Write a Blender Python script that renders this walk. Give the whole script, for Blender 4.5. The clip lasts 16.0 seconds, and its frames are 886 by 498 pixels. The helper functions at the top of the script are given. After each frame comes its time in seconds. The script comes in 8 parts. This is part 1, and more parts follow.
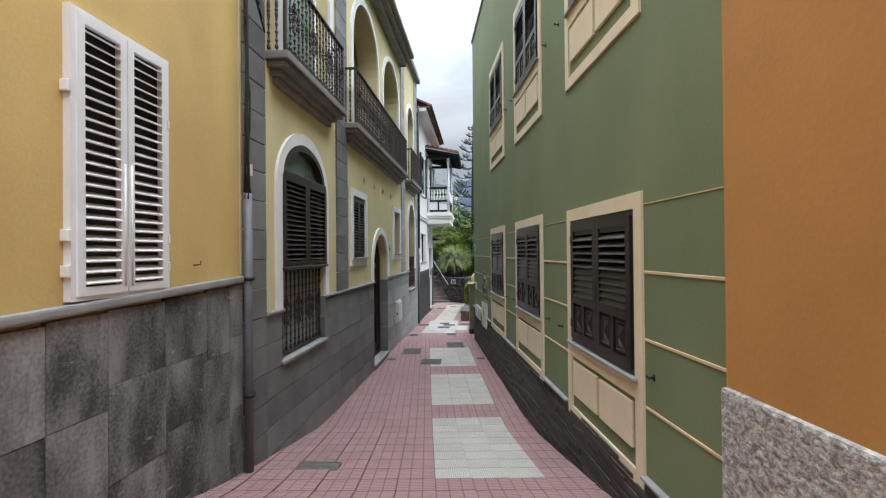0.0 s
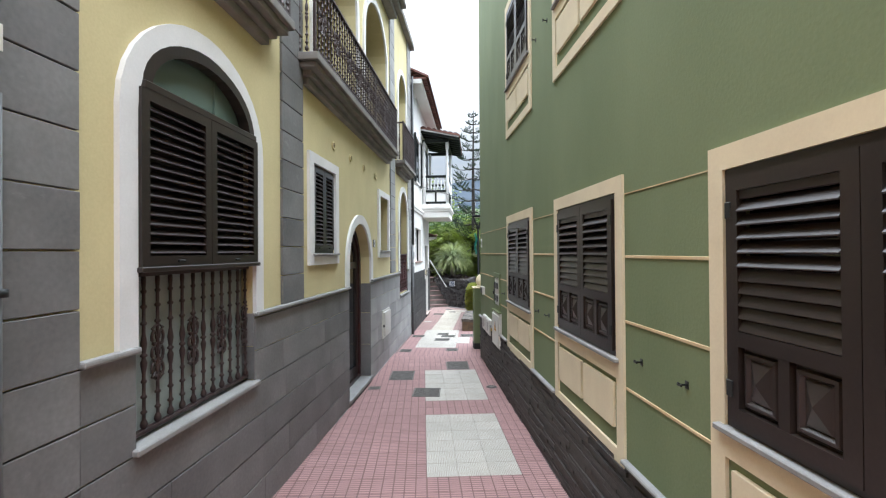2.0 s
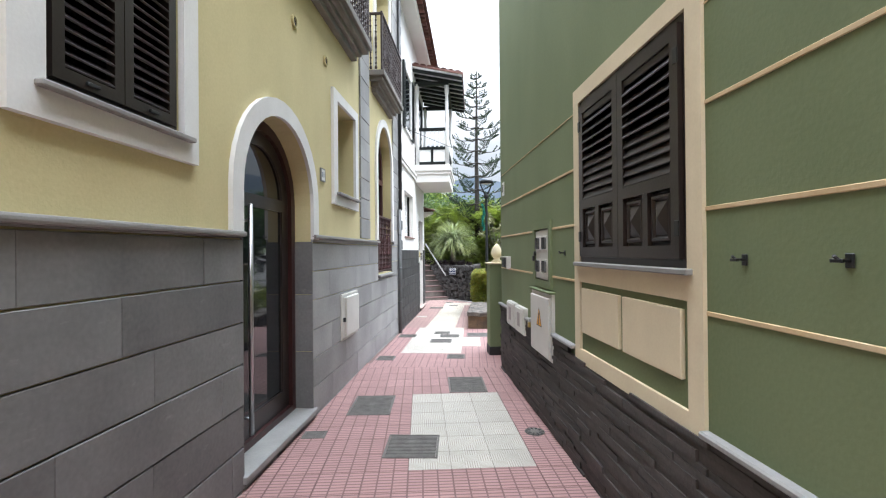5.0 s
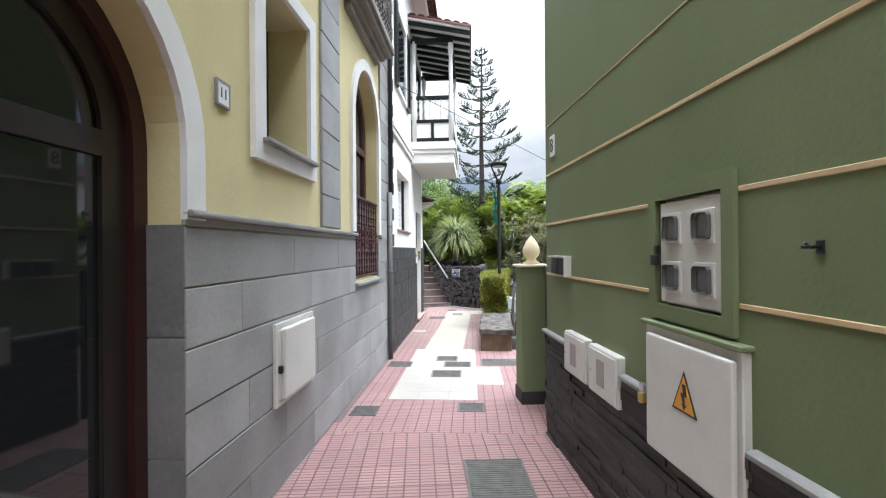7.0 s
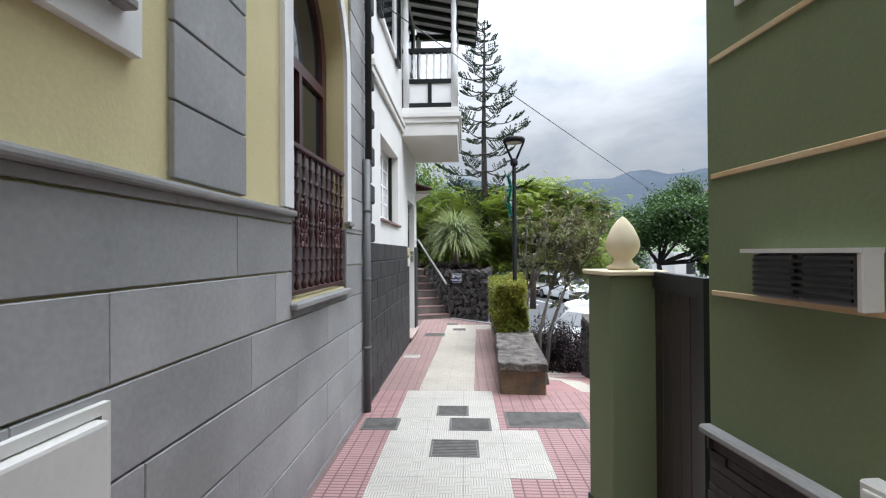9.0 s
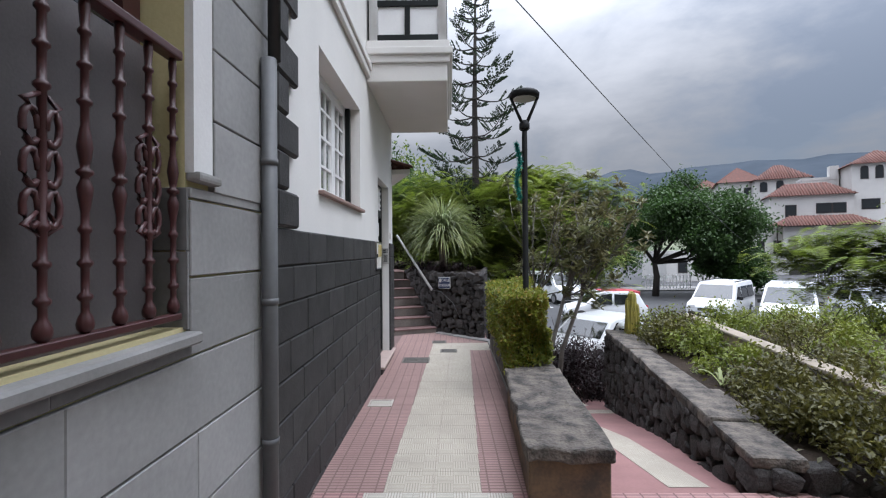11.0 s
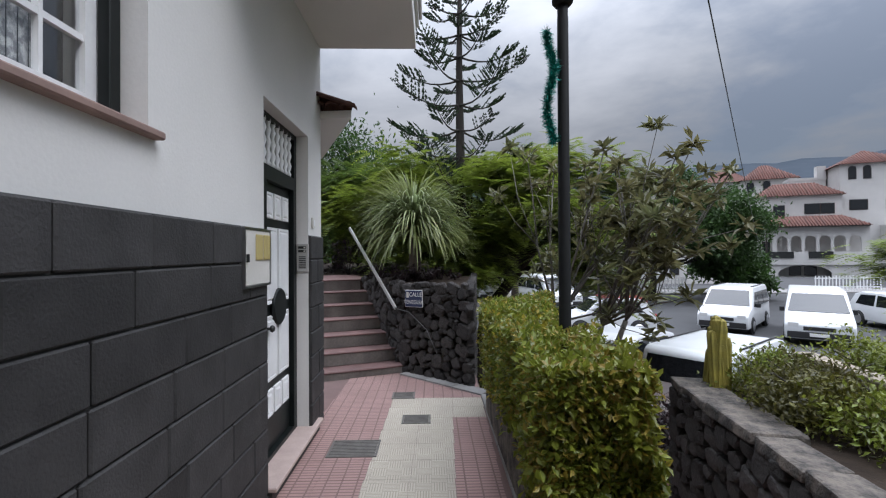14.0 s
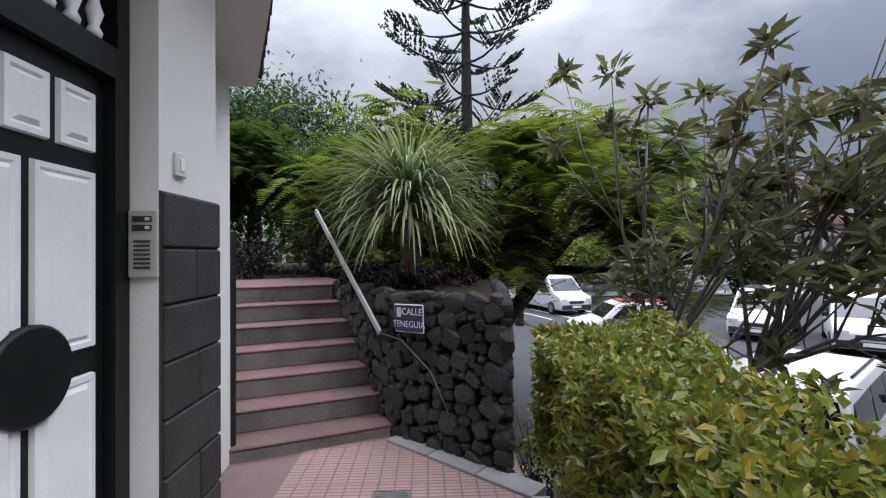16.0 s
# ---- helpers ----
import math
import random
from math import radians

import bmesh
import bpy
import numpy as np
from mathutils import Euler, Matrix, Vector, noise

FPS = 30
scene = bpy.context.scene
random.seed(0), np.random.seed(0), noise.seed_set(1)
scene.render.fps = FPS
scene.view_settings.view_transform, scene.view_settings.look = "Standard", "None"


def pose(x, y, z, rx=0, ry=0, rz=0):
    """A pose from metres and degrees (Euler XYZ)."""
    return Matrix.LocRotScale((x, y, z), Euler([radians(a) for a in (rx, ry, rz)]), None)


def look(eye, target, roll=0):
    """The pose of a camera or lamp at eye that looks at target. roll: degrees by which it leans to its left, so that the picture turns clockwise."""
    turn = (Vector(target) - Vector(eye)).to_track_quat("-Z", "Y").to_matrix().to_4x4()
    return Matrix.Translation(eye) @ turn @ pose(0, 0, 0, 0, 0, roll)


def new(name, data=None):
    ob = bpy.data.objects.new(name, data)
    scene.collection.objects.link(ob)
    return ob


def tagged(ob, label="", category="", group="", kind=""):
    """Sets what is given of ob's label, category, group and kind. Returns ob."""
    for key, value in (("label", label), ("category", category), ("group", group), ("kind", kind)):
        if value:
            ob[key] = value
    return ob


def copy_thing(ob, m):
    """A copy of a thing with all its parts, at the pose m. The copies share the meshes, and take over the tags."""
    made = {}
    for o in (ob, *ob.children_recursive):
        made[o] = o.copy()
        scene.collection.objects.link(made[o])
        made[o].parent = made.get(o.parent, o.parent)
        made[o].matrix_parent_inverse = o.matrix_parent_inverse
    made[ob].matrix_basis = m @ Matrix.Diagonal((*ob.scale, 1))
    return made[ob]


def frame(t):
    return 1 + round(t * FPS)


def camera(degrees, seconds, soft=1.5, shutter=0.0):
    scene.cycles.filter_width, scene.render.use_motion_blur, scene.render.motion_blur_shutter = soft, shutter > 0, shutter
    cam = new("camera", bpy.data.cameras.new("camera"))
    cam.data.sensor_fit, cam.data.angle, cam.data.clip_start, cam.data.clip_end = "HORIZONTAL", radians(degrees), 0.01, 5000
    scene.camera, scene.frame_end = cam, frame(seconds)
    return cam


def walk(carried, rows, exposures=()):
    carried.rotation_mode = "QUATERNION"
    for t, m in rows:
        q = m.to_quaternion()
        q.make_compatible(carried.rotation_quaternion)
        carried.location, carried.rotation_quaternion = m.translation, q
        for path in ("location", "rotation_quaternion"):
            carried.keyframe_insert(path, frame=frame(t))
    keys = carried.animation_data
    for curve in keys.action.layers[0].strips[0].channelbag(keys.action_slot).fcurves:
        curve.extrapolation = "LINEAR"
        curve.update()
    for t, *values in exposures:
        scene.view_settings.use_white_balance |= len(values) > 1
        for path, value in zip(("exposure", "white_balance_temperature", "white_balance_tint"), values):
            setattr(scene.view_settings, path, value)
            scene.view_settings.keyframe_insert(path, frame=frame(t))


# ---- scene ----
from mathutils.geometry import tessellate_polygon

cam = camera(89.2, 16.0, soft=1.2)
# seconds, place, yaw, pitch, roll
ROWS = [
    (0.0, -0.015, 0.007, 2.231, 4.45, 0.36, 0.52),
    (0.5, -0.091, 0.564, 2.220, 4.28, 0.40, 0.46),
    (1.0, -0.136, 1.128, 2.203, 4.21, 0.40, 0.42),
    (1.5, -0.202, 1.672, 2.191, 4.12, 0.40, 0.37),
    (2.0, -0.237, 2.229, 2.155, 4.00, 0.39, 0.40),
    (2.5, -0.305, 2.788, 2.028, 3.97, 0.34, 0.43),
    (3.0, -0.340, 3.357, 1.929, 3.93, 0.29, 0.40),
    (3.5, -0.364, 3.912, 1.828, 3.93, 0.25, 0.39),
    (4.0, -0.358, 4.440, 1.736, 3.96, 0.26, 0.40),
    (4.5, -0.428, 4.996, 1.631, 3.95, 0.27, 0.44),
    (5.0, -0.497, 5.584, 1.541, 3.73, 0.25, 0.52),
    (7.5, -0.774, 8.354, 1.505, 3.39, 0.11, 0.46),
    (8.0, -0.797, 8.900, 1.483, 3.27, 0.33, 0.42),
    (8.5, -0.892, 9.436, 1.469, 3.08, 0.49, 0.36),
    (11.0, -1.058, 12.120, 1.441, 0.81, 0.34, 0.43),
    (11.5, -1.023, 12.631, 1.429, 0.56, 0.46, 0.46),
    (12.0, -0.988, 13.119, 1.413, -0.10, 0.54, 0.50),
    (12.5, -0.926, 13.575, 1.418, -0.74, 0.56, 0.49),
    (13.0, -0.890, 14.013, 1.416, -1.11, 0.47, 0.45),
    (13.5, -0.873, 14.488, 1.417, -1.30, 0.48, 0.42),
    (14.0, -0.926, 14.978, 1.421, -1.36, 0.46, 0.35),
    (14.5, -0.957, 15.521, 1.403, -1.42, 0.40, 0.30),
    (15.0, -1.018, 16.073, 1.375, -1.48, 0.46, 0.29),
    (15.5, -1.003, 16.604, 1.368, -1.90, 0.52, 0.32),
    (16.0, -1.024, 17.123, 1.348, -2.11, 0.49, 0.35),
]
EXPOSURES = [(0.0, 0.46, 5950, 7), (0.5, 0.70, 5950, 7), (1.4, 0.90, 5920, 7), (2.5, 1.14, 5920, 7), (5.0, 1.28, 6050, 9), (7.5, 1.14, 6050, 9), (8.5, 0.84, 6050, 9), (11.0, 0.12, 5980, 13), (12.5, -0.08, 5980, 13), (13.0, -0.07, 5980, 13), (15.0, -0.2, 5980, 13), (16.0, -0.06, 5980, 14)]
walk(cam, [(t, pose(x, y, z, 90 + pitch, roll, yaw)) for t, x, y, z, yaw, pitch, roll in ROWS], EXPOSURES)

# ---------------------------------------------------------------- sky and sun
world = bpy.data.worlds.new("overcast_sky")
scene.world = world
world.use_nodes = True
wn, wl = world.node_tree.nodes, world.node_tree.links
wn.clear()


def wnode(kind, **kw):
    n = wn.new(kind)
    for k, v in kw.items():
        n.inputs[k].default_value = v
    return n


sky = wn.new("ShaderNodeTexSky")
sky.sky_type, sky.sun_disc = "NISHITA", False
sky.sun_elevation, sky.sun_rotation = radians(50), radians(124)
coord = wn.new("ShaderNodeTexCoord")
stretch = wn.new("ShaderNodeMapping")
stretch.inputs["Scale"].default_value = (1.0, 1.0, 2.6)
wl.new(coord.outputs["Generated"], stretch.inputs["Vector"])
clouds = wnode("ShaderNodeTexNoise", Scale=2.3, Detail=7.0, Roughness=0.56, Distortion=0.25)
wl.new(stretch.outputs["Vector"], clouds.inputs["Vector"])
shade = wn.new("ShaderNodeValToRGB")
shade.color_ramp.elements[0].position, shade.color_ramp.elements[0].color = 0.34, (0.58, 0.63, 0.70, 1)
shade.color_ramp.elements[1].position, shade.color_ramp.elements[1].color = 0.66, (1.15, 1.17, 1.2, 1)
wl.new(clouds.outputs["Fac"], shade.inputs["Fac"])
axes = wn.new("ShaderNodeSeparateXYZ")
wl.new(coord.outputs["Generated"], axes.inputs["Vector"])
# an overcast sky: the zenith far brighter than the horizon, the east side heavier with cloud
rise = wn.new("ShaderNodeMath")
rise.operation = "POWER"
rise.inputs[1].default_value = 3.0
up_only = wn.new("ShaderNodeMath")
up_only.operation = "MAXIMUM"
up_only.inputs[1].default_value = 0.0
wl.new(axes.outputs["Z"], up_only.inputs[0])
wl.new(up_only.outputs["Value"], rise.inputs[0])
lift = wn.new("ShaderNodeMath")
lift.operation = "MULTIPLY_ADD"
lift.inputs[1].default_value, lift.inputs[2].default_value = 7.5, 0.37
wl.new(rise.outputs["Value"], lift.inputs[0])
east = wnode("ShaderNodeMapRange")
for k, v in (("From Min", 0.0), ("From Max", 0.75), ("To Min", 0.94), ("To Max", 0.86)):
    east.inputs[k].default_value = v
wl.new(axes.outputs["X"], east.inputs["Value"])
both = wn.new("ShaderNodeMath")
both.operation = "MULTIPLY"
wl.new(lift.outputs["Value"], both.inputs[0])
wl.new(east.outputs["Result"], both.inputs[1])
cover = wn.new("ShaderNodeValToRGB")
cover.color_ramp.elements[0].position, cover.color_ramp.elements[0].color = 0.36, (0.80, 0.80, 0.80, 1)
cover.color_ramp.elements[1].position, cover.color_ramp.elements[1].color = 0.5, (1, 1, 1, 1)
wl.new(clouds.outputs["Fac"], cover.inputs["Fac"])
cloud_light = wn.new("ShaderNodeBackground")
wl.new(shade.outputs["Color"], cloud_light.inputs["Color"])
wl.new(both.outputs["Value"], cloud_light.inputs["Strength"])
sky_light = wnode("ShaderNodeBackground", Strength=0.12)
wl.new(sky.outputs["Color"], sky_light.inputs["Color"])
blend = wn.new("ShaderNodeMixShader")
wl.new(cover.outputs["Color"], blend.inputs["Fac"])
wl.new(sky_light.outputs["Background"], blend.inputs[1])
wl.new(cloud_light.outputs["Background"], blend.inputs[2])
wout = wn.new("ShaderNodeOutputWorld")
wl.new(blend.outputs["Shader"], wout.inputs["Surface"])

sun = new("sun", bpy.data.lights.new("sun", "SUN"))
sun.data.energy, sun.data.angle, sun.data.color = 1.5, radians(30), (1.0, 0.98, 0.95)
sun.matrix_basis = look((9, -6, 13), (0, 0, 0))

# ---------------------------------------------------------------- materials


def mat(name, a, b=None, rough=0.8, scale=3.0, fine=60.0, bump=0.15, metal=0.0, streak=1.0, vary=0.0, island=0.0, spread=0.25, depth=0.01, alpha_c=None, spec=0.5):
    """Two tones mixed by a broad and a fine noise, with a fine relief; vary: tone from object to object, island: from piece to piece."""
    m = bpy.data.materials.new(name)
    m.use_nodes = True
    n, l = m.node_tree.nodes, m.node_tree.links
    p = n["Principled BSDF"]
    p.inputs["Roughness"].default_value, p.inputs["Metallic"].default_value = rough, metal
    p.inputs["Specular IOR Level"].default_value = spec
    b = b or tuple(c * 0.8 for c in a)
    tc = n.new("ShaderNodeTexCoord")
    mp = n.new("ShaderNodeMapping")
    mp.inputs["Scale"].default_value = (1, 1, streak)
    l.new(tc.outputs["Object"], mp.inputs["Vector"])
    info = n.new("ShaderNodeObjectInfo")
    if vary or island:
        off = n.new("ShaderNodeVectorMath")
        off.operation = "MULTIPLY_ADD"
        l.new(info.outputs["Random"], off.inputs[0])
        off.inputs[1].default_value = (37.0, 53.0, 71.0)
        l.new(tc.outputs["Object"], off.inputs[2])
        l.new(off.outputs["Vector"], mp.inputs["Vector"])
    big = n.new("ShaderNodeTexNoise")
    big.inputs["Scale"].default_value, big.inputs["Detail"].default_value = scale, 5
    small = n.new("ShaderNodeTexNoise")
    small.inputs["Scale"].default_value, small.inputs["Detail"].default_value = fine, 3
    l.new(mp.outputs["Vector"], big.inputs["Vector"])
    l.new(tc.outputs["Object"], small.inputs["Vector"])
    mixf = n.new("ShaderNodeMath")
    mixf.operation = "MULTIPLY_ADD"
    mixf.inputs[1].default_value = 0.35
    l.new(small.outputs["Fac"], mixf.inputs[0])
    l.new(big.outputs["Fac"], mixf.inputs[2])
    ramp = n.new("ShaderNodeMapRange")
    ramp.inputs["From Min"].default_value, ramp.inputs["From Max"].default_value = 0.67 - spread, 0.67 + spread
    l.new(mixf.outputs["Value"], ramp.inputs["Value"])
    tone = n.new("ShaderNodeMix")
    tone.data_type = "RGBA"
    tone.inputs["A"].default_value, tone.inputs["B"].default_value = (*a, 1), (*b, 1)
    l.new(ramp.outputs["Result"], tone.inputs["Factor"])
    col = tone.outputs["Result"]
    if vary or island:
        src = info.outputs["Random"]
        amount = vary
        if island:
            geo = n.new("ShaderNodeNewGeometry")
            src, amount = geo.outputs["Random Per Island"], island
        mr = n.new("ShaderNodeMapRange")
        mr.inputs["To Min"].default_value, mr.inputs["To Max"].default_value = 1 - amount, 1 + amount
        l.new(src, mr.inputs["Value"])
        hsv = n.new("ShaderNodeHueSaturation")
        l.new(mr.outputs["Result"], hsv.inputs["Value"])
        l.new(col, hsv.inputs["Color"])
        col = hsv.outputs["Color"]
    l.new(col, p.inputs["Base Color"])
    if bump:
        bp = n.new("ShaderNodeBump")
        bp.inputs["Strength"].default_value, bp.inputs["Distance"].default_value = bump, depth
        l.new(mixf.outputs["Value"], bp.inputs["Height"])
        l.new(bp.outputs["Normal"], p.inputs["Normal"])
    return m


def glassy(name, colour, rough=0.04):
    m = bpy.data.materials.new(name)
    m.use_nodes = True
    p = m.node_tree.nodes["Principled BSDF"]
    p.inputs["Base Color"].default_value = (*colour, 1)
    p.inputs["Roughness"].default_value = rough
    p.inputs["Specular IOR Level"].default_value = 0.7
    return m


def scuffs(m, colour, amount):
    """Pale scrapes and spots of lime on a stone."""
    n, l = m.node_tree.nodes, m.node_tree.links
    p = n["Principled BSDF"]
    tc = n.new("ShaderNodeTexCoord")
    mp = n.new("ShaderNodeMapping")
    mp.inputs["Scale"].default_value, mp.inputs["Rotation"].default_value = (1.0, 0.35, 1.0), (0.6, 0, 0)
    l.new(tc.outputs["Object"], mp.inputs["Vector"])
    t = n.new("ShaderNodeTexNoise")
    t.inputs["Scale"].default_value, t.inputs["Detail"].default_value, t.inputs["Roughness"].default_value = 13.0, 6.0, 0.7
    l.new(mp.outputs["Vector"], t.inputs["Vector"])
    r = n.new("ShaderNodeMapRange")
    for k, v in (("From Min", 0.62), ("From Max", 0.74), ("To Max", amount)):
        r.inputs[k].default_value = v
    l.new(t.outputs["Fac"], r.inputs["Value"])
    mix = n.new("ShaderNodeMix")
    mix.data_type = "RGBA"
    mix.inputs["B"].default_value = (*colour, 1)
    l.new(p.inputs["Base Color"].links[0].from_socket, mix.inputs["A"])
    l.new(r.outputs["Result"], mix.inputs["Factor"])
    l.new(mix.outputs["Result"], p.inputs["Base Color"])


def tile_mat(name, a, b, groove, wide, deep):
    """A cement tile with cast bars: wide x deep metres each, the grooves darker and sunk."""
    m = mat(name, a, b, rough=0.75, scale=2.2, fine=45, bump=0.2, vary=0.05, spread=0.3)
    n, l = m.node_tree.nodes, m.node_tree.links
    p = n["Principled BSDF"]
    tc = n.new("ShaderNodeTexCoord")
    br = n.new("ShaderNodeTexBrick")
    br.offset, br.squash = 0.0, 1.0
    for k, v in (("Scale", 1.0), ("Mortar Size", 0.0065), ("Mortar Smooth", 0.3), ("Brick Width", wide), ("Row Height", deep)):
        br.inputs[k].default_value = v
    l.new(tc.outputs["Object"], br.inputs["Vector"])
    groove_at = br.outputs["Fac"]
    if not wide:
        # squares of fine ribs that run lengthwise and crosswise by turns
        br.inputs["Brick Width"].default_value, br.inputs["Mortar Size"].default_value = 50.0, 0.003
        br2 = n.new("ShaderNodeTexBrick")
        br2.offset, br2.squash = 0.0, 1.0
        for k, v in (("Scale", 1.0), ("Mortar Size", 0.003), ("Mortar Smooth", 0.3), ("Brick Width", deep), ("Row Height", 50.0)):
            br2.inputs[k].default_value = v
        l.new(tc.outputs["Object"], br2.inputs["Vector"])
        chk = n.new("ShaderNodeTexChecker")
        chk.inputs["Scale"].default_value = 9.58
        l.new(tc.outputs["Object"], chk.inputs["Vector"])
        pick = n.new("ShaderNodeMix")
        l.new(chk.outputs["Fac"], pick.inputs["Factor"])
        l.new(br.outputs["Fac"], pick.inputs["A"])
        l.new(br2.outputs["Fac"], pick.inputs["B"])
        groove_at = pick.outputs["Result"]
    mix = n.new("ShaderNodeMix")
    mix.data_type = "RGBA"
    mix.inputs["B"].default_value = (*groove, 1)
    old = p.inputs["Base Color"].links[0].from_socket
    l.new(old, mix.inputs["A"])
    l.new(groove_at, mix.inputs["Factor"])
    l.new(mix.outputs["Result"], p.inputs["Base Color"])
    bp = n.new("ShaderNodeBump")
    bp.invert = True
    bp.inputs["Strength"].default_value, bp.inputs["Distance"].default_value = 0.5, 0.004
    l.new(groove_at, bp.inputs["Height"])
    l.new(p.inputs["Normal"].links[0].from_socket, bp.inputs["Normal"])
    l.new(bp.outputs["Normal"], p.inputs["Normal"])
    return m


YELLOW = mat("yellow_plaster", (0.66, 0.575, 0.325), (0.50, 0.43, 0.23), 0.9, 1.4, 70, 0.3, spread=0.3, streak=0.6)
OCHRE = mat("ochre_plaster", (0.66, 0.48, 0.18), (0.47, 0.315, 0.11), 0.9, 1.4, 60, 0.35, spread=0.3, streak=0.5)
ORANGE = mat("orange_plaster", (0.44, 0.215, 0.055), (0.36, 0.17, 0.042), 0.9, 1.3, 50, 0.3)
GREEN = mat("green_plaster", (0.186, 0.220, 0.115), (0.130, 0.164, 0.078), 0.85, 1.3, 55, 0.28, spread=0.3, streak=0.5)
CREAM = mat("cream_plaster", (0.72, 0.62, 0.43), (0.62, 0.52, 0.36), 0.85, 3, 80, 0.15)
CREAMLINE = mat("cream_joint_paint", (0.62, 0.50, 0.32), (0.52, 0.36, 0.18), 0.85, 3, 60, 0.2)
WHITE = mat("white_plaster", (0.72, 0.705, 0.685), (0.62, 0.61, 0.59), 0.88, 1.2, 70, 0.25, spread=0.26)
BAND = mat("white_band_plaster", (0.76, 0.75, 0.74), (0.64, 0.63, 0.62), 0.88, 3, 70, 0.25)
SLAB = mat("grey_basalt_slab", (0.205, 0.20, 0.198), (0.105, 0.103, 0.102), 0.62, 1.6, 40, 0.12, vary=0.17, spread=0.24)
scuffs(SLAB, (0.42, 0.41, 0.40), 0.25)
SLABPALE = mat("pale_basalt_slab", (0.36, 0.353, 0.346), (0.22, 0.217, 0.214), 0.62, 1.6, 40, 0.12, vary=0.13, spread=0.24)
scuffs(SLABPALE, (0.50, 0.49, 0.48), 0.25)
SLABOLD = mat("weathered_basalt_slab", (0.27, 0.262, 0.252), (0.045, 0.044, 0.043), 0.8, 3.6, 50, 0.4, vary=0.22, streak=0.4, spread=0.15)
scuffs(SLABOLD, (0.46, 0.44, 0.41), 0.8)
MORTAR = mat("mortar", (0.05, 0.05, 0.05), (0.03, 0.03, 0.03), 0.95)
CAP = mat("grey_stone_cap", (0.30, 0.29, 0.28), (0.20, 0.195, 0.19), 0.75, 4, 80, 0.2)
BLACKSTONE = mat("black_rough_stone", (0.040, 0.038, 0.038), (0.018, 0.0172, 0.0172), 0.7, 6, 90, 0.8, vary=0.25, depth=0.012)
SLATE = mat("dark_slate_cladding", (0.060, 0.050, 0.045), (0.028, 0.025, 0.024), 0.75, 5, 50, 0.6, streak=5, island=0.3, depth=0.012)
CONCRETE = mat("balcony_concrete", (0.24, 0.22, 0.20), (0.15, 0.14, 0.13), 0.85, 4, 60, 0.3)
WOOD = mat("dark_stained_wood", (0.034, 0.025, 0.021), (0.019, 0.014, 0.013), 0.3, 3, 60, 0.15, streak=0.3)
IRON = mat("brown_painted_iron", (0.035, 0.016, 0.014), (0.022, 0.011, 0.010), 0.5, 8, 90, 0.2)
BLACKIRON = mat("black_painted_metal", (0.014, 0.015, 0.015), (0.010, 0.011, 0.011), 0.45, 8, 90, 0.1)
BLACKWOOD = mat("black_green_paint", (0.007, 0.010, 0.0095), (0.005, 0.007, 0.007), 0.45, 6, 70, 0.1, spec=0.3)
WHITEPAINT = mat("white_gloss_paint", (0.80, 0.80, 0.80), (0.70, 0.70, 0.71), 0.45, 5, 80, 0.1)
WHITEBOX = mat("white_enamel_box", (0.66, 0.64, 0.60), (0.56, 0.54, 0.50), 0.5, 4, 60, 0.05)
PIPE = mat("grey_pvc_pipe", (0.12, 0.122, 0.125), (0.085, 0.087, 0.09), 0.5, 5, 50, 0.05)
STEEL = mat("brushed_steel", (0.55, 0.55, 0.56), (0.45, 0.45, 0.46), 0.3, 5, 120, 0.05, metal=1.0)
BRASS = mat("brass", (0.55, 0.42, 0.16), None, 0.35, 5, 80, 0.05, metal=1.0)
REDTILE = tile_mat("red_cement_tile", (0.385, 0.225, 0.212), (0.275, 0.158, 0.150), (0.155, 0.085, 0.080), 0.1023, 0.0375)
WHITETILE = tile_mat("white_cement_tile", (0.52, 0.49, 0.43), (0.38, 0.352, 0.305), (0.26, 0.235, 0.20), 0.0, 0.0174)
REDWORN = tile_mat("worn_red_cement_tile", (0.34, 0.215, 0.195), (0.235, 0.15, 0.135), (0.16, 0.10, 0.09), 0.1023, 0.0375)
WHITEWORN = tile_mat("worn_white_cement_tile", (0.47, 0.425, 0.35), (0.33, 0.295, 0.24), (0.26, 0.23, 0.185), 0.0, 0.0174)
GROUT = mat("dark_joint_fill", (0.20, 0.13, 0.12), (0.13, 0.09, 0.085), 0.95)
GRATE = mat("cast_iron_cover", (0.15, 0.14, 0.13), (0.085, 0.078, 0.07), 0.75, 12, 90, 0.3)
STUCCO = mat("rough_grey_render", (0.50, 0.47, 0.44), (0.20, 0.19, 0.18), 0.95, 28, 70, 1.0, spread=0.16, depth=0.02)
GLASS = glassy("dark_window_glass", (0.012, 0.014, 0.016))
GREENGLASS = glassy("green_tinted_glass", (0.11, 0.16, 0.14), 0.2)
# near-black that paints the shade in openings, slots and behind slats
DIM = mat("painted_opening_shade", (0.03, 0.03, 0.03), None, 0.9)
ROOFTILE = mat("red_clay_roof_tile", (0.145, 0.058, 0.042), (0.075, 0.036, 0.029), 0.9, 4, 50, 0.3, vary=0.2, island=0.3)

# ---------------------------------------------------------------- shape helpers


def part(name, bm, material, parent=None, label="", m=None):
    """Links a bmesh as one mesh object, under a thing or a part where one is given."""
    me = bpy.data.meshes.new(name)
    bm.to_mesh(me)
    bm.free()
    me.materials.append(material)
    ob = new(name, me)
    if parent is not None:
        ob.parent = parent
    if m is not None:
        ob.matrix_basis = m
    if label:
        tagged(ob, label)
    return ob


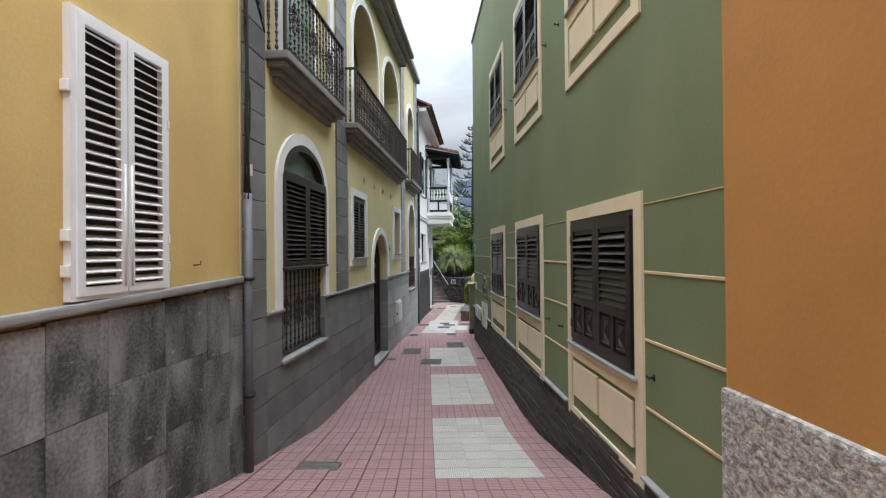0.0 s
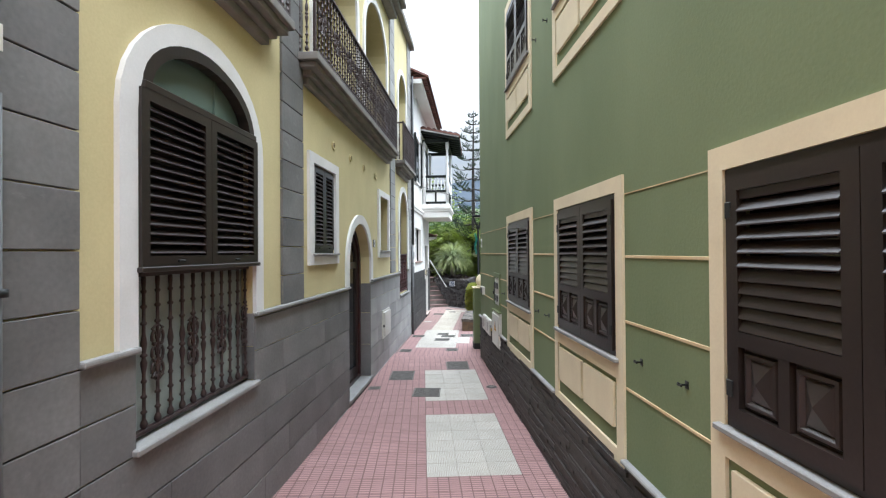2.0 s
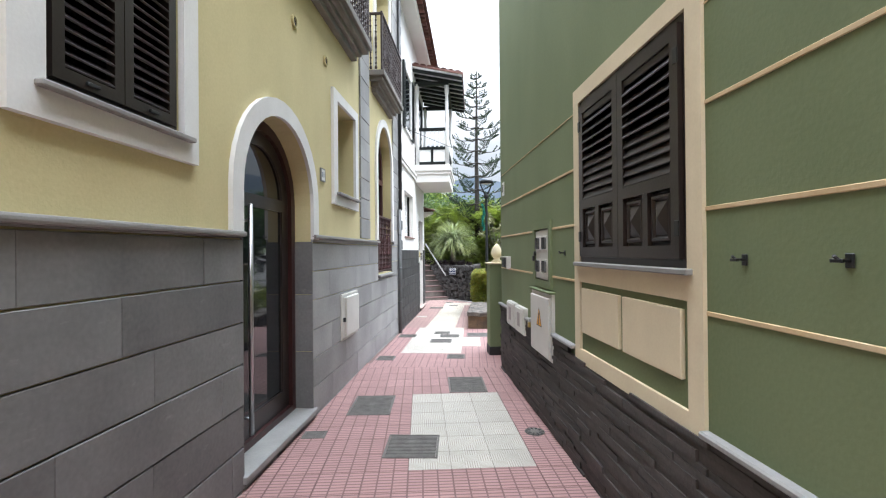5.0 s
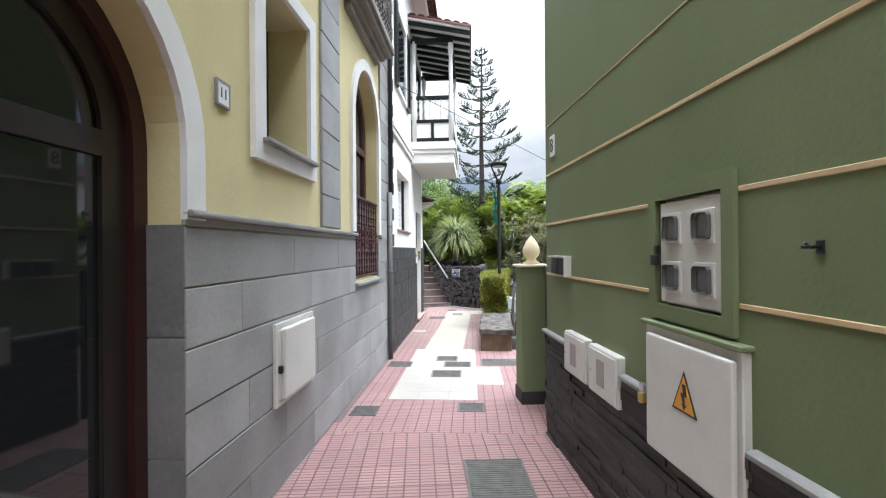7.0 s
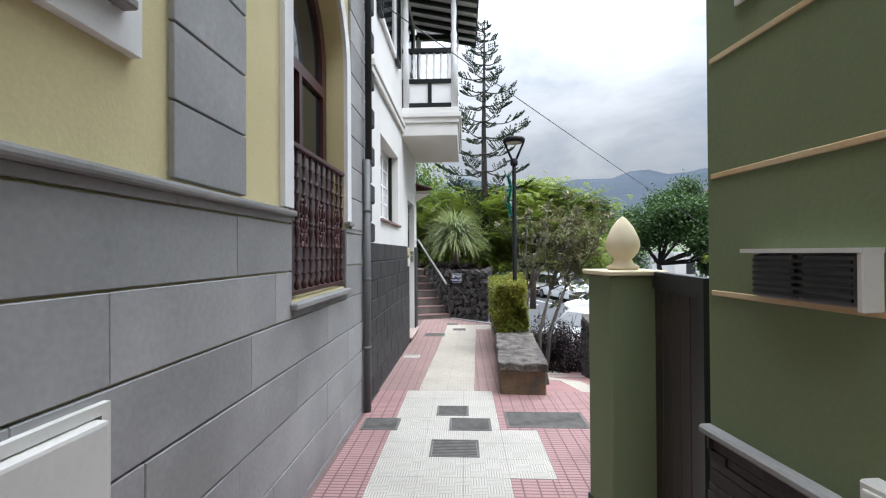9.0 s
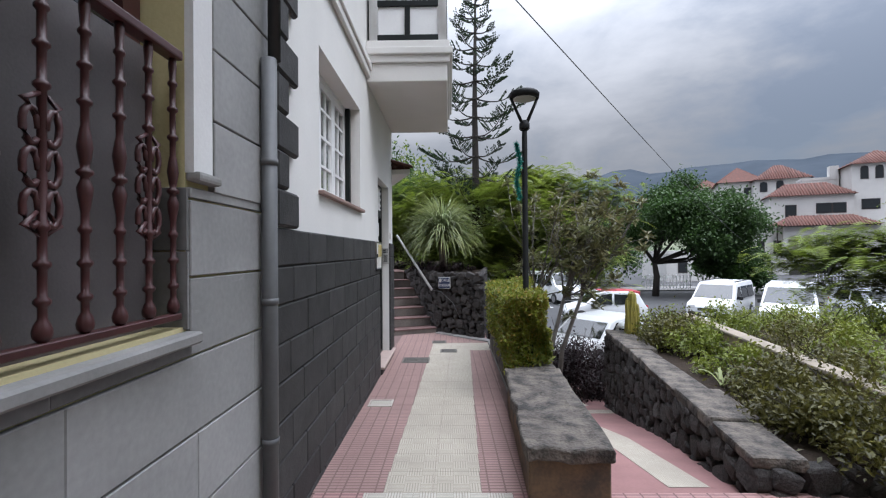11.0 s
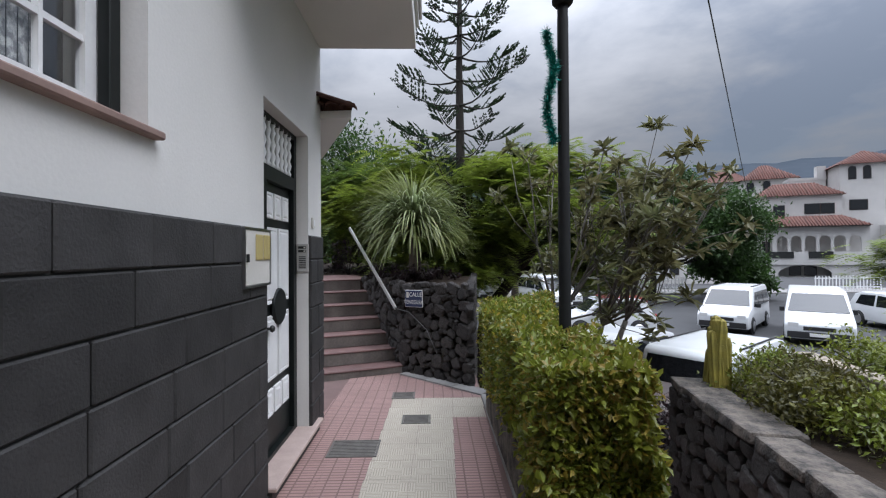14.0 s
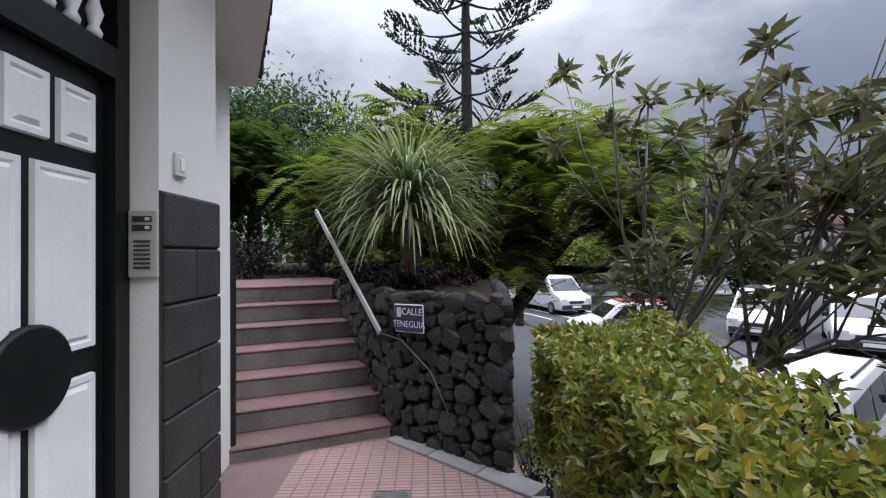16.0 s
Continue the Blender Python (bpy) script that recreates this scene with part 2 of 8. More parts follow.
def thing(name, label, category, m, group="", kind=""):
    ob = new(name)
    ob.empty_display_size = 0.1
    ob.matrix_basis = m
    return tagged(ob, label, category, group, kind)


def again(ob, name, parent, m):
    """One more object on the same mesh, under the same kind of parent."""
    o = new(name, ob.data)
    o.parent = parent
    o.matrix_basis = m
    return o


def add_box(bm, x0, x1, y0, y1, z0, z1):
    v = [bm.verts.new((x, y, z)) for x in (x0, x1) for y in (y0, y1) for z in (z0, z1)]
    for f in ((0, 1, 3, 2), (4, 6, 7, 5), (0, 4, 5, 1), (2, 3, 7, 6), (0, 2, 6, 4), (1, 5, 7, 3)):
        bm.faces.new([v[i] for i in f])
    return v


def bx(x0, x1, y0, y1, z0, z1, bev=0.0, seg=1):
    bm = bmesh.new()
    add_box(bm, x0, x1, y0, y1, z0, z1)
    bmesh.ops.recalc_face_normals(bm, faces=bm.faces)
    if bev:
        bmesh.ops.bevel(bm, geom=bm.edges[:], offset=bev, segments=seg, profile=0.6, affect="EDGES")
    return bm


def many(boxes):
    bm = bmesh.new()
    for b in boxes:
        add_box(bm, *b)
    bmesh.ops.recalc_face_normals(bm, faces=bm.faces)
    return bm


def slab_of(rings, x0, x1):
    """A plate in the y-z plane from x0 to x1: rings[0] its outline, the other rings holes right through it."""
    bm = bmesh.new()
    front = [[bm.verts.new((x1, y, z)) for y, z in r] for r in rings]
    back = [[bm.verts.new((x0, y, z)) for y, z in r] for r in rings]
    flat_f, flat_b = sum(front, []), sum(back, [])
    for a, b, c in tessellate_polygon([[Vector((0, y, z)) for y, z in r] for r in rings]):
        for side in (flat_f, flat_b):
            try:
                bm.faces.new((side[a], side[b], side[c]))
            except ValueError:
                pass
    for f, k in zip(front, back):
        for i in range(len(f)):
            j = (i + 1) % len(f)
            bm.faces.new((f[i], f[j], k[j], k[i]))
    bmesh.ops.recalc_face_normals(bm, faces=bm.faces)
    return bm


def rect(y0, y1, z0, z1):
    return [(y0, z0), (y1, z0), (y1, z1), (y0, z1)]


def arch(y0, y1, z0, spring, top, n=18):
    """An opening with an elliptical head."""
    mid, half = (y0 + y1) / 2, (y1 - y0) / 2
    return [(y0, z0), (y1, z0)] + [(mid + half * math.cos(math.pi * i / n), spring + (top - spring) * math.sin(math.pi * i / n)) for i in range(n + 1)]


def archband(y0, y1, z0, spring, top, w, n=18):
    """The outline of a band of width w round an arched opening, open at the foot."""
    o = arch(y0 - w, y1 + w, z0, spring, top + w, n)[2:]
    i = arch(y0, y1, z0, spring, top, n)[2:]
    return [(y1 + w, z0)] + o + [(y0 - w, z0), (y0, z0)] + i[::-1] + [(y1, z0)]


def lathe(profile, sides=12, m=None):
    """A turned shape: profile of (radius, height)."""
    bm = bmesh.new()
    rings = [[bm.verts.new((r * math.cos(2 * math.pi * k / sides), r * math.sin(2 * math.pi * k / sides), z)) for k in range(sides)] for r, z in profile]
    for a, b in zip(rings, rings[1:]):
        for k in range(sides):
            j = (k + 1) % sides
            f = bm.faces.new((a[k], a[j], b[j], b[k]))
            f.smooth = True
    for r, flip in ((rings[0], True), (rings[-1], False)):
        bm.faces.new(r[::-1] if flip else r)
    if m is not None:
        bmesh.ops.transform(bm, matrix=m, verts=bm.verts)
    return bm


def add_tube(bm, pts, radii, sides=7):
    """A tapered tube along points."""
    pts = [Vector([float(c) for c in p]) for p in pts]
    radii = [float(r) for r in radii]
    prev = None
    for i, p in enumerate(pts):
        d = (pts[min(i + 1, len(pts) - 1)] - pts[max(i - 1, 0)]).normalized()
        a = d.orthogonal().normalized() if abs(d.z) > 0.9 else d.cross(Vector((0, 0, 1))).normalized()
        b = d.cross(a)
        ring = [bm.verts.new(p + radii[i] * (a * math.cos(2 * math.pi * k / sides) + b * math.sin(2 * math.pi * k / sides))) for k in range(sides)]
        if prev:
            for k in range(sides):
                j = (k + 1) % sides
                f = bm.faces.new((prev[k], prev[j], ring[j], ring[k]))
                f.smooth = True
        else:
            bm.faces.new(ring[::-1])
        prev = ring
    bm.faces.new(prev)
    return bm


def tube(pts, radii, sides=7):
    bm = add_tube(bmesh.new(), pts, radii if hasattr(radii, "__len__") else [radii] * len(pts), sides)
    bmesh.ops.recalc_face_normals(bm, faces=bm.faces)
    return bm


def from_arrays(name, verts, faces, material, parent=None, smooth=False):
    me = bpy.data.meshes.new(name)
    me.from_pydata([tuple(v) for v in verts], [], [tuple(f) for f in faces])
    me.materials.append(material)
    if smooth:
        me.polygons.foreach_set("use_smooth", [True] * len(me.polygons))
    me.update()
    ob = new(name, me)
    if parent is not None:
        ob.parent = parent
    return ob


# the alley's walls: local x across the wall, local y along it, z up
LEFT = pose(-2.0738, 0, 0, 0, 0, -math.degrees(math.atan(0.00944)))
RIGHT = pose(1.4201, 0, 0, 0, 0, math.degrees(math.atan(0.1321)))
RC = math.sqrt(1 + 0.1321 ** 2)   # length along the green wall for a metre of y
PATH_Y = [-12.0, 0.0, 2.24, 2.9, 3.37, 4.43, 5.56, 6.5, 8.34, 12.1, 17.2, 40.0]
PATH_Z = [0.78, 0.73, 0.64, 0.54, 0.41, 0.22, 0.03, 0.0, -0.015, -0.01, -0.10, -0.13]


def ground_z(y):
    return float(np.interp(y, PATH_Y, PATH_Z))

# ---------------------------------------------------------------- ground, path and street
STREET = -1.9


def strip(name, ys, edge, material, label, drop=0.0):
    """A walkway along y, following the path's slope: edge(y) gives its two sides."""
    bm = bmesh.new()
    prev = None
    for y in ys:
        a, b = edge(y)
        row = [bm.verts.new((a, y, ground_z(y) + drop)), bm.verts.new((b, y, ground_z(y) + drop)), bm.verts.new((b, y, ground_z(y) + drop - 0.6)), bm.verts.new((a, y, ground_z(y) + drop - 0.6))]
        if prev:
            for i in range(4):
                j = (i + 1) % 4
                bm.faces.new((prev[i], prev[j], row[j], row[i]))
        prev = row
    bmesh.ops.recalc_face_normals(bm, faces=bm.faces)
    return tagged(part(name, bm, material), label, "floor", kind="structure")


def left_x(y):
    return -2.0738 + 0.00944 * y if y < 14.45 else -1.936


pave_ys = list(np.arange(-10, 11.61, 0.2)) + [11.7]
pavement = strip("pavement", pave_ys, lambda y: (left_x(y) - 0.4, 1.478 - 0.1321 * y), GROUT, "red and white cement tile pavement of the sloping alley")
pavement_end = strip("pavement", [11.7, 12.5, 13.5, 14.5, 14.9], lambda y: (left_x(y) - 0.4, 3.4), GROUT, "red and white cement tile pavement where the alley opens")
pavement_far = strip("pavement", list(np.arange(14.9, 20.8, 0.59)) + [21.0], lambda y: (-2.6, -0.40), GROUT, "red and white cement tile pavement beside the white house")

ground = bx(-900, 900, -400, 1500, STREET - 1.0, STREET)
ASPHALT = mat("asphalt", (0.055, 0.055, 0.058), (0.04, 0.04, 0.042), 0.9, 0.6, 40, 0.3)
tagged(part("ground", ground, ASPHALT), "grey asphalt street and ground reaching the hills", "ground", kind="structure")


# the ramp that falls from the alley's end to the street
def ramp_z(y):
    return float(np.interp(y, [14.9, 16.6, 18.3, 20.0, 24.0], [-0.12, -0.42, -0.85, -1.2, STREET + 0.02]))


PINKPAVE = mat("worn_red_pavement", (0.31, 0.165, 0.155), (0.22, 0.115, 0.11), 0.85, 2.5, 45, 0.25)
bm = bmesh.new()
prev = None
for y in np.arange(14.9, 24.01, 0.5):
    r = float(np.interp(y, [14.9, 19.4, 20.0, 24.0], [1.0, 1.75, 2.6, 3.6]))
    l = float(np.interp(y, [14.9, 19.6, 21.0, 24.0], [-0.2, -0.2, -0.75, -0.75]))
    row = [bm.verts.new((l, y, ramp_z(y))), bm.verts.new((r, y, ramp_z(y))), bm.verts.new((r, y, ramp_z(y) - 0.5)), bm.verts.new((l, y, ramp_z(y) - 0.5))]
    if prev:
        for i in range(4):
            j = (i + 1) % 4
            bm.faces.new((prev[i], prev[j], row[j], row[i]))
    prev = row
bmesh.ops.recalc_face_normals(bm, faces=bm.faces)
ramp = tagged(part("ramp", bm, PINKPAVE), "red paved ramp with white tiled bands falling to the street", "ramp", kind="structure")
for ya, yb, xa, xb in ((15.2, 18.6, 0.42, 0.70), (18.7, 19.05, -0.1, 1.5), (19.5, 23.8, -0.55, 1.2)):
    bm = bmesh.new()
    prev = None
    for y in np.linspace(ya, yb, max(2, int((yb - ya) / 0.25))):
        row = [bm.verts.new((x, y, ramp_z(y) + h)) for x, h in ((xa, 0.004), (xb, 0.004), (xb, -0.05), (xa, -0.05))]
        for i in range(4) if prev else ():
            bm.faces.new((prev[i], prev[(i + 1) % 4], row[(i + 1) % 4], row[i]))
        prev = row
    bmesh.ops.recalc_face_normals(bm, faces=bm.faces)
    part("white_band", bm, WHITEWORN, ramp, "worn white tiled band")

# ---------------------------------------------------------------- yellow house, left of the alley
W1, LW2, DOOR, LW3, W4 = (4.50, 5.77, 1.12, 2.93, 3.48), (7.075, 7.83, 2.15, 3.155), (8.43, 9.69, -0.3, 1.97, 2.60), (10.44, 11.18, 2.19, 3.205), (12.50, 13.65, 1.19, 2.95, 3.62)
LOGGIAS = [(7.15, 8.92, 4.2, 5.75, 6.62), (9.42, 11.12, 4.2, 5.8, 6.58), (12.45, 13.55, 4.2, 5.85, 6.42)]
yellow_house = thing("wall_yellow_house", "yellow plastered house with grey stone base and pilasters", "house", LEFT, kind="structure")
holes = [arch(*W1), rect(*LW2), arch(*DOOR), rect(*LW3), arch(*W4), rect(4.55, 6.0, 4.2, 6.35)] + [arch(*a) for a in LOGGIAS]
part("wall", slab_of([rect(3.74, 14.32, -0.5, 7.3)] + holes, -0.40, -0.02), YELLOW, yellow_house)
part("parapet", bx(-0.40, -0.02, 6.8, 14.32, 7.3, 7.75), YELLOW, yellow_house)
part("parapet", bx(-0.42, -0.03, 3.74, 6.8, 7.3, 8.6), YELLOW, yellow_house)
part("back_wall", bx(-4.5, -1.35, 3.74, 14.32, -0.5, 7.3), YELLOW, yellow_house)
part("end_wall", bx(-1.35, -0.40, 14.0, 14.32, -0.5, 7.3), YELLOW, yellow_house)
part("end_wall", bx(-1.35, -0.40, 3.74, 4.0, -0.5, 7.3), YELLOW, yellow_house)
part("loggia_floor", bx(-1.35, -0.40, 4.0, 14.0, 3.9, 4.19), CONCRETE, yellow_house)
part("loggia_ceiling", bx(-1.35, -0.40, 4.0, 14.0, 6.75, 7.0), WHITE, yellow_house)
for y in (6.5, 9.15, 11.65):
    part("loggia_partition", bx(-1.35, -0.40, y, y + 0.16, 4.19, 6.75), YELLOW, yellow_house)
# cornice of three steps
for d, z0, z1 in ((0.16, 7.0, 7.1), (0.26, 7.1, 7.2), (0.36, 7.2, 7.3)):
    part("cornice", bx(-0.02, d, 6.82, 11.46, z0, z1, 0.015), CONCRETE, yellow_house)
part("cornice", bx(-0.02, 0.12, 11.99, 14.32, 7.62, 7.76, 0.01), CONCRETE, yellow_house)

# white bands round the openings
part("arch_band", slab_of([archband(4.50, 5.77, 1.66, 2.93, 3.48, 0.125)], -0.02, 0.012), BAND, yellow_house, "white plaster band")
part("arch_band", slab_of([archband(8.43, 9.69, 1.66, 1.97, 2.60, 0.135)], -0.02, 0.012), BAND, yellow_house, "white plaster band")
part("arch_band", slab_of([archband(12.50, 13.65, 1.72, 2.95, 3.62, 0.12)], -0.02, 0.012), BAND, yellow_house, "white plaster band")
for a in LOGGIAS:
    part("arch_band", slab_of([archband(*a, 0.11)], -0.02, 0.012), BAND, yellow_house, "white plaster band")
for y0, y1, z0, z1 in (LW2, LW3, (4.55, 6.0, 4.2, 6.35)):
    part("window_surround", slab_of([rect(y0 - 0.135, y1 + 0.12, z0 - 0.13, z1 + 0.11), rect(y0, y1, z0, z1)], -0.02, 0.014), BAND, yellow_house, "white plaster surround")


def blocks(parent, y0, y1, z0, z1, depth0, depth1, long, high, material, first=None, name="stone_block", gap=0.005, seed=1, gaps=(), bev=0.004, joggle=0.5, vgap=None):
    """Courses of stone blocks between y0 and y1, as pieces; gaps: (y0, y1, z0, z1) left open."""
    rng = random.Random(seed)
    vgap = gap if vgap is None else vgap
    z, course = z0, 0
    while z < z1 - 0.02:
        zt = min(z + high, z1)
        spans = [(y0, y1)]
        for g0, g1, h0, h1 in gaps:
            if h0 < zt - 0.01 and h1 > z + 0.01:
                spans = [s for a, b in spans for s in ((a, min(b, g0)), (max(a, g1), b)) if s[1] - s[0] > 0.02]
        pieces = [(a, b, z, zt) for a, b in spans]
        for g0, g1, h0, h1 in gaps:
            if z + 0.02 < h0 < zt - 0.01:
                pieces.append((g0, g1, z, h0))
        for a, b, zb, ze in pieces:
            y = a
            length = long * (joggle if course % 2 else 1.0)
            while y < b - 0.01:
                e = min(y + length * rng.uniform(0.85, 1.15), b)
                if b - e < 0.12:
                    e = b
                jut = rng.uniform(-0.002, 0.002)
                part(name, bx(depth0, depth1 + jut, y + vgap / 2, e - vgap / 2, zb + gap / 2, ze - gap / 2, bev), material, parent)
                y = e
                length = long
        z, course = zt, course + 1


# capping ledge of the base, broken by the openings
for a, b, z in ((4.15, 4.50, 1.65), (5.77, 8.43, 1.665), (9.69, 12.50, 1.69), (13.65, 13.80, 1.71)):
    part("base_ledge", bx(-0.02, 0.035, a, b, z - 0.02, z + 0.015, 0.012, 2), CAP, yellow_house, "grey stone ledge")

# ---------------------------------------------------------------- ochre house, nearest on the left
ochre_house = thing("wall_ochre_house", "ochre plastered house with weathered grey stone base", "house", LEFT, kind="structure")
part("wall", bx(-0.5, -0.03, -10, 3.735, -0.5, 7.5), OCHRE, ochre_house)
bm = bx(-0.03, 0.03, -10, 3.735, 1.985, 2.04, 0.015, 2)
for v in bm.verts:
    v.co.z -= 0.035 * (3.735 - v.co.y)      # the ledge follows the fall of the older house
part("base_ledge", bm, CAP, ochre_house, "grey stone ledge")

# ---------------------------------------------------------------- green house, right of the alley
green_house = thing("wall_green_house", "green plastered house with cream window surrounds", "house", RIGHT, kind="structure")
GW = [(2.935, 4.36), (5.21, 6.62), (7.445, 8.855)]
GDZ = (-0.012, 0.03, 0.045)       # the rows of windows climb a little
holes = []
for (y0, y1), g in zip(GW, GDZ):
    for dz in (g, g + 3.04):
        holes.append(rect((y0 + y1) / 2 * RC - 0.605, (y0 + y1) / 2 * RC + 0.615, 1.42 + dz, 2.51 + dz))
METER = (9.69 * RC - 0.217, 9.69 * RC + 0.217, 1.27, 1.73)
holes.append(rect(*METER))
part("wall", slab_of([rect(2.14 * RC, 11.6 * RC, -0.5, 7.6)] + holes, 0.0, 0.35), GREEN, green_house)
part("body", bx(0.35, 6.0, 2.14 * RC, 11.6 * RC, -2.0, 7.6), GREEN, green_house)
part("roof_edge", bx(-0.03, 6.1, 2.14 * RC, 11.63 * RC, 7.6, 7.68, 0.01), CAP, green_house)
# painted joint lines between the windows
SPANS = [(2.15, 2.93), (4.37, 5.20), (6.625, 7.44), (8.86, 11.58)]
for a, b in SPANS:
    for z in [float(np.interp((a + b) / 2, (2.55, 4.75, 7.1, 10.2), hs)) for hs in ((1.242, 1.271, 1.283, 1.317), (1.667, 1.70, 1.70, 1.719), (2.092, 2.117, 2.125, 2.12))]:
        cuts = [(a, b)]
        if b > 11 and z < 1.75:
            cuts = [(a, 9.41), (9.97, b)]
        if b > 11 and z < 1.3:
            cuts = [(a, 9.41), (9.97, b)]
        for c, d in cuts:
            part("joint_line", bx(-0.006, 0.004, c * RC, d * RC, z - 0.009, z + 0.009, 0.002), CREAMLINE, green_house, "cream painted joint line")
    part("joint_line", bx(-0.004, 0.004, a * RC, b * RC, 2.518, 2.524), CREAMLINE, green_house, "thin cream joint line")

orange_house = thing("wall_orange_house", "orange plastered house over rough grey render", "house", RIGHT, kind="structure")
part("wall", bx(-0.05, 0.6, -10, 2.14 * RC, -0.5, 7.9, 0.03, 3), ORANGE, orange_house)
part("render_base", bx(-0.075, 0.55, -10, 2.135 * RC, -0.5, 1.615, 0.02, 2), STUCCO, orange_house, "rough grey render base")
# plain wall added out of view, closing the alley behind
closing = thing("wall_closing", "plain ochre wall added out of view across the alley", "wall", pose(0, 0, 0), kind="structure")
part("wall", bx(-3, 4, -10.4, -10, 0, 7), OCHRE, closing)

# ---------------------------------------------------------------- white house beyond
WX = -1.936
WHITEM = pose(WX, 0, 0)
white_house = thing("wall_white_house", "white plastered house with black stone base and quoins", "house", WHITEM, kind="structure")
WWIN, WDOOR = (15.20, 16.62, 1.865, 2.875), (17.73, 18.71, -0.05, 2.385)
part("wall", slab_of([rect(14.33, 19.13, -0.6, 6.9), rect(*WWIN), rect(*WDOOR)], -0.42, -0.012), WHITE, white_house)
part("body", bx(-6.0, -0.42, 14.33, 19.13, -0.6, 6.9), WHITE, white_house)
part("base_backing", many([(-0.012, -0.004, 14.345, WDOOR[0], -0.4, 1.57), (-0.012, -0.004, WDOOR[1], 19.13, -0.4, 1.57)]), MORTAR, white_house)
part("moulding", bx(-0.012, 0.05, 14.6, 19.13, 3.42, 3.50, 0.01), WHITE, white_house)
part("moulding", bx(-0.012, 0.03, 14.6, 19.13, 3.34, 3.42, 0.01), WHITE, white_house)
# eaves
part("eaves", bx(-0.4, 0.30, 14.36, 19.5, 6.75, 6.9, 0.02), WHITE, white_house)

# neighbouring wall beside the stairs
side_house = thing("wall_side_house", "white plastered wall with tiled eave beside the stairs", "house", pose(-2.42, 0, 0), kind="structure")
part("wall", bx(-3, 0.03, 19.14, 20.3, -0.6, 3.0), WHITE, side_house)

# ---------------------------------------------------------------- stairs and stone walls at the end
SX, SY = -1.30, 20.70          # foot of the stairs at the stone wall
along = Vector((-1.05, -0.40, 0)).normalized()     # towards the house
up = Vector((-0.40, 1.0, 0)).normalized()
STAIRM = Matrix(((along.x, up.x, 0, SX), (along.y, up.y, 0, SY), (0, 0, 1, -0.17), (0, 0, 0, 1)))
STEPRED = mat("red_step_tread", (0.175, 0.098, 0.09), (0.10, 0.06, 0.056), 0.85, 3, 50, 0.3)
STEPGREY = mat("worn_cement_riser", (0.20, 0.178, 0.162), (0.085, 0.074, 0.068), 0.9, 3, 40, 0.4, streak=0.4)
stairs = thing("stairs", "worn cement stairs with red treads beside the stone wall", "stairs", STAIRM, kind="structure")
for i in range(7):
    part("riser", bx(-0.02, 2.6, 0.28 * i + 0.01, 3.2, 0.168 * i - (0.3 if i == 0 else 0.0), 0.168 * (i + 1) - 0.022, 0.006), STEPGREY, stairs)
    part("tread", bx(-0.02, 2.6, 0.28 * i, 3.2 if i == 6 else 0.28 * (i + 1) + 0.02, 0.168 * (i + 1) - 0.022, 0.168 * (i + 1), 0.008), STEPRED, stairs)
# ---------------------------------------------------------------- windows, doors and balconies of the alley


def at(base, y, x=0.0, z=0.0):
    return base @ pose(x, y, z)


def louvre(parent, x0, y0, y1, z0, z1, n, material, lean=0.018, name="slat", thick=0.009, out=1):
    """n slanted slats in a frame's opening, as pieces sharing one mesh."""
    first = None
    step = (z1 - z0) / n
    for i in range(n):
        zc = z0 + step * (i + 0.5)
        if first is None:
            bm = bx(-thick / 2, thick / 2, y0, y1, -step * 0.52, step * 0.52, 0.0025, 2)
            bmesh.ops.rotate(bm, verts=bm.verts, cent=(0, 0, 0), matrix=Matrix.Rotation(-out * min(math.atan2(lean, step) * 1.5, 1.1), 3, "Y"))
            first = part(name, bm, material, parent, m=pose(x0, 0, zc))
        else:
            again(first, name, parent, pose(x0, 0, zc))


def frame_of(y0, y1, z0, z1, w, x0, x1, mid=()):
    """A rectangular frame of members w wide, with extra rails at the heights mid."""
    rings = [rect(y0, y1, z0, z1)]
    cuts = [z0 + w] + [c for m in mid for c in (m - w / 2, m + w / 2)] + [z1 - w]
    for a, b in zip(cuts[::2], cuts[1::2]):
        rings.append(rect(y0 + w, y1 - w, a, b))
    return slab_of(rings, x0, x1)


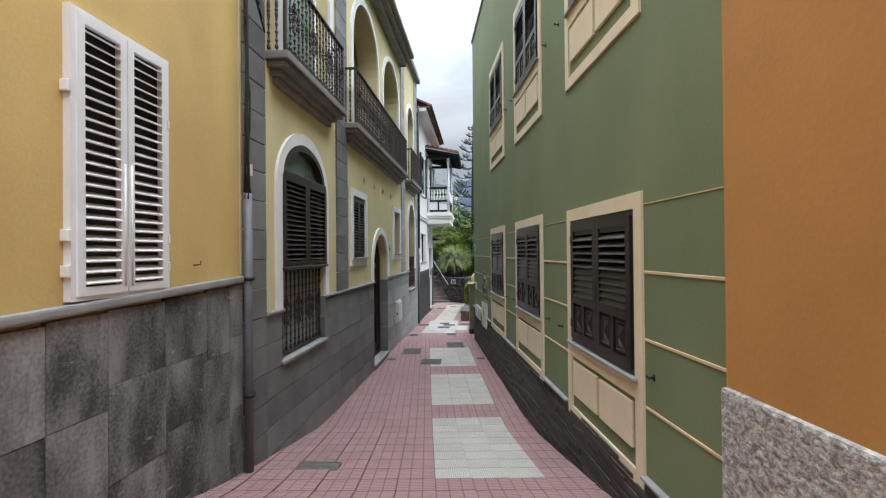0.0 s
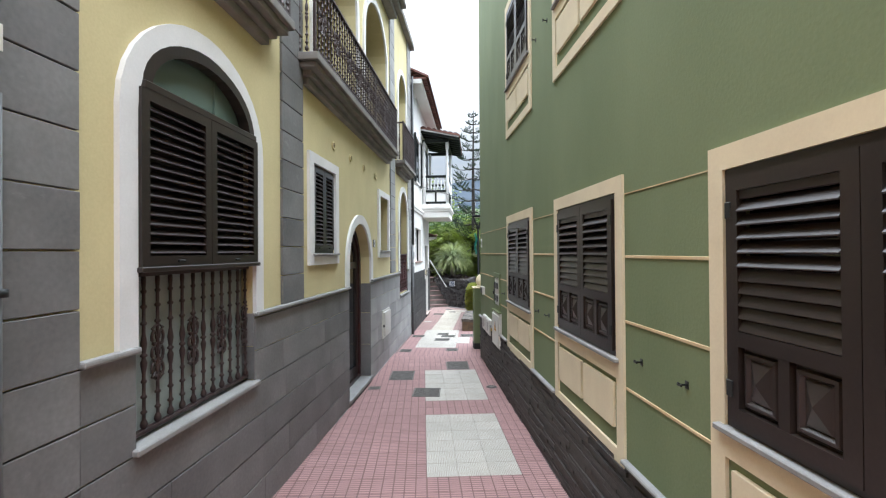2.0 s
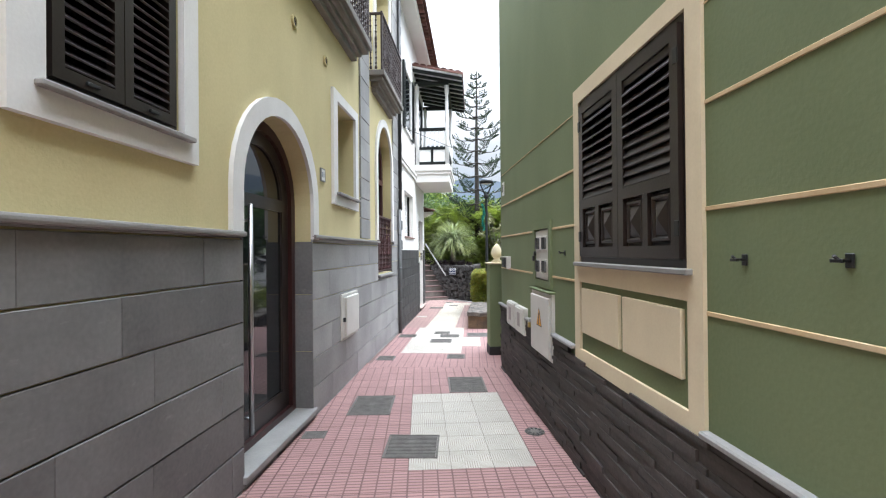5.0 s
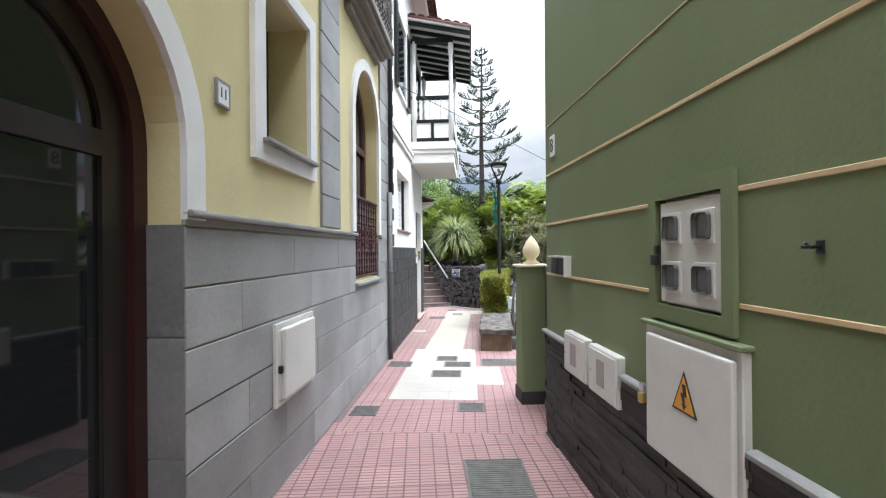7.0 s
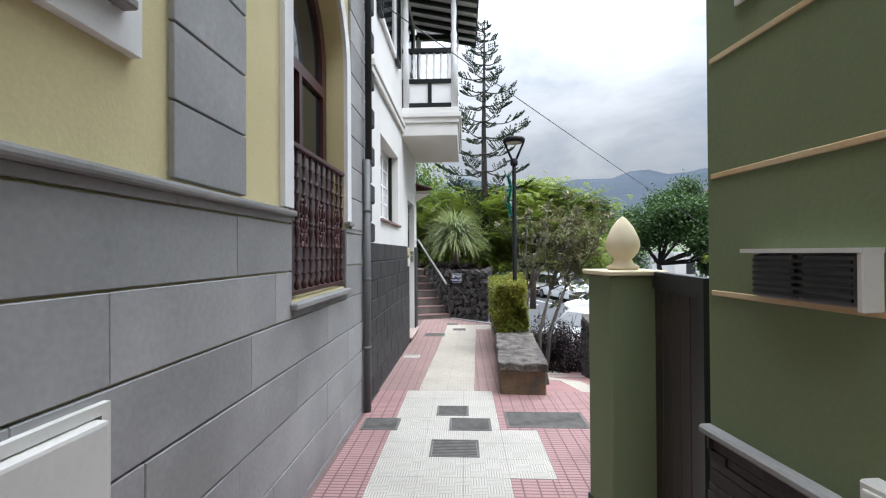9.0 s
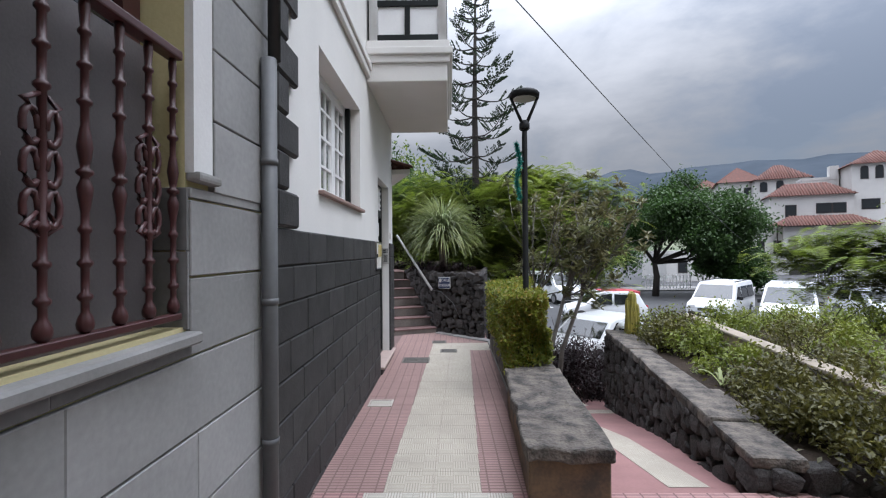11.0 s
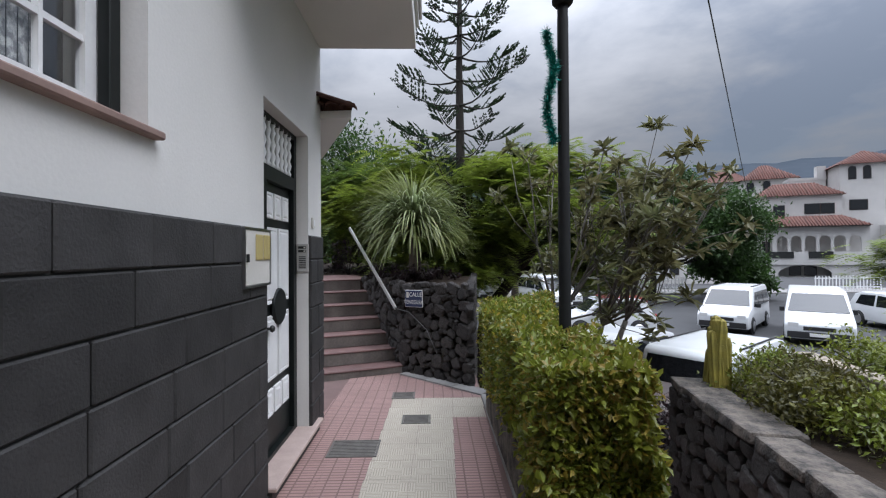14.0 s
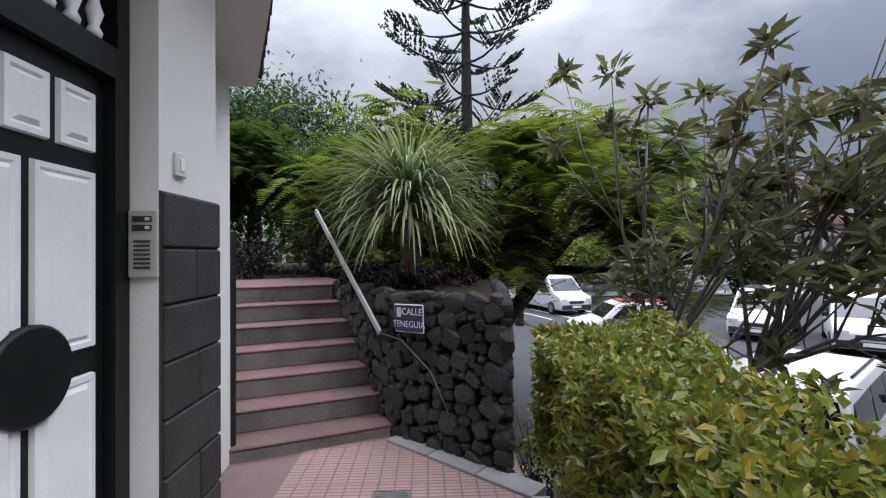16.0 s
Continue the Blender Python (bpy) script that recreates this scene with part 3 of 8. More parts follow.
# green house: shuttered windows with a panelled apron
def green_window():
    w = thing("shuttered_window", "dark brown louvred shutters in a cream plaster surround on green wall", "window", pose(0, 0, 0), "shuttered windows of the green house")
    h = 0.714
    part("surround", slab_of([rect(-h, h, 0.715, 2.62), rect(-0.61, 0.62, 1.405, 2.515), rect(-0.61, 0.62, 0.81, 1.275)], -0.018, 0.002), CREAM, w, "cream plaster surround")
    for a, b in ((-0.565, -0.02), (0.03, 0.58)):
        part("apron_panel", bx(-0.022, 0.004, a, b, 0.93, 1.235, 0.006, 2), CREAM, w, "raised cream panel")
    part("sill", bx(-0.05, 0.05, -0.65, 0.66, 1.385, 1.412, 0.005), CAP, w, "grey stone sill")
    part("jamb_frame", frame_of(-0.608, 0.618, 1.413, 2.512, 0.035, -0.005, 0.06), WOOD, w)
    part("inner_glass", bx(0.075, 0.085, -0.57, 0.58, 1.45, 2.47), GLASS, w, "dark window glass")
    for y0, y1 in ((-0.573, 0.003), (0.007, 0.583)):
        leaf = part("shutter_leaf", frame_of(y0, y1, 1.45, 2.475, 0.062, -0.028, 0.012, mid=(1.80,)), WOOD, w, "dark stained shutter leaf")
        louvre(leaf, -0.012, y0 + 0.062, y1 - 0.062, 2.09, 2.375, 5, WOOD, 0.03, out=-1)
        part("slat_backing", bx(0.004, 0.010, y0 + 0.06, y1 - 0.06, 1.83, 2.09), WOOD, leaf)
        louvre(leaf, -0.013, y0 + 0.062, y1 - 0.062, 1.832, 2.088, 5, WOOD, 0.014, name="fixed_slat", out=-1)
        part("top_panel", bx(-0.018, 0.0, y0 + 0.06, y1 - 0.06, 2.375, 2.415, 0.003), WOOD, leaf)
        mid = (y0 + y1) / 2
        part("muntin", bx(-0.026, 0.01, mid - 0.025, mid + 0.025, 1.51, 1.77), WOOD, leaf)
        for a, b in ((y0 + 0.062, mid - 0.025), (mid + 0.025, y1 - 0.062)):
            bm = bmesh.new()
            rings = []
            for inset, x in ((0.0, 0.0), (0.014, -0.004), (0.022, -0.018), (0.034, -0.020), (0.046, -0.006), (0.052, -0.012)):
                rings.append([bm.verts.new((x, yy, zz)) for yy, zz in rect(a + inset, b - inset, 1.512 + inset, 1.769 - inset)])
            for r, s in zip(rings, rings[1:]):
                for k in range(4):
                    bm.faces.new((r[k], r[(k + 1) % 4], s[(k + 1) % 4], s[k]))
            tip = bm.verts.new((-0.036, (a + b) / 2, 1.64))
            for k in range(4):
                bm.faces.new((rings[-1][k], rings[-1][(k + 1) % 4], tip))
            bmesh.ops.recalc_face_normals(bm, faces=bm.faces)
            part("carved_panel", bm, WOOD, leaf)
        for z in (1.55, 2.3):
            part("hinge", bx(-0.034, -0.026, y0 - 0.005 if y0 < -0.1 else y1 - 0.03, y0 + 0.03 if y0 < -0.1 else y1 + 0.005, z, z + 0.07, 0.003), BLACKIRON, leaf)
    return w


first = green_window()
for i, (y0, y1) in enumerate(GW):
    c = (y0 + y1) / 2 * RC
    if i == 0:
        first.matrix_basis = at(RIGHT, c, 0, GDZ[0])
    else:
        copy_thing(first, at(RIGHT, c, 0, GDZ[i]))
    copy_thing(first, at(RIGHT, c, 0, 3.04 + GDZ[i]))

# shutter catches
hook = thing("shutter_catch", "small black iron shutter catch on the green wall", "catch", pose(0, 0, 0), "shutter catches")
part("plate", bx(-0.006, 0.0, -0.013, 0.013, -0.02, 0.02, 0.002), BLACKIRON, hook)
part("arm", tube([(-0.004, 0, 0.0), (-0.035, 0, 0.002), (-0.05, 0, 0.014)], [0.006, 0.005, 0.005], 6), BLACKIRON, hook)
part("latch", bx(-0.046, -0.036, -0.018, 0.018, -0.005, 0.006, 0.002), BLACKIRON, hook)
spots = [(2.833, 1.453), (4.555, 1.483), (5.0, 1.487), (6.855, 1.505), (7.235, 1.5), (9.106, 1.517), (4.58, 4.5), (5.03, 4.5), (6.84, 4.5), (7.26, 4.5)]
hook.scale = (1, 1, 1)
hook.matrix_basis = at(RIGHT, spots[0][0] * RC, 0, spots[0][1])
for y, z in spots[1:]:
    copy_thing(hook, at(RIGHT, y * RC, 0, z))

# meter cupboard: plastered recess with a white door and four glass ports
PORTGLASS = glassy("grey_port_glass", (0.10, 0.10, 0.10), 0.25)
meter = thing("meter_cupboard", "white meter cupboard with four dark inspection ports in a green recess", "cupboard", at(RIGHT, 9.69 * RC))
part("surround", slab_of([rect(-0.275, 0.275, 1.205, 1.80), rect(-0.217, 0.217, 1.27, 1.73)], -0.022, 0.002), GREEN, meter, "green plaster surround")
part("recess", bx(0.03, 0.06, -0.217, 0.217, 1.27, 1.73), WHITEBOX, meter)
panel = part("door_panel", bx(-0.012, 0.03, -0.205, 0.19, 1.282, 1.715, 0.008, 2), WHITEBOX, meter, "white moulded door")
for y in (-0.115, 0.09):
    for z in (1.395, 1.60):
        part("port_rim", bx(-0.020, -0.008, y - 0.060, y + 0.060, z - 0.066, z + 0.066, 0.005, 2), WHITEBOX, panel)
        part("port", bx(-0.0235, -0.018, y - 0.047, y + 0.047, z - 0.052, z + 0.052, 0.02, 3), PORTGLASS, panel, "dark glass port")
part("padlock", bx(-0.045, -0.018, 0.186, 0.222, 1.44, 1.49, 0.008, 2), BLACKIRON, meter, "black padlock")
part("lock_hasp", bx(-0.03, -0.01, 0.19, 0.218, 1.49, 1.53, 0.004), BLACKIRON, meter)

WARNYELLOW = mat("warning_yellow", (0.75, 0.36, 0.02), (0.66, 0.30, 0.02), 0.5, 8, 80, 0.05)
elec = thing("electricity_box", "white electricity cabinet with a yellow warning triangle", "cabinet", at(RIGHT, 9.67 * RC))
part("case", bx(-0.03, 0.06, -0.31, 0.31, 0.60, 1.17, 0.006), WHITEBOX, elec)
part("cover", bx(-0.055, -0.03, -0.29, 0.27, 0.62, 1.135, 0.014, 3), WHITEBOX, elec, "white cover")
part("rim_top", bx(-0.05, 0.02, -0.325, 0.325, 1.17, 1.19, 0.004), GREEN, elec, "green painted rim")
tri = [(-0.105, 0.865), (0.055, 0.865), (-0.025, 1.03)]
part("warning_border", slab_of([tri], -0.0575, -0.054), BLACKIRON, elec, "black triangle border")
c = (-0.025, 0.917)
part("warning_sign", slab_of([[(c[0] + 0.83 * (y - c[0]), c[1] + 0.83 * (z - c[1])) for y, z in tri]], -0.0595, -0.057), WARNYELLOW, elec, "yellow warning triangle")
bolt = [(-0.018, 0.980), (-0.040, 0.980), (-0.048, 0.933), (-0.030, 0.933), (-0.036, 0.900), (-0.046, 0.900), (-0.028, 0.877), (-0.014, 0.903), (-0.024, 0.901), (-0.008, 0.943), (-0.026, 0.943)]
part("bolt_mark", slab_of([bolt], -0.061, -0.0588), BLACKIRON, elec, "black lightning bolt")
part("padlock", bx(-0.075, -0.045, 0.275, 0.31, 0.80, 0.85, 0.008, 2), BRASS, elec, "brass padlock")
part("hasp", bx(-0.065, -0.04, 0.27, 0.315, 0.85, 0.89, 0.004), STEEL, elec)

box = thing("gas_box", "small white gas box set in the slate base", "utility box", at(RIGHT, 10.86 * RC), "small gas boxes")
part("case", bx(-0.045, 0.05, -0.19, 0.19, 0.665, 0.945, 0.006), WHITEBOX, box)
part("cover", bx(-0.055, -0.044, -0.175, 0.175, 0.68, 0.93, 0.006, 2), WHITEBOX, box)
part("window", bx(-0.058, -0.052, -0.045, 0.055, 0.735, 0.885, 0.003), mat("smoked_plastic", (0.30, 0.24, 0.22), (0.20, 0.17, 0.16), 0.3, 8, 40, 0.05), box, "smoked plastic window")
part("lock", lathe([(0.007, 0), (0.007, 0.006)], 10, pose(-0.055, 0.135, 0.80, 0, -90, 0)), STEEL, box)
copy_thing(box, at(RIGHT, 10.43 * RC, 0, -0.005))

inter = thing("entry_lamp", "grey slatted wall lamp with white hood on the green wall", "wall lamp", at(RIGHT, 11.2 * RC, 0, 1.395))
part("back_plate", bx(-0.02, 0.0, -0.17, 0.17, -0.07, 0.065, 0.004), CAP, inter)
part("hood", slab_of([rect(-0.18, 0.18, 0.06, 0.072)], -0.06, 0.0), WHITEBOX, inter, "white hood")
part("hood_side", bx(-0.055, 0.0, -0.18, -0.165, -0.075, 0.062, 0.003), WHITEBOX, inter)
part("louvre_body", bx(-0.04, -0.02, 0.02, 0.155, -0.065, 0.055, 0.004), PIPE, inter)
part("louvre_body", bx(-0.04, -0.02, -0.15, -0.01, -0.065, 0.055, 0.004), PIPE, inter)
for i in range(6):
    part("louvre_slat", bx(-0.046, -0.038, -0.145, 0.15, -0.055 + i * 0.018, -0.047 + i * 0.018), BLACKIRON, inter)


def lettering(name, text, size, material, parent, m, depth=0.002):
    cu = bpy.data.curves.new(name, "FONT")
    cu.body, cu.size, cu.extrude, cu.align_x, cu.align_y = text, size, depth, "CENTER", "CENTER"
    cu.materials.append(material)
    ob = new(name, cu)
    bpy.context.view_layer.update()
    me = bpy.data.meshes.new_from_object(ob.evaluated_get(bpy.context.evaluated_depsgraph_get()))
    bpy.data.objects.remove(ob)
    o = new(name, me)
    o.parent = parent
    o.matrix_basis = m
    return o


PLAQUE = mat("glazed_white_tile", (0.74, 0.74, 0.72), (0.66, 0.66, 0.64), 0.3, 6, 60, 0.03)
BLUEINK = mat("blue_glaze", (0.03, 0.06, 0.16), (0.05, 0.08, 0.18), 0.35)
num8 = thing("house_number", "white house number tile with black 8 on the green wall", "house number", at(RIGHT, 11.405 * RC, 0, 2.33))
part("tile", bx(-0.012, 0.0, -0.05, 0.05, -0.085, 0.085, 0.003), PLAQUE, num8)
lettering("number", "8", 0.15, BLACKIRON, num8, Matrix(((0, 0, -1, -0.013), (-1, 0, 0, 0), (0, 1, 0, 0), (0, 0, 0, 1))))
num11 = thing("house_number", "white house number tile with blue 11 beside the arched door", "house number", at(LEFT, 10.01, -0.02, 2.315))
part("tile", bx(0.0, 0.014, -0.055, 0.055, -0.06, 0.06, 0.003), PLAQUE, num11)
part("rim", slab_of([rect(-0.06, 0.06, -0.065, 0.065), rect(-0.05, 0.05, -0.055, 0.055)], 0.0, 0.017), CAP, num11)
lettering("number", "11", 0.075, BLUEINK, num11, Matrix(((0, 0, 1, 0.015), (1, 0, 0, 0), (0, 1, 0, 0), (0, 0, 0, 1))))


# turned iron balusters
def baluster_bm(h, r=0.0095, fancy=False):
    """A cast baluster: a ball foot, collars and two vases; a fancy one has open scrolls round its middle."""
    pr = [(r * 0.8, 0), (r * 1.9, 0.012), (r * 2.1, 0.026), (r * 1.7, 0.042), (r, 0.055)]

    def collar(f, k=1.8):
        return [(r, f * h - 0.012), (r * k, f * h - 0.004), (r * k, f * h + 0.004), (r, f * h + 0.012)]

    pr += collar(0.11) + collar(0.21) + collar(0.31, 1.6)
    if not fancy:
        pr += [(r, 0.36 * h), (r * 1.7, 0.41 * h), (r * 1.9, 0.435 * h), (r * 1.2, 0.455 * h)] + collar(0.48, 2.0)
        pr += [(r * 1.3, 0.51 * h), (r * 1.9, 0.555 * h), (r * 1.5, 0.59 * h), (r, 0.62 * h)]
    pr += collar(0.69) + collar(0.80) + collar(0.90, 1.6) + [(r * 1.4, h - 0.02), (r * 1.2, h)]
    bm = lathe(pr, 8)
    if fancy:
        for z0 in (0.35, 0.46, 0.57):
            for s in (-1, 1):
                pts = []
                for k in range(11):
                    a = k / 10 * math.pi * 1.75
                    w = 0.042 * (1 - k / 20)
                    pts.append((0.004 * s, s * (0.004 + w * (1 - math.cos(a)) * 0.62), h * z0 + 0.052 * math.sin(a) * (1 - k / 26)))
                add_tube(bm, pts, [0.0085] * 11, 5)
        for s in (-1, 1):
            add_tube(bm, [(0, 0, h * 0.28), (0, s * 0.045, h * 0.315), (0, s * 0.012, h * 0.35)], [0.006, 0.009, 0.005], 5)
            add_tube(bm, [(0, 0, h * 0.67), (0, s * 0.045, h * 0.64), (0, s * 0.012, h * 0.61)], [0.006, 0.009, 0.005], 5)
        bmesh.ops.recalc_face_normals(bm, faces=bm.faces)
    return bm


def railing(parent, y0, y1, z0, z1, x, material, every=0.115, fancy_every=4):
    """A row of balusters between two rails, parallel to the wall."""
    part("bottom_rail", bx(x - 0.018, x + 0.018, y0, y1, z0, z0 + 0.022, 0.003), material, parent)
    part("top_rail", bx(x - 0.025, x + 0.025, y0, y1, z1 - 0.03, z1, 0.006, 2), material, parent)
    n = max(2, round((y1 - y0) / every))
    plain = fancy = None
    for i in range(n + 1):
        y = y0 + 0.02 + (y1 - y0 - 0.04) * i / n
        m = pose(x, y, z0 + 0.02)
        if fancy_every and i % fancy_every == 2:
            if fancy is None:
                fancy = part("scroll_baluster", baluster_bm(z1 - z0 - 0.05, fancy=True), material, parent, m=m)
            else:
                again(fancy, "scroll_baluster", parent, m)
        elif plain is None:
            plain = part("baluster", baluster_bm(z1 - z0 - 0.05), material, parent, m=m)
        else:
            again(plain, "baluster", parent, m)


# arched window behind louvred shutters and a grille
w1 = thing("arched_window", "arched window with black louvred shutters over an iron grille", "window", LEFT)
part("frame", slab_of([arch(4.50, 5.77, 1.13, 2.93, 3.475), rect(4.56, 5.71, 1.20, 2.02), rect(4.56, 5.71, 2.12, 2.90)], -0.22, -0.16), WOOD, w1)
part("fanlight", slab_of([arch(4.53, 5.74, 3.0, 3.01, 3.44)], -0.075, -0.065), GREENGLASS, w1, "green tinted fanlight glass")
part("fan_bar", bx(-0.066, -0.05, 5.30, 5.325, 3.10, 3.40), GREENGLASS, w1, "pale fanlight bar")
part("pane", bx(-0.115, -0.105, 4.52, 5.75, 1.14, 2.05), mat("grey_green_screen", (0.34, 0.39, 0.37), (0.26, 0.30, 0.285), 0.5, 3, 90, 0.1), w1, "grey green screen")
# dark sheet close behind the slats, painting the shade there
part("shutter_back", bx(-0.09, -0.085, 4.52, 5.75, 2.09, 3.06), DIM, w1, "dark sheet for the shade inside the shutters")
part("sill", bx(-0.2, 0.035, 4.47, 5.80, 1.085, 1.125, 0.008), CAP, w1, "grey stone sill")
part("fan_frame", slab_of([archband(4.60, 5.67, 3.06, 3.07, 3.40, 0.07)], -0.10, 0.016), WOOD, w1)
part("shutter_box", bx(-0.1, 0.045, 4.49, 5.78, 2.055, 2.085, 0.005), WOOD, w1)
part("shutter_head", bx(-0.1, 0.034, 4.53, 5.74, 3.055, 3.10, 0.005), WOOD, w1)
for a, b in ((4.505, 5.132), (5.138, 5.765)):
    leaf = part("shutter_leaf", frame_of(a, b, 2.085, 3.055, 0.06, -0.02, 0.03, mid=()), WOOD, w1, "black louvred shutter leaf")
    louvre(leaf, 0.005, a + 0.06, b - 0.06, 2.15, 2.99, 16, WOOD, 0.035)
    part("latch", bx(0.03, 0.041, (a + b) / 2 - 0.03, (a + b) / 2 + 0.03, 2.105, 2.12, 0.003), BLACKIRON, leaf)
railing(w1, 4.51, 5.76, 1.15, 2.06, -0.07, IRON, 0.115, 3)

# square shuttered window
w2 = thing("shuttered_window", "black louvred shutters in a white plaster surround on yellow wall", "window", LEFT)
part("frame", frame_of(*LW2, 0.04, -0.09, -0.03), WOOD, w2)
part("pane", bx(-0.12, -0.11, *LW2), GLASS, w2)
part("sill", bx(-0.1, 0.05, 7.03, 7.88, 2.125, 2.15, 0.005), CAP, w2, "grey metal sill")
for a, b in ((7.115, 7.450), (7.455, 7.79)):
    leaf = part("shutter_leaf", frame_of(a, b, 2.19, 3.115, 0.05, -0.045, -0.003), WOOD, w2, "black louvred shutter leaf")
    louvre(leaf, -0.022, a + 0.05, b - 0.05, 2.24, 3.065, 18, WOOD, 0.03)
    part("latch", bx(-0.003, 0.012, (a + b) / 2 - 0.03, (a + b) / 2 + 0.03, 2.205, 2.22, 0.003), BLACKIRON, leaf)

# deep plain window
w3 = thing("deep_window", "deep-set dark window in a white plaster surround", "window", LEFT)
part("frame", frame_of(*LW3, 0.05, -0.38, -0.32), WOOD, w3)
part("pane", bx(-0.36, -0.35, 10.48, 11.14, 2.23, 3.165), GLASS, w3)
part("blind_edge", bx(-0.32, -0.29, 10.44, 10.50, 2.19, 3.205, 0.003), PIPE, w3)
part("sill", bx(-0.38, 0.06, 10.39, 11.23, 2.165, 2.195, 0.006), CAP, w3, "grey stone sill")

# arched door
door = thing("arched_door", "dark brown arched glass door with a long steel handle", "door", at(LEFT, 0, 0.13, 0))
part("door_frame", slab_of([arch(8.43, 9.69, 0.06, 1.97, 2.595), arch(8.51, 9.61, 0.14, 1.97, 2.51)], -0.40, -0.30), mat("mahogany_frame", (0.045, 0.014, 0.013), (0.03, 0.01, 0.01), 0.35, 4, 60, 0.08), door, "dark mahogany frame")
leaf = part("door_leaf", slab_of([arch(8.51, 9.61, 0.14, 1.97, 2.51), rect(8.63, 9.49, 0.30, 1.90), arch(8.63, 9.49, 1.99, 2.0, 2.40)[2:]], -0.385, -0.335), WOOD, door, "dark wooden leaf")
part("glass", slab_of([arch(8.56, 9.56, 0.2, 1.97, 2.46)], -0.365, -0.355), GLASS, leaf, "dark reflecting glass")
part("handle_bar", tube([(-0.27, 8.80, 0.20), (-0.27, 8.80, 1.90)], 0.018, 12), STEEL, leaf, "long polished steel bar")
for z in (0.32, 1.78):
    part("handle_mount", tube([(-0.34, 8.80, z), (-0.27, 8.80, z)], 0.011, 8), STEEL, leaf)
part("lock", lathe([(0.022, 0), (0.022, 0.02)], 12, pose(-0.335, 8.56, 0.24, 0, 90, 0)), STEEL, leaf)
step = thing("door_step", "pale grey stone door step", "step", LEFT)
part("slab", bx(-0.40, 0.03, 8.41, 9.73, 0.035, 0.085, 0.006), CAP, step)
part("riser", bx(-0.40, 0.005, 8.42, 9.71, -0.1, 0.034), SLAB, step)

# arched window with a wooden balustrade
w4 = thing("arched_window", "tall arched window with a mahogany frame and turned balustrade", "window", LEFT)
RAIL = mat("red_brown_rail", (0.075, 0.022, 0.022), (0.045, 0.015, 0.015), 0.4, 5, 80, 0.1)
part("frame", slab_of([arch(12.50, 13.63, 1.18, 2.95, 3.595), rect(12.58, 13.04, 1.3, 2.72), rect(13.09, 13.55, 1.3, 2.72), arch(12.60, 13.53, 2.80, 2.95, 3.50)], -0.23, -0.16), RAIL, w4, "mahogany frame")
part("pane", slab_of([arch(12.52, 13.61, 1.2, 2.95, 3.55)], -0.20, -0.19), GLASS, w4)
part("sill", bx(-0.38, 0.04, 12.47, 13.66, 1.135, 1.175, 0.008), CAP, w4, "pale stone sill")
part("screen", bx(-0.12, -0.11, 12.52, 13.61, 1.18, 2.12), mat("dark_insect_screen", (0.13, 0.115, 0.115), (0.08, 0.07, 0.07), 0.6, 4, 120, 0.2), w4, "dark mesh screen")
railing(w4, 12.51, 13.62, 1.22, 2.12, -0.03, RAIL, 0.125, 3)
# white box beside the door
gas = thing("meter_box", "white meter box on the grey stone base", "utility box", LEFT)
part("back_frame", slab_of([rect(10.530, 11.170, 0.54, 1.06), rect(10.560, 11.140, 0.57, 1.03)], 0.0, 0.022), WHITEBOX, gas)
part("cover", bx(0.0, 0.055, 10.600, 11.130, 0.575, 1.025, 0.012, 2), WHITEBOX, gas)
part("latch", bx(0.02, 0.05, 10.550, 10.580, 0.75, 0.80, 0.006), BLACKIRON, gas)
part("hinge_strip", bx(0.0, 0.03, 10.560, 10.595, 0.58, 1.02, 0.004), WHITEBOX, gas)
# vents
for y in (7.82, 8.58, 9.33, 10.13):
    v = thing("wall_vent", "small round vent pipe in the yellow wall", "vent", at(LEFT, y, -0.02, 3.515), "wall vents")
    bm = bmesh.new()
    n = 14
    rings = [[bm.verts.new((x, r * math.cos(2 * math.pi * k / n), r * math.sin(2 * math.pi * k / n))) for k in range(n)] for r, x in ((0.055, 0.0), (0.055, 0.02), (0.04, 0.02), (0.04, -0.06))]
    for p_, q_ in zip(rings, rings[1:]):
        for k in range(n):
            bm.faces.new((p_[k], p_[(k + 1) % n], q_[(k + 1) % n], q_[k]))
    bm.faces.new(rings[-1])
    bmesh.ops.recalc_face_normals(bm, faces=bm.faces)
    part("collar", bm, YELLOW, v)
    part("opening", lathe([(0.039, 0), (0.039, 0.004)], 12, pose(0.004, 0, 0, 0, 90, 0)), DIM, v)


# balconies
def balcony(y0, y1, label, split=None):
    b = thing("balcony", label, "balcony", LEFT, "balconies of the yellow house")
    for d, z0, z1 in ((0.05, 3.93, 4.0), (0.10, 4.0, 4.06), (0.17, 4.06, 4.12), (0.21, 4.12, 4.20)):
        part("moulded_slab", bx(-0.38, d, y0 + (0.21 - d), y1 - (0.21 - d), z0, z1, 0.012, 2), CONCRETE, b)
    spans = [(y0 + 0.04, y1 - 0.04)] if split is None else [(y0 + 0.04, split), (split, y1 - 0.04)]
    for a, c in spans:
        railing(b, a, c, 4.23, 5.05, 0.165, IRON, 0.105, 5)
        for y in (a, c):
            part("corner_post", bx(0.150, 0.180, y - 0.015, y + 0.015, 4.2, 5.07, 0.004), IRON, b)
    for y in (y0 + 0.04, y1 - 0.04):
        for x in (0.0, 0.08):
            part("side_baluster", baluster_bm(0.8), IRON, b, m=pose(x, y, 4.22))
        part("side_rail", bx(-0.03, 0.17, y - 0.02, y + 0.02, 5.02, 5.05, 0.004), IRON, b)
    return b


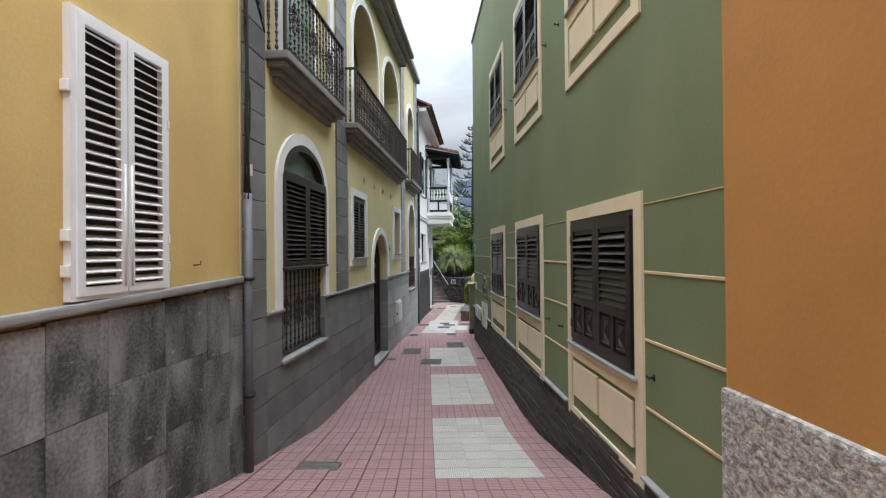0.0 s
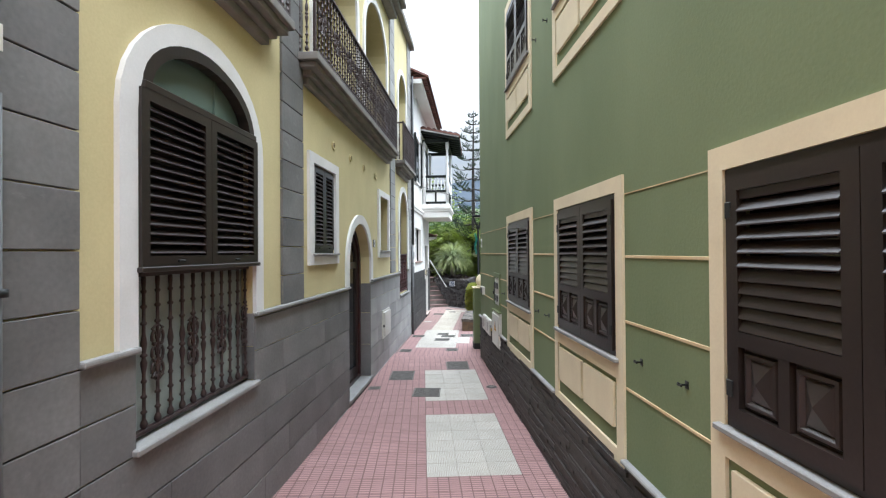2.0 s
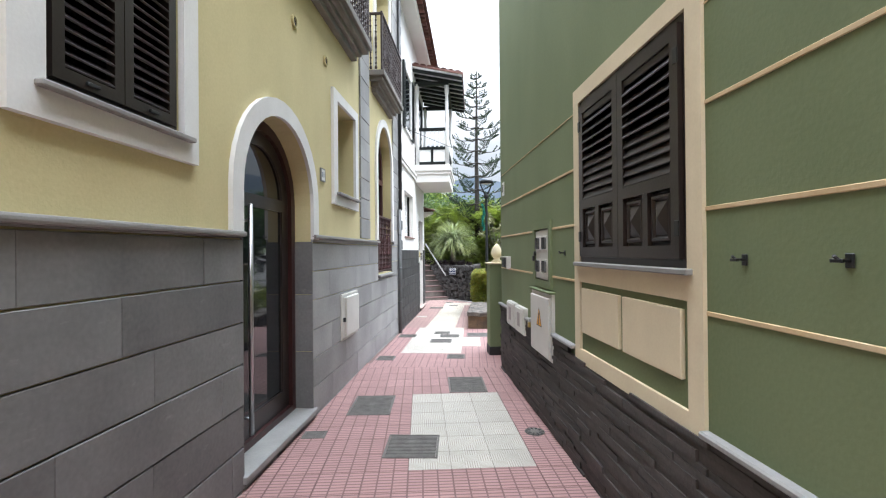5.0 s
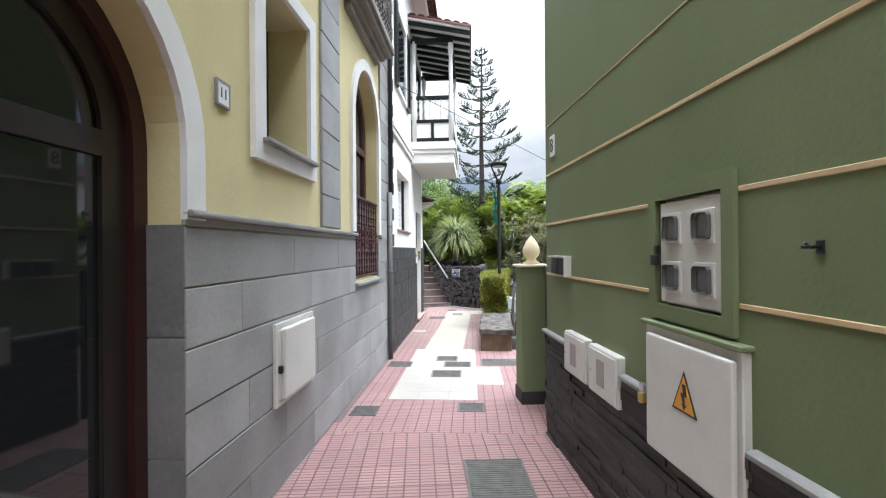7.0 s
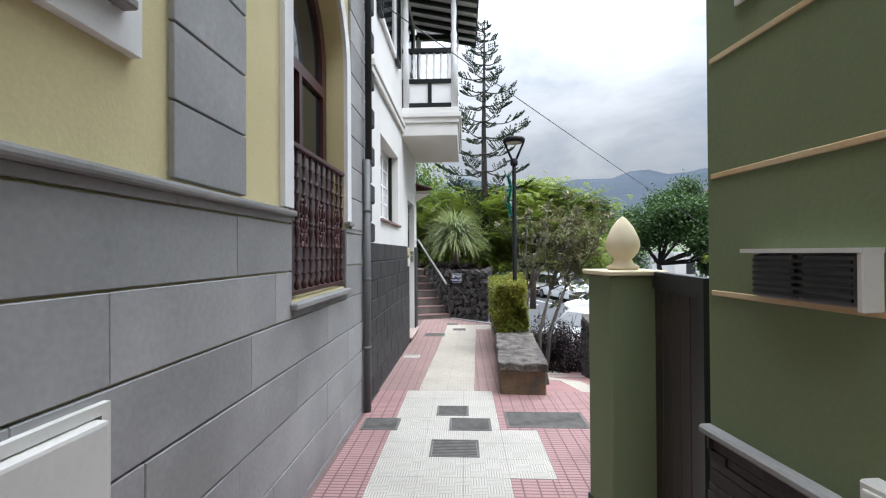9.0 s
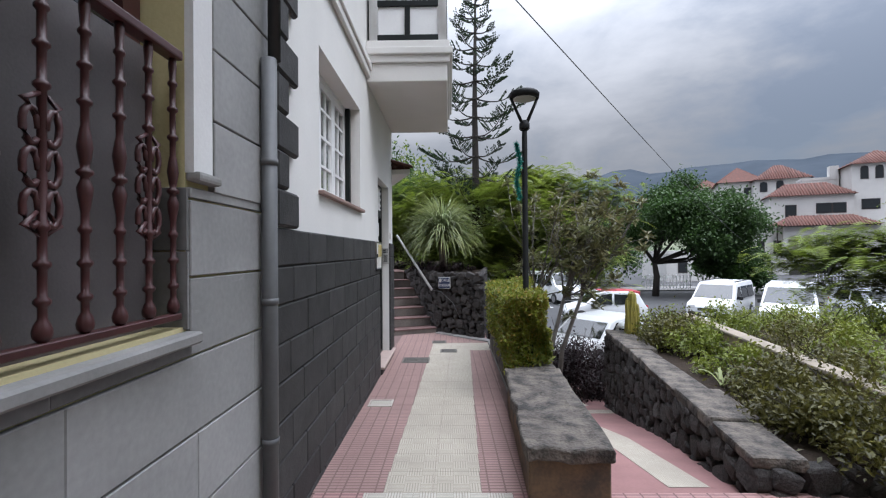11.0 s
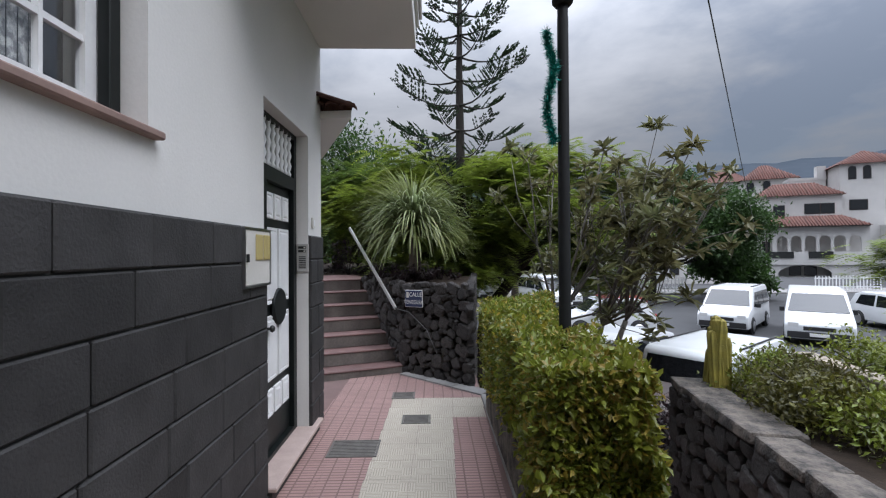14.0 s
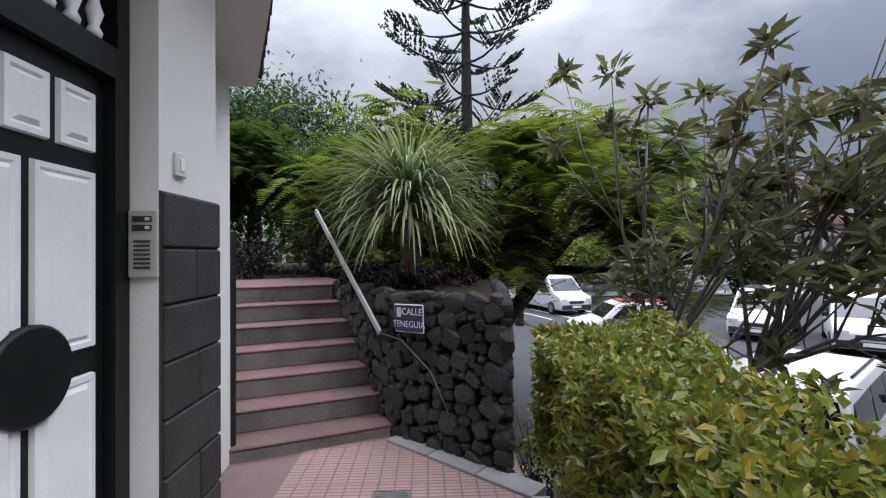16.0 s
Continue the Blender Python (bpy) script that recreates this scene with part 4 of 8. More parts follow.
balcony(4.20, 6.10, "short balcony with turned iron balusters above the arched window")
balcony(6.66, 11.30, "long balcony with turned iron balusters above the door", 9.4)
balcony(12.05, 13.78, "small balcony with turned iron balusters above the far window")
for a in LOGGIAS:
    g = thing("balcony_door", "dark balcony door behind the loggia arch", "door", LEFT)
    part("leaf", bx(-1.34, -1.28, a[0] + 0.2, a[1] - 0.2, 4.2, 6.2), GREENGLASS, g)
    part("frame", frame_of(a[0] + 0.15, a[1] - 0.15, 4.2, 6.25, 0.07, -1.34, -1.26), WOOD, g)
g = thing("balcony_door", "white balcony door with dark glass", "door", LEFT)
part("leaf", bx(-0.22, -0.2, 4.6, 5.95, 4.2, 6.3), GREENGLASS, g)
part("frame", frame_of(4.55, 6.0, 4.2, 6.35, 0.07, -0.24, -0.18), WHITEPAINT, g)

# white shutters of the ochre house
ws = thing("shuttered_window", "white slatted metal shutters on the ochre wall", "window", LEFT)
part("frame", frame_of(2.10, 2.81, 1.995, 3.50, 0.03, -0.03, 0.012), WHITEPAINT, ws)
# dark sheet so that the gaps between slats look unlit
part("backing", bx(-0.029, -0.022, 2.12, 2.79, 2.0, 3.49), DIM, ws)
for a, b in ((2.13, 2.45), (2.46, 2.78)):
    leaf = part("shutter_leaf", frame_of(a, b, 2.02, 3.475, 0.045, -0.012, 0.022), WHITEPAINT, ws, "white slatted leaf")
    louvre(leaf, 0.004, a + 0.045, b - 0.045, 2.065, 3.43, 24, WHITEPAINT, 0.05)
    part("bolt_rod", tube([(0.026, b - 0.02 if a < 2.3 else a + 0.02, 2.05), (0.026, b - 0.02 if a < 2.3 else a + 0.02, 2.75)], 0.006, 6), WHITEPAINT, leaf)
for y in (2.09, 2.80):
    for z in (2.12, 2.3, 3.05):
        part("hinge", bx(-0.03, 0.02, y - 0.012, y + 0.012, z, z + 0.06, 0.004), WHITEPAINT, ws)
peg = thing("wall_peg", "small rusty iron peg in the ochre wall", "peg", at(LEFT, 3.12, -0.03, 2.15))
part("peg", tube([(0, 0, 0), (0.05, 0, 0.005), (0.055, 0, 0.03)], [0.006, 0.006, 0.005], 6), mat("rust", (0.20, 0.09, 0.03), (0.12, 0.05, 0.02), 0.8), peg)

# downpipe and cables at the joint of the two houses
dp = thing("downpipe", "grey plastic downpipe at the joint of two houses", "pipe", at(LEFT, 3.735))
part("pipe", tube([(0.05, 0, 0.25), (0.05, 0, 2.75)], 0.036, 14), PIPE, dp)
part("shoe", tube([(0.06, 0, 0.33), (0.065, 0, 0.26)], 0.05, 14), PIPE, dp)
for z in (1.0, 2.0):
    part("bracket", tube([(0.06, 0, z), (0.06, 0, z + 0.03)], 0.047, 14), BLACKIRON, dp)
rng = random.Random(4)
cables = thing("cable_bundle", "hanging bundle of black cables running up the wall", "cables", at(LEFT, 3.735))
for i in range(7):
    a = 2 * math.pi * i / 7
    pts = [(0.05 + 0.022 * math.cos(a + k) + 0.012 * rng.uniform(-1, 1), 0.022 * math.sin(a + k * 0.7) + 0.012 * rng.uniform(-1, 1), 2.70 + 0.3 * k) for k in range(9)]
    part("cable", tube(pts, 0.009, 6), BLACKIRON, cables)
for i in range(3):
    pts = [(0.06, 0.0, 4.7), (0.10, 0.12 + 0.05 * i, 4.45 - 0.1 * i), (0.07, 0.16, 4.8 + 0.1 * i), (0.05, 0.05, 5.0)]
    part("cable_loop", tube(pts, 0.008, 6), BLACKIRON, cables)
part("label_tag", bx(0.08, 0.086, -0.02, 0.02, 2.9, 3.0, 0.002), WHITEBOX, cables, "white tag")
dp2 = thing("downpipe", "grey plastic downpipe at the corner of the yellow house", "pipe", at(LEFT, 14.21))
part("pipe", tube([(0.042, 0, -0.08), (0.042, 0, 2.35)], 0.036, 14), PIPE, dp2)
part("upper_pipe", tube([(0.06, 0.02, 2.35), (0.06, 0.04, 6.9)], 0.03, 10), BLACKIRON, dp2, "black upper pipe and cables")
for z in (0.55, 1.2, 1.85):
    part("bracket", tube([(0.042, 0, z), (0.042, 0, z + 0.03)], 0.040, 14), PIPE, dp2)
# ---------------------------------------------------------------- white house: window, door, balcony, roof
def s_tile_row(parent, a, b, n, length, rise_to, r=0.075, material=None):
    """A run of n clay roof tiles from a to b (points at the eave), each climbing by the vector rise_to."""
    a, b, rise_to = Vector(a), Vector(b), Vector(rise_to)
    along_ = (b - a) / n
    upv = Vector((0, 0, 1))
    first_ = None
    for i in range(n):
        bm = bmesh.new()
        prev = None
        for k in range(7):
            th = math.pi * k / 6
            off = along_.normalized() * (-math.cos(th) * along_.length * 0.5) + upv * (math.sin(th) * r)
            v = [bm.verts.new(off), bm.verts.new(off * 0.85 + rise_to), bm.verts.new(off * 0.85 + rise_to - upv * 0.02), bm.verts.new(off - upv * 0.02)]
            if prev:
                for q in range(4):
                    f = bm.faces.new((prev[q], v[q], v[(q + 1) % 4], prev[(q + 1) % 4]))
            prev = v
        bmesh.ops.recalc_face_normals(bm, faces=bm.faces)
        if first_ is None:
            first_ = part("roof_tile", bm, material or ROOFTILE, parent, m=Matrix.Translation(a + along_ * (i + 0.5)))
        else:
            bm.free()
            again(first_, "roof_tile", parent, Matrix.Translation(a + along_ * (i + 0.5)))


win = thing("casement_window", "white gridded casement window with curtains in a deep reveal", "window", WHITEM)
CLEAR = glassy("clear_window_glass", (0.9, 0.92, 0.92), 0.02)
CLEAR.node_tree.nodes["Principled BSDF"].inputs["Transmission Weight"].default_value = 1.0
CURTAIN = mat("pale_lace_curtain", (0.50, 0.50, 0.50), (0.20, 0.20, 0.21), 0.9, 38, 90, 0.3, spread=0.10)
part("sill", bx(-0.3, 0.03, 15.17, 16.66, 1.84, 1.87, 0.006), mat("terracotta_sill", (0.30, 0.20, 0.17), (0.22, 0.15, 0.13), 0.7, 6, 60, 0.2), win, "terracotta sill")
part("outer_frame", frame_of(15.20, 16.62, 1.87, 2.875, 0.045, -0.20, -0.15), WHITEPAINT, win)
part("shutter_edge", bx(-0.15, -0.105, 16.56, 16.615, 1.875, 2.87, 0.004), BLACKWOOD, win, "black folded shutter edge")
for i in range(3):
    a = 15.245 + i * 0.443
    sash = part("sash", frame_of(a, a + 0.433, 1.915, 2.83, 0.05, -0.19, -0.155, mid=()), WHITEPAINT, win)
    for zb in (2.15, 2.39, 2.62):
        part("glazing_bar", bx(-0.184, -0.161, a + 0.05, a + 0.383, zb - 0.011, zb + 0.011), WHITEPAINT, sash)
    part("glazing_bar", bx(-0.185, -0.16, a + 0.209, a + 0.224, 1.945, 2.81), WHITEPAINT, sash)
    part("pane", bx(-0.178, -0.172, a + 0.04, a + 0.393, 1.945, 2.81), CLEAR, sash, "clear glass").visible_shadow = False
    # no room is built: a dark sheet paints its shade
    part("dark_room_sheet", bx(-0.29, -0.28, a, a + 0.443, 1.885, 2.865), DIM, sash, "dark sheet for the unlit room behind")
    part("curtain", many([(-0.200 - 0.006 * (q % 2), -0.198 - 0.006 * (q % 2), a + 0.04 + 0.018 * q, a + 0.0585 + 0.018 * q, 1.945, 2.81) for q in (range(19) if i < 2 else range(12))]), CURTAIN, sash, "pale curtain")

hd = thing("house_door", "black panelled door with white panels and a baluster fanlight", "door", pose(WX + 0.09, 0, 0))
y0, y1 = WDOOR[0], WDOOR[1]
part("frame", slab_of([rect(y0, y1, -0.05, 2.42), rect(y0 + 0.32, y1 - 0.07, 0.03, 1.93), rect(y0 + 0.06, y1 - 0.06, 2.03, 2.34)], -0.30, -0.20), BLACKWOOD, hd)
# dark sheet in place of the shade behind the fanlight
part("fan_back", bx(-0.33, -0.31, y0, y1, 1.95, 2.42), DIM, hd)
fb = lathe([(0.020, 0), (0.024, 0.02), (0.014, 0.04), (0.026, 0.08), (0.014, 0.12), (0.026, 0.165), (0.014, 0.21), (0.026, 0.25), (0.014, 0.285), (0.024, 0.305), (0.02, 0.33)], 10)
f0 = part("fan_baluster", fb, WHITEPAINT, hd, "white turned baluster", pose(-0.22, y0 + 0.12, 2.03))
for i in range(1, 9):
    again(f0, "fan_baluster", hd, pose(-0.22, y0 + 0.12 + i * (y1 - y0 - 0.26) / 8, 2.03))
d0, d1 = y0 + 0.32, y1 - 0.07
leaf = part("door_leaf", bx(-0.285, -0.24, d0, d1, 0.03, 1.93, 0.003), BLACKWOOD, hd, "black door leaf")


def white_panel(a, b, z0, z1):
    bm = bmesh.new()
    rings = []
    for inset, x in ((0.0, -0.241), (0.004, -0.226), (0.02, -0.226), (0.028, -0.233), (0.042, -0.222)):
        rings.append([bm.verts.new((x, yy, zz)) for yy, zz in rect(a + inset, b - inset, z0 + inset, z1 - inset)])
    for r, s in zip(rings, rings[1:]):
        for k in range(4):
            bm.faces.new((r[k], r[(k + 1) % 4], s[(k + 1) % 4], s[k]))
    bm.faces.new(rings[-1])
    bmesh.ops.recalc_face_normals(bm, faces=bm.faces)
    part("door_panel", bm, WHITEPAINT, leaf, "white raised panel")


m0, dw = d0 + 0.05, d1 - d0 - 0.10
for i in range(3):
    a = m0 + i * (dw + 0.03) / 3
    white_panel(a, a + (dw - 0.06) / 3, 1.67, 1.86)
    white_panel(a, a + (dw - 0.06) / 3, 0.27, 0.46)
for i in range(2):
    a = m0 + i * (dw + 0.035) / 2
    white_panel(a, a + (dw - 0.035) / 2, 1.06, 1.61)
    white_panel(a, a + (dw - 0.035) / 2, 0.52, 0.98)
part("boss", lathe([(0.135, 0), (0.135, 0.022), (0.125, 0.03)], 28, pose(-0.235, (d0 + d1) / 2, 1.03, 0, 90, 0)), BLACKWOOD, leaf, "round black boss")
part("knob", lathe([(0.010, 0), (0.010, 0.025), (0.022, 0.033), (0.026, 0.045), (0.016, 0.058)], 14, pose(-0.235, d0 + 0.075, 0.90, 0, 90, 0)), BLACKIRON, leaf, "dark metal knob")
part("threshold", bx(-0.30, -0.03, y0, y1 + 0.2, -0.03, 0.0, 0.006), mat("pink_stone_threshold", (0.46, 0.36, 0.32), (0.36, 0.28, 0.25), 0.6, 10, 80, 0.1), hd, "pink stone threshold")
part("threshold_riser", bx(-0.30, -0.06, y0 + 0.01, y1 + 0.18, -0.25, -0.032), BLACKSTONE, hd)

mb = thing("meter_box", "white double meter box with two yellowed windows on black stone", "utility box", WHITEM)
part("frame", slab_of([rect(17.354, 17.734, 1.235, 1.565), rect(17.366, 17.722, 1.248, 1.552)], 0.0, 0.03), STEEL, mb)
part("cover", bx(0.012, 0.026, 17.366, 17.722, 1.248, 1.552, 0.004), WHITEBOX, mb)
AMBER = mat("yellowed_plastic", (0.52, 0.42, 0.17), (0.44, 0.36, 0.16), 0.35, 8, 40, 0.05)
for a in (17.504, 17.619):
    part("port", bx(0.024, 0.034, a, a + 0.095, 1.385, 1.53, 0.006, 2), AMBER, mb, "yellowed plastic window")
part("lock", bx(0.024, 0.04, 17.379, 17.394, 1.375, 1.42, 0.003), BLACKIRON, mb)
ic = thing("intercom", "brushed steel intercom panel on the white door jamb", "intercom", WHITEM)
part("panel", bx(-0.105, -0.008, 18.692, 18.708, 1.27, 1.50, 0.003), mat("satin_aluminium", (0.46, 0.45, 0.43), (0.38, 0.37, 0.36), 0.5, 6, 120, 0.05, metal=0.2), ic)
for k in range(7):
    part("speaker_slot", bx(-0.085, -0.03, 18.689, 18.693, 1.30 + k * 0.015, 1.307 + k * 0.015), DIM, ic)
for z in (1.43, 1.46):
    part("name_plate", bx(-0.09, -0.025, 18.688, 18.693, z, z + 0.02, 0.001), BLACKIRON, ic)
    part("button", bx(-0.045, -0.03, 18.685, 18.689, z + 0.005, z + 0.015, 0.001), WHITEBOX, ic)
sw = thing("light_switch", "small white bell push on the white pier", "bell push", pose(WX, 18.83, 1.68))
part("plate", bx(-0.012, 0.004, -0.035, 0.035, -0.045, 0.045, 0.004), WHITEBOX, sw)
part("push", bx(0.004, 0.009, -0.015, 0.015, -0.025, 0.025, 0.003), WHITEPAINT, sw)

bal = thing("wooden_balcony", "white balcony with black and white wooden balustrade and tiled roof", "balcony", WHITEM)
BX, BY0, BY1 = 0.87, 17.0, 19.12
for d, z0, z1 in ((0.0, 3.30, 3.50), (0.03, 3.50, 3.58), (0.06, 3.58, 3.66), (0.03, 3.66, 3.74)):
    part("slab", bx(-0.012, BX + d, BY0 - d, BY1 + d * 0.3, z0, z1, 0.012, 2), WHITE, bal)
for y in (BY0 + 0.06, BY1 - 0.06):
    for x in (0.06, BX - 0.05):
        part("post", lathe([(0.055, 3.74), (0.055, 4.75), (0.04, 4.80), (0.055, 4.9), (0.036, 5.0), (0.045, 5.3), (0.036, 5.5), (0.055, 5.6), (0.055, 5.82)], 10, pose(x, y, 0)), WHITEPAINT, bal, "white turned post")
turned = lathe([(0.022, 0), (0.022, 0.03), (0.014, 0.05), (0.028, 0.13), (0.013, 0.22), (0.026, 0.30), (0.014, 0.36), (0.022, 0.38), (0.022, 0.42)], 8)
t0 = part("baluster", turned, WHITEPAINT, bal, "white turned baluster", pose(0.18, BY0 + 0.06, 4.2))
spots = [(x, BY0 + 0.06) for x in np.linspace(0.28, BX - 0.14, 5)] + [(BX - 0.05, y) for y in np.linspace(BY0 + 0.2, BY1 - 0.2, 13)] + [(x, BY1 - 0.06) for x in np.linspace(0.18, BX - 0.14, 6)]
for x, y in spots:
    again(t0, "baluster", bal, pose(x, y, 4.2))


def side_x(y):
    part("top_rail", bx(0.0, BX, y - 0.035, y + 0.035, 4.62, 4.70, 0.008), BLACKWOOD, bal, "black rail")
    part("middle_rail", bx(0.0, BX, y - 0.03, y + 0.03, 4.14, 4.21, 0.006), BLACKWOOD, bal, "black rail")
    part("bottom_rail", bx(0.0, BX, y - 0.03, y + 0.03, 3.76, 3.83, 0.006), BLACKWOOD, bal, "black rail")
    for x in np.linspace(0.03, BX - 0.03, 3):
        part("stile", bx(x - 0.03, x + 0.03, y - 0.028, y + 0.028, 3.83, 4.14, 0.004), BLACKWOOD, bal, "black stile")
    part("infill_panel", bx(0.03, BX - 0.03, y - 0.008, y + 0.008, 3.83, 4.14), WHITEPAINT, bal, "white panel")


side_x(BY0 + 0.06)
side_x(BY1 - 0.06)
X = BX - 0.05
for z0, z1 in ((4.62, 4.70), (4.14, 4.21), (3.76, 3.83)):
    part("long_rail", bx(X - 0.035, X + 0.035, BY0 + 0.03, BY1 - 0.03, z0, z1, 0.006), BLACKWOOD, bal, "black rail")
for y in np.linspace(BY0 + 0.06, BY1 - 0.06, 6):
    part("stile", bx(X - 0.028, X + 0.028, y - 0.03, y + 0.03, 3.83, 4.14, 0.004), BLACKWOOD, bal, "black stile")
part("infill_panel", bx(X - 0.008, X + 0.008, BY0 + 0.06, BY1 - 0.06, 3.83, 4.14), WHITEPAINT, bal, "white panel")
for y in (BY0 + 0.06, BY1 - 0.06):
    part("wall_plate", bx(0.0, BX, y - 0.05, y + 0.05, 5.78, 5.88, 0.006), BLACKWOOD, bal, "black beam")
part("wall_plate", bx(X - 0.05, X + 0.05, BY0, BY1, 5.78, 5.88, 0.006), BLACKWOOD, bal, "black beam")
part("door_leaf", bx(-0.012, 0.01, 17.5, 18.4, 3.75, 5.6), GLASS, bal)
part("door_trim", slab_of([rect(17.42, 18.48, 3.74, 5.7), rect(17.52, 18.38, 3.76, 5.58)], 0.0, 0.03), BLACKWOOD, bal)
# lean-to roof with rafters
bm = bmesh.new()
lo, hi = [(1.22, 16.66, 5.86), (1.22, 19.5, 5.86)], [(-0.02, 16.66, 6.12), (-0.02, 19.5, 6.12)]
vs = [bm.verts.new(p) for p in (lo[0], lo[1], hi[1], hi[0])] + [bm.verts.new((p[0], p[1], p[2] + 0.03)) for p in (lo[0], lo[1], hi[1], hi[0])]
for f in ((0, 1, 2, 3), (4, 7, 6, 5), (0, 4, 5, 1), (1, 5, 6, 2), (2, 6, 7, 3), (3, 7, 4, 0)):
    bm.faces.new([vs[i] for i in f])
bmesh.ops.recalc_face_normals(bm, faces=bm.faces)
part("roof_board", bm, WHITEPAINT, bal, "white boards")
for y in np.linspace(16.75, 19.4, 9):
    bm = bx(-0.62, 0.66, -0.03, 0.03, -0.07, 0.0, 0.004)
    bmesh.ops.rotate(bm, verts=bm.verts, cent=(0, 0, 0), matrix=Matrix.Rotation(math.atan2(0.26, 1.24), 3, "Y"))
    part("rafter", bm, BLACKWOOD, bal, "black rafter", pose(0.60, y, 5.985))
s_tile_row(bal, (1.25, 16.64, 5.90), (1.25, 19.52, 5.90), 16, 0, (-1.27, 0, 0.27))
s_tile_row(bal, (1.22, 16.66, 5.93), (0.0, 16.66, 6.19), 7, 0, (0, 0.3, 0.02), 0.06)

roof = thing("house_roof", "red clay tile eave of the white house", "roof", WHITEM)
s_tile_row(roof, (0.48, 14.36, 6.93), (0.48, 19.55, 6.93), 28, 0, (-1.6, 0, 0.75))
part("under_tile", many([(0.0, 0.42, 14.36 + i * 0.185, 14.36 + i * 0.185 + 0.12, 6.88, 6.925) for i in range(28)]), ROOFTILE, roof)
upw = thing("upper_window", "upper window with black green shutters on the white house", "window", WHITEM)
part("pane", bx(-0.011, 0.004, 15.2, 16.2, 4.25, 5.55), GLASS, upw)
part("frame", frame_of(15.15, 16.25, 4.2, 5.6, 0.06, -0.011, 0.03), WHITEPAINT, upw)
for a, b in ((14.98, 15.16), (16.24, 16.6)):
    lf = part("shutter_leaf", frame_of(a, b, 4.2, 5.6, 0.05, 0.0, 0.045), BLACKWOOD, upw, "black green shutter")
    louvre(lf, 0.02, a + 0.04, b - 0.04, 4.25, 5.55, 20, BLACKWOOD, 0.03)

# little tiled eave over the side entrance
eave = thing("entrance_eave", "white plastered eave with clay tiles over the side entrance", "eave", pose(0, 0, 0))
bm = bmesh.new()
ring = [(-2.6, 19.14, 2.64), (-1.66, 19.10, 2.66), (-2.25, 20.42, 2.56), (-2.6, 20.42, 2.56)]
lo = [bm.verts.new(p) for p in ring]
hi = [bm.verts.new((x, y, z + 0.07)) for x, y, z in ring]
bm.faces.new(lo[::-1]), bm.faces.new(hi)
for k in range(4):
    bm.faces.new((lo[k], lo[(k + 1) % 4], hi[(k + 1) % 4], hi[k]))
bmesh.ops.recalc_face_normals(bm, faces=bm.faces)
part("soffit", bm, WHITE, eave)
s_tile_row(eave, (-1.61, 19.03, 2.745), (-2.22, 20.45, 2.645), 9, 0, (-0.55, -0.1, 0.16), 0.05)
s_tile_row(eave, (-1.62, 19.03, 2.745), (-2.02, 19.03, 2.745), 3, 0, (0, 0.22, 0.05), 0.05)
sp = thing("side_post", "black painted iron post beside the stairs", "post", pose(-2.40, 20.36, -0.15))
part("shaft", bx(-0.02, 0.02, -0.02, 0.02, 0, 1.66, 0.004), BLACKIRON, sp)

# ---------------------------------------------------------------- lava stone walls
LAVA = mat("dark_lava_stone", (0.068, 0.060, 0.056), (0.022, 0.020, 0.020), 0.9, 5, 40, 1.0, vary=0.45, depth=0.02)
LAVACAP = mat("grey_lava_capping", (0.15, 0.128, 0.108), (0.035, 0.032, 0.03), 0.92, 7, 45, 1.0, spread=0.15, depth=0.04)
stone_meshes = []
for s in range(8):
    bm = bmesh.new()
    bmesh.ops.create_icosphere(bm, subdivisions=2, radius=1.0)
    for v in bm.verts:
        n = v.co.normalized()
        v.co = n * (0.86 + 0.30 * noise.noise(n * 1.6 + Vector((s * 7.3, 0, 0))) + 0.12 * noise.noise(n * 4 + Vector((0, s * 5.1, 0))))
        v.co = Vector([math.copysign(abs(c) ** 0.5, c) for c in v.co])
    me = bpy.data.meshes.new("stone")
    bm.to_mesh(me)
    bm.free()
    me.materials.append(LAVA)
    stone_meshes.append(me)


def stones(parent, p, q, z0, z1, size, seed, bottom=None):
    """Rubble stones fitted over a wall face from p to q; bottom(u) lifts its foot."""
    rng = random.Random(seed)
    p, q = Vector((*p, 0)), Vector((*q, 0))
    length = (q - p).length
    d = (q - p) / length
    turn = math.degrees(math.atan2(d.y, d.x))
    taken = []
    for r, tries in ((1.05, 60), (0.8, 160), (0.6, 420), (0.42, 700)):
        for _ in range(int(tries * length * (z1 - z0) / 1.3)):
            w, h = size * r * rng.uniform(0.85, 1.25), size * r * rng.uniform(0.7, 1.1)
            u, z = rng.uniform(0.02, length - 0.02), rng.uniform(z0, z1 - h * 0.35)
            if bottom is not None and z < bottom(u / length):
                continue
            if any(abs(u - a) < (w + c) * 0.44 and abs(z - b_) < (h + e) * 0.44 for a, b_, c, e in taken):
                continue
            taken.append((u, z, w, h))
            o = new("stone", rng.choice(stone_meshes))
            o.parent = parent
            c_ = p + d * u
            o.matrix_basis = Matrix.Translation((c_.x, c_.y, z)) @ pose(0, 0, 0, 0, 0, turn) @ pose(0, 0, 0, rng.uniform(-8, 8), rng.uniform(-30, 30), 0) @ Matrix.Diagonal((w * 0.60, size * rng.uniform(0.30, 0.40), h * 0.60, 1))


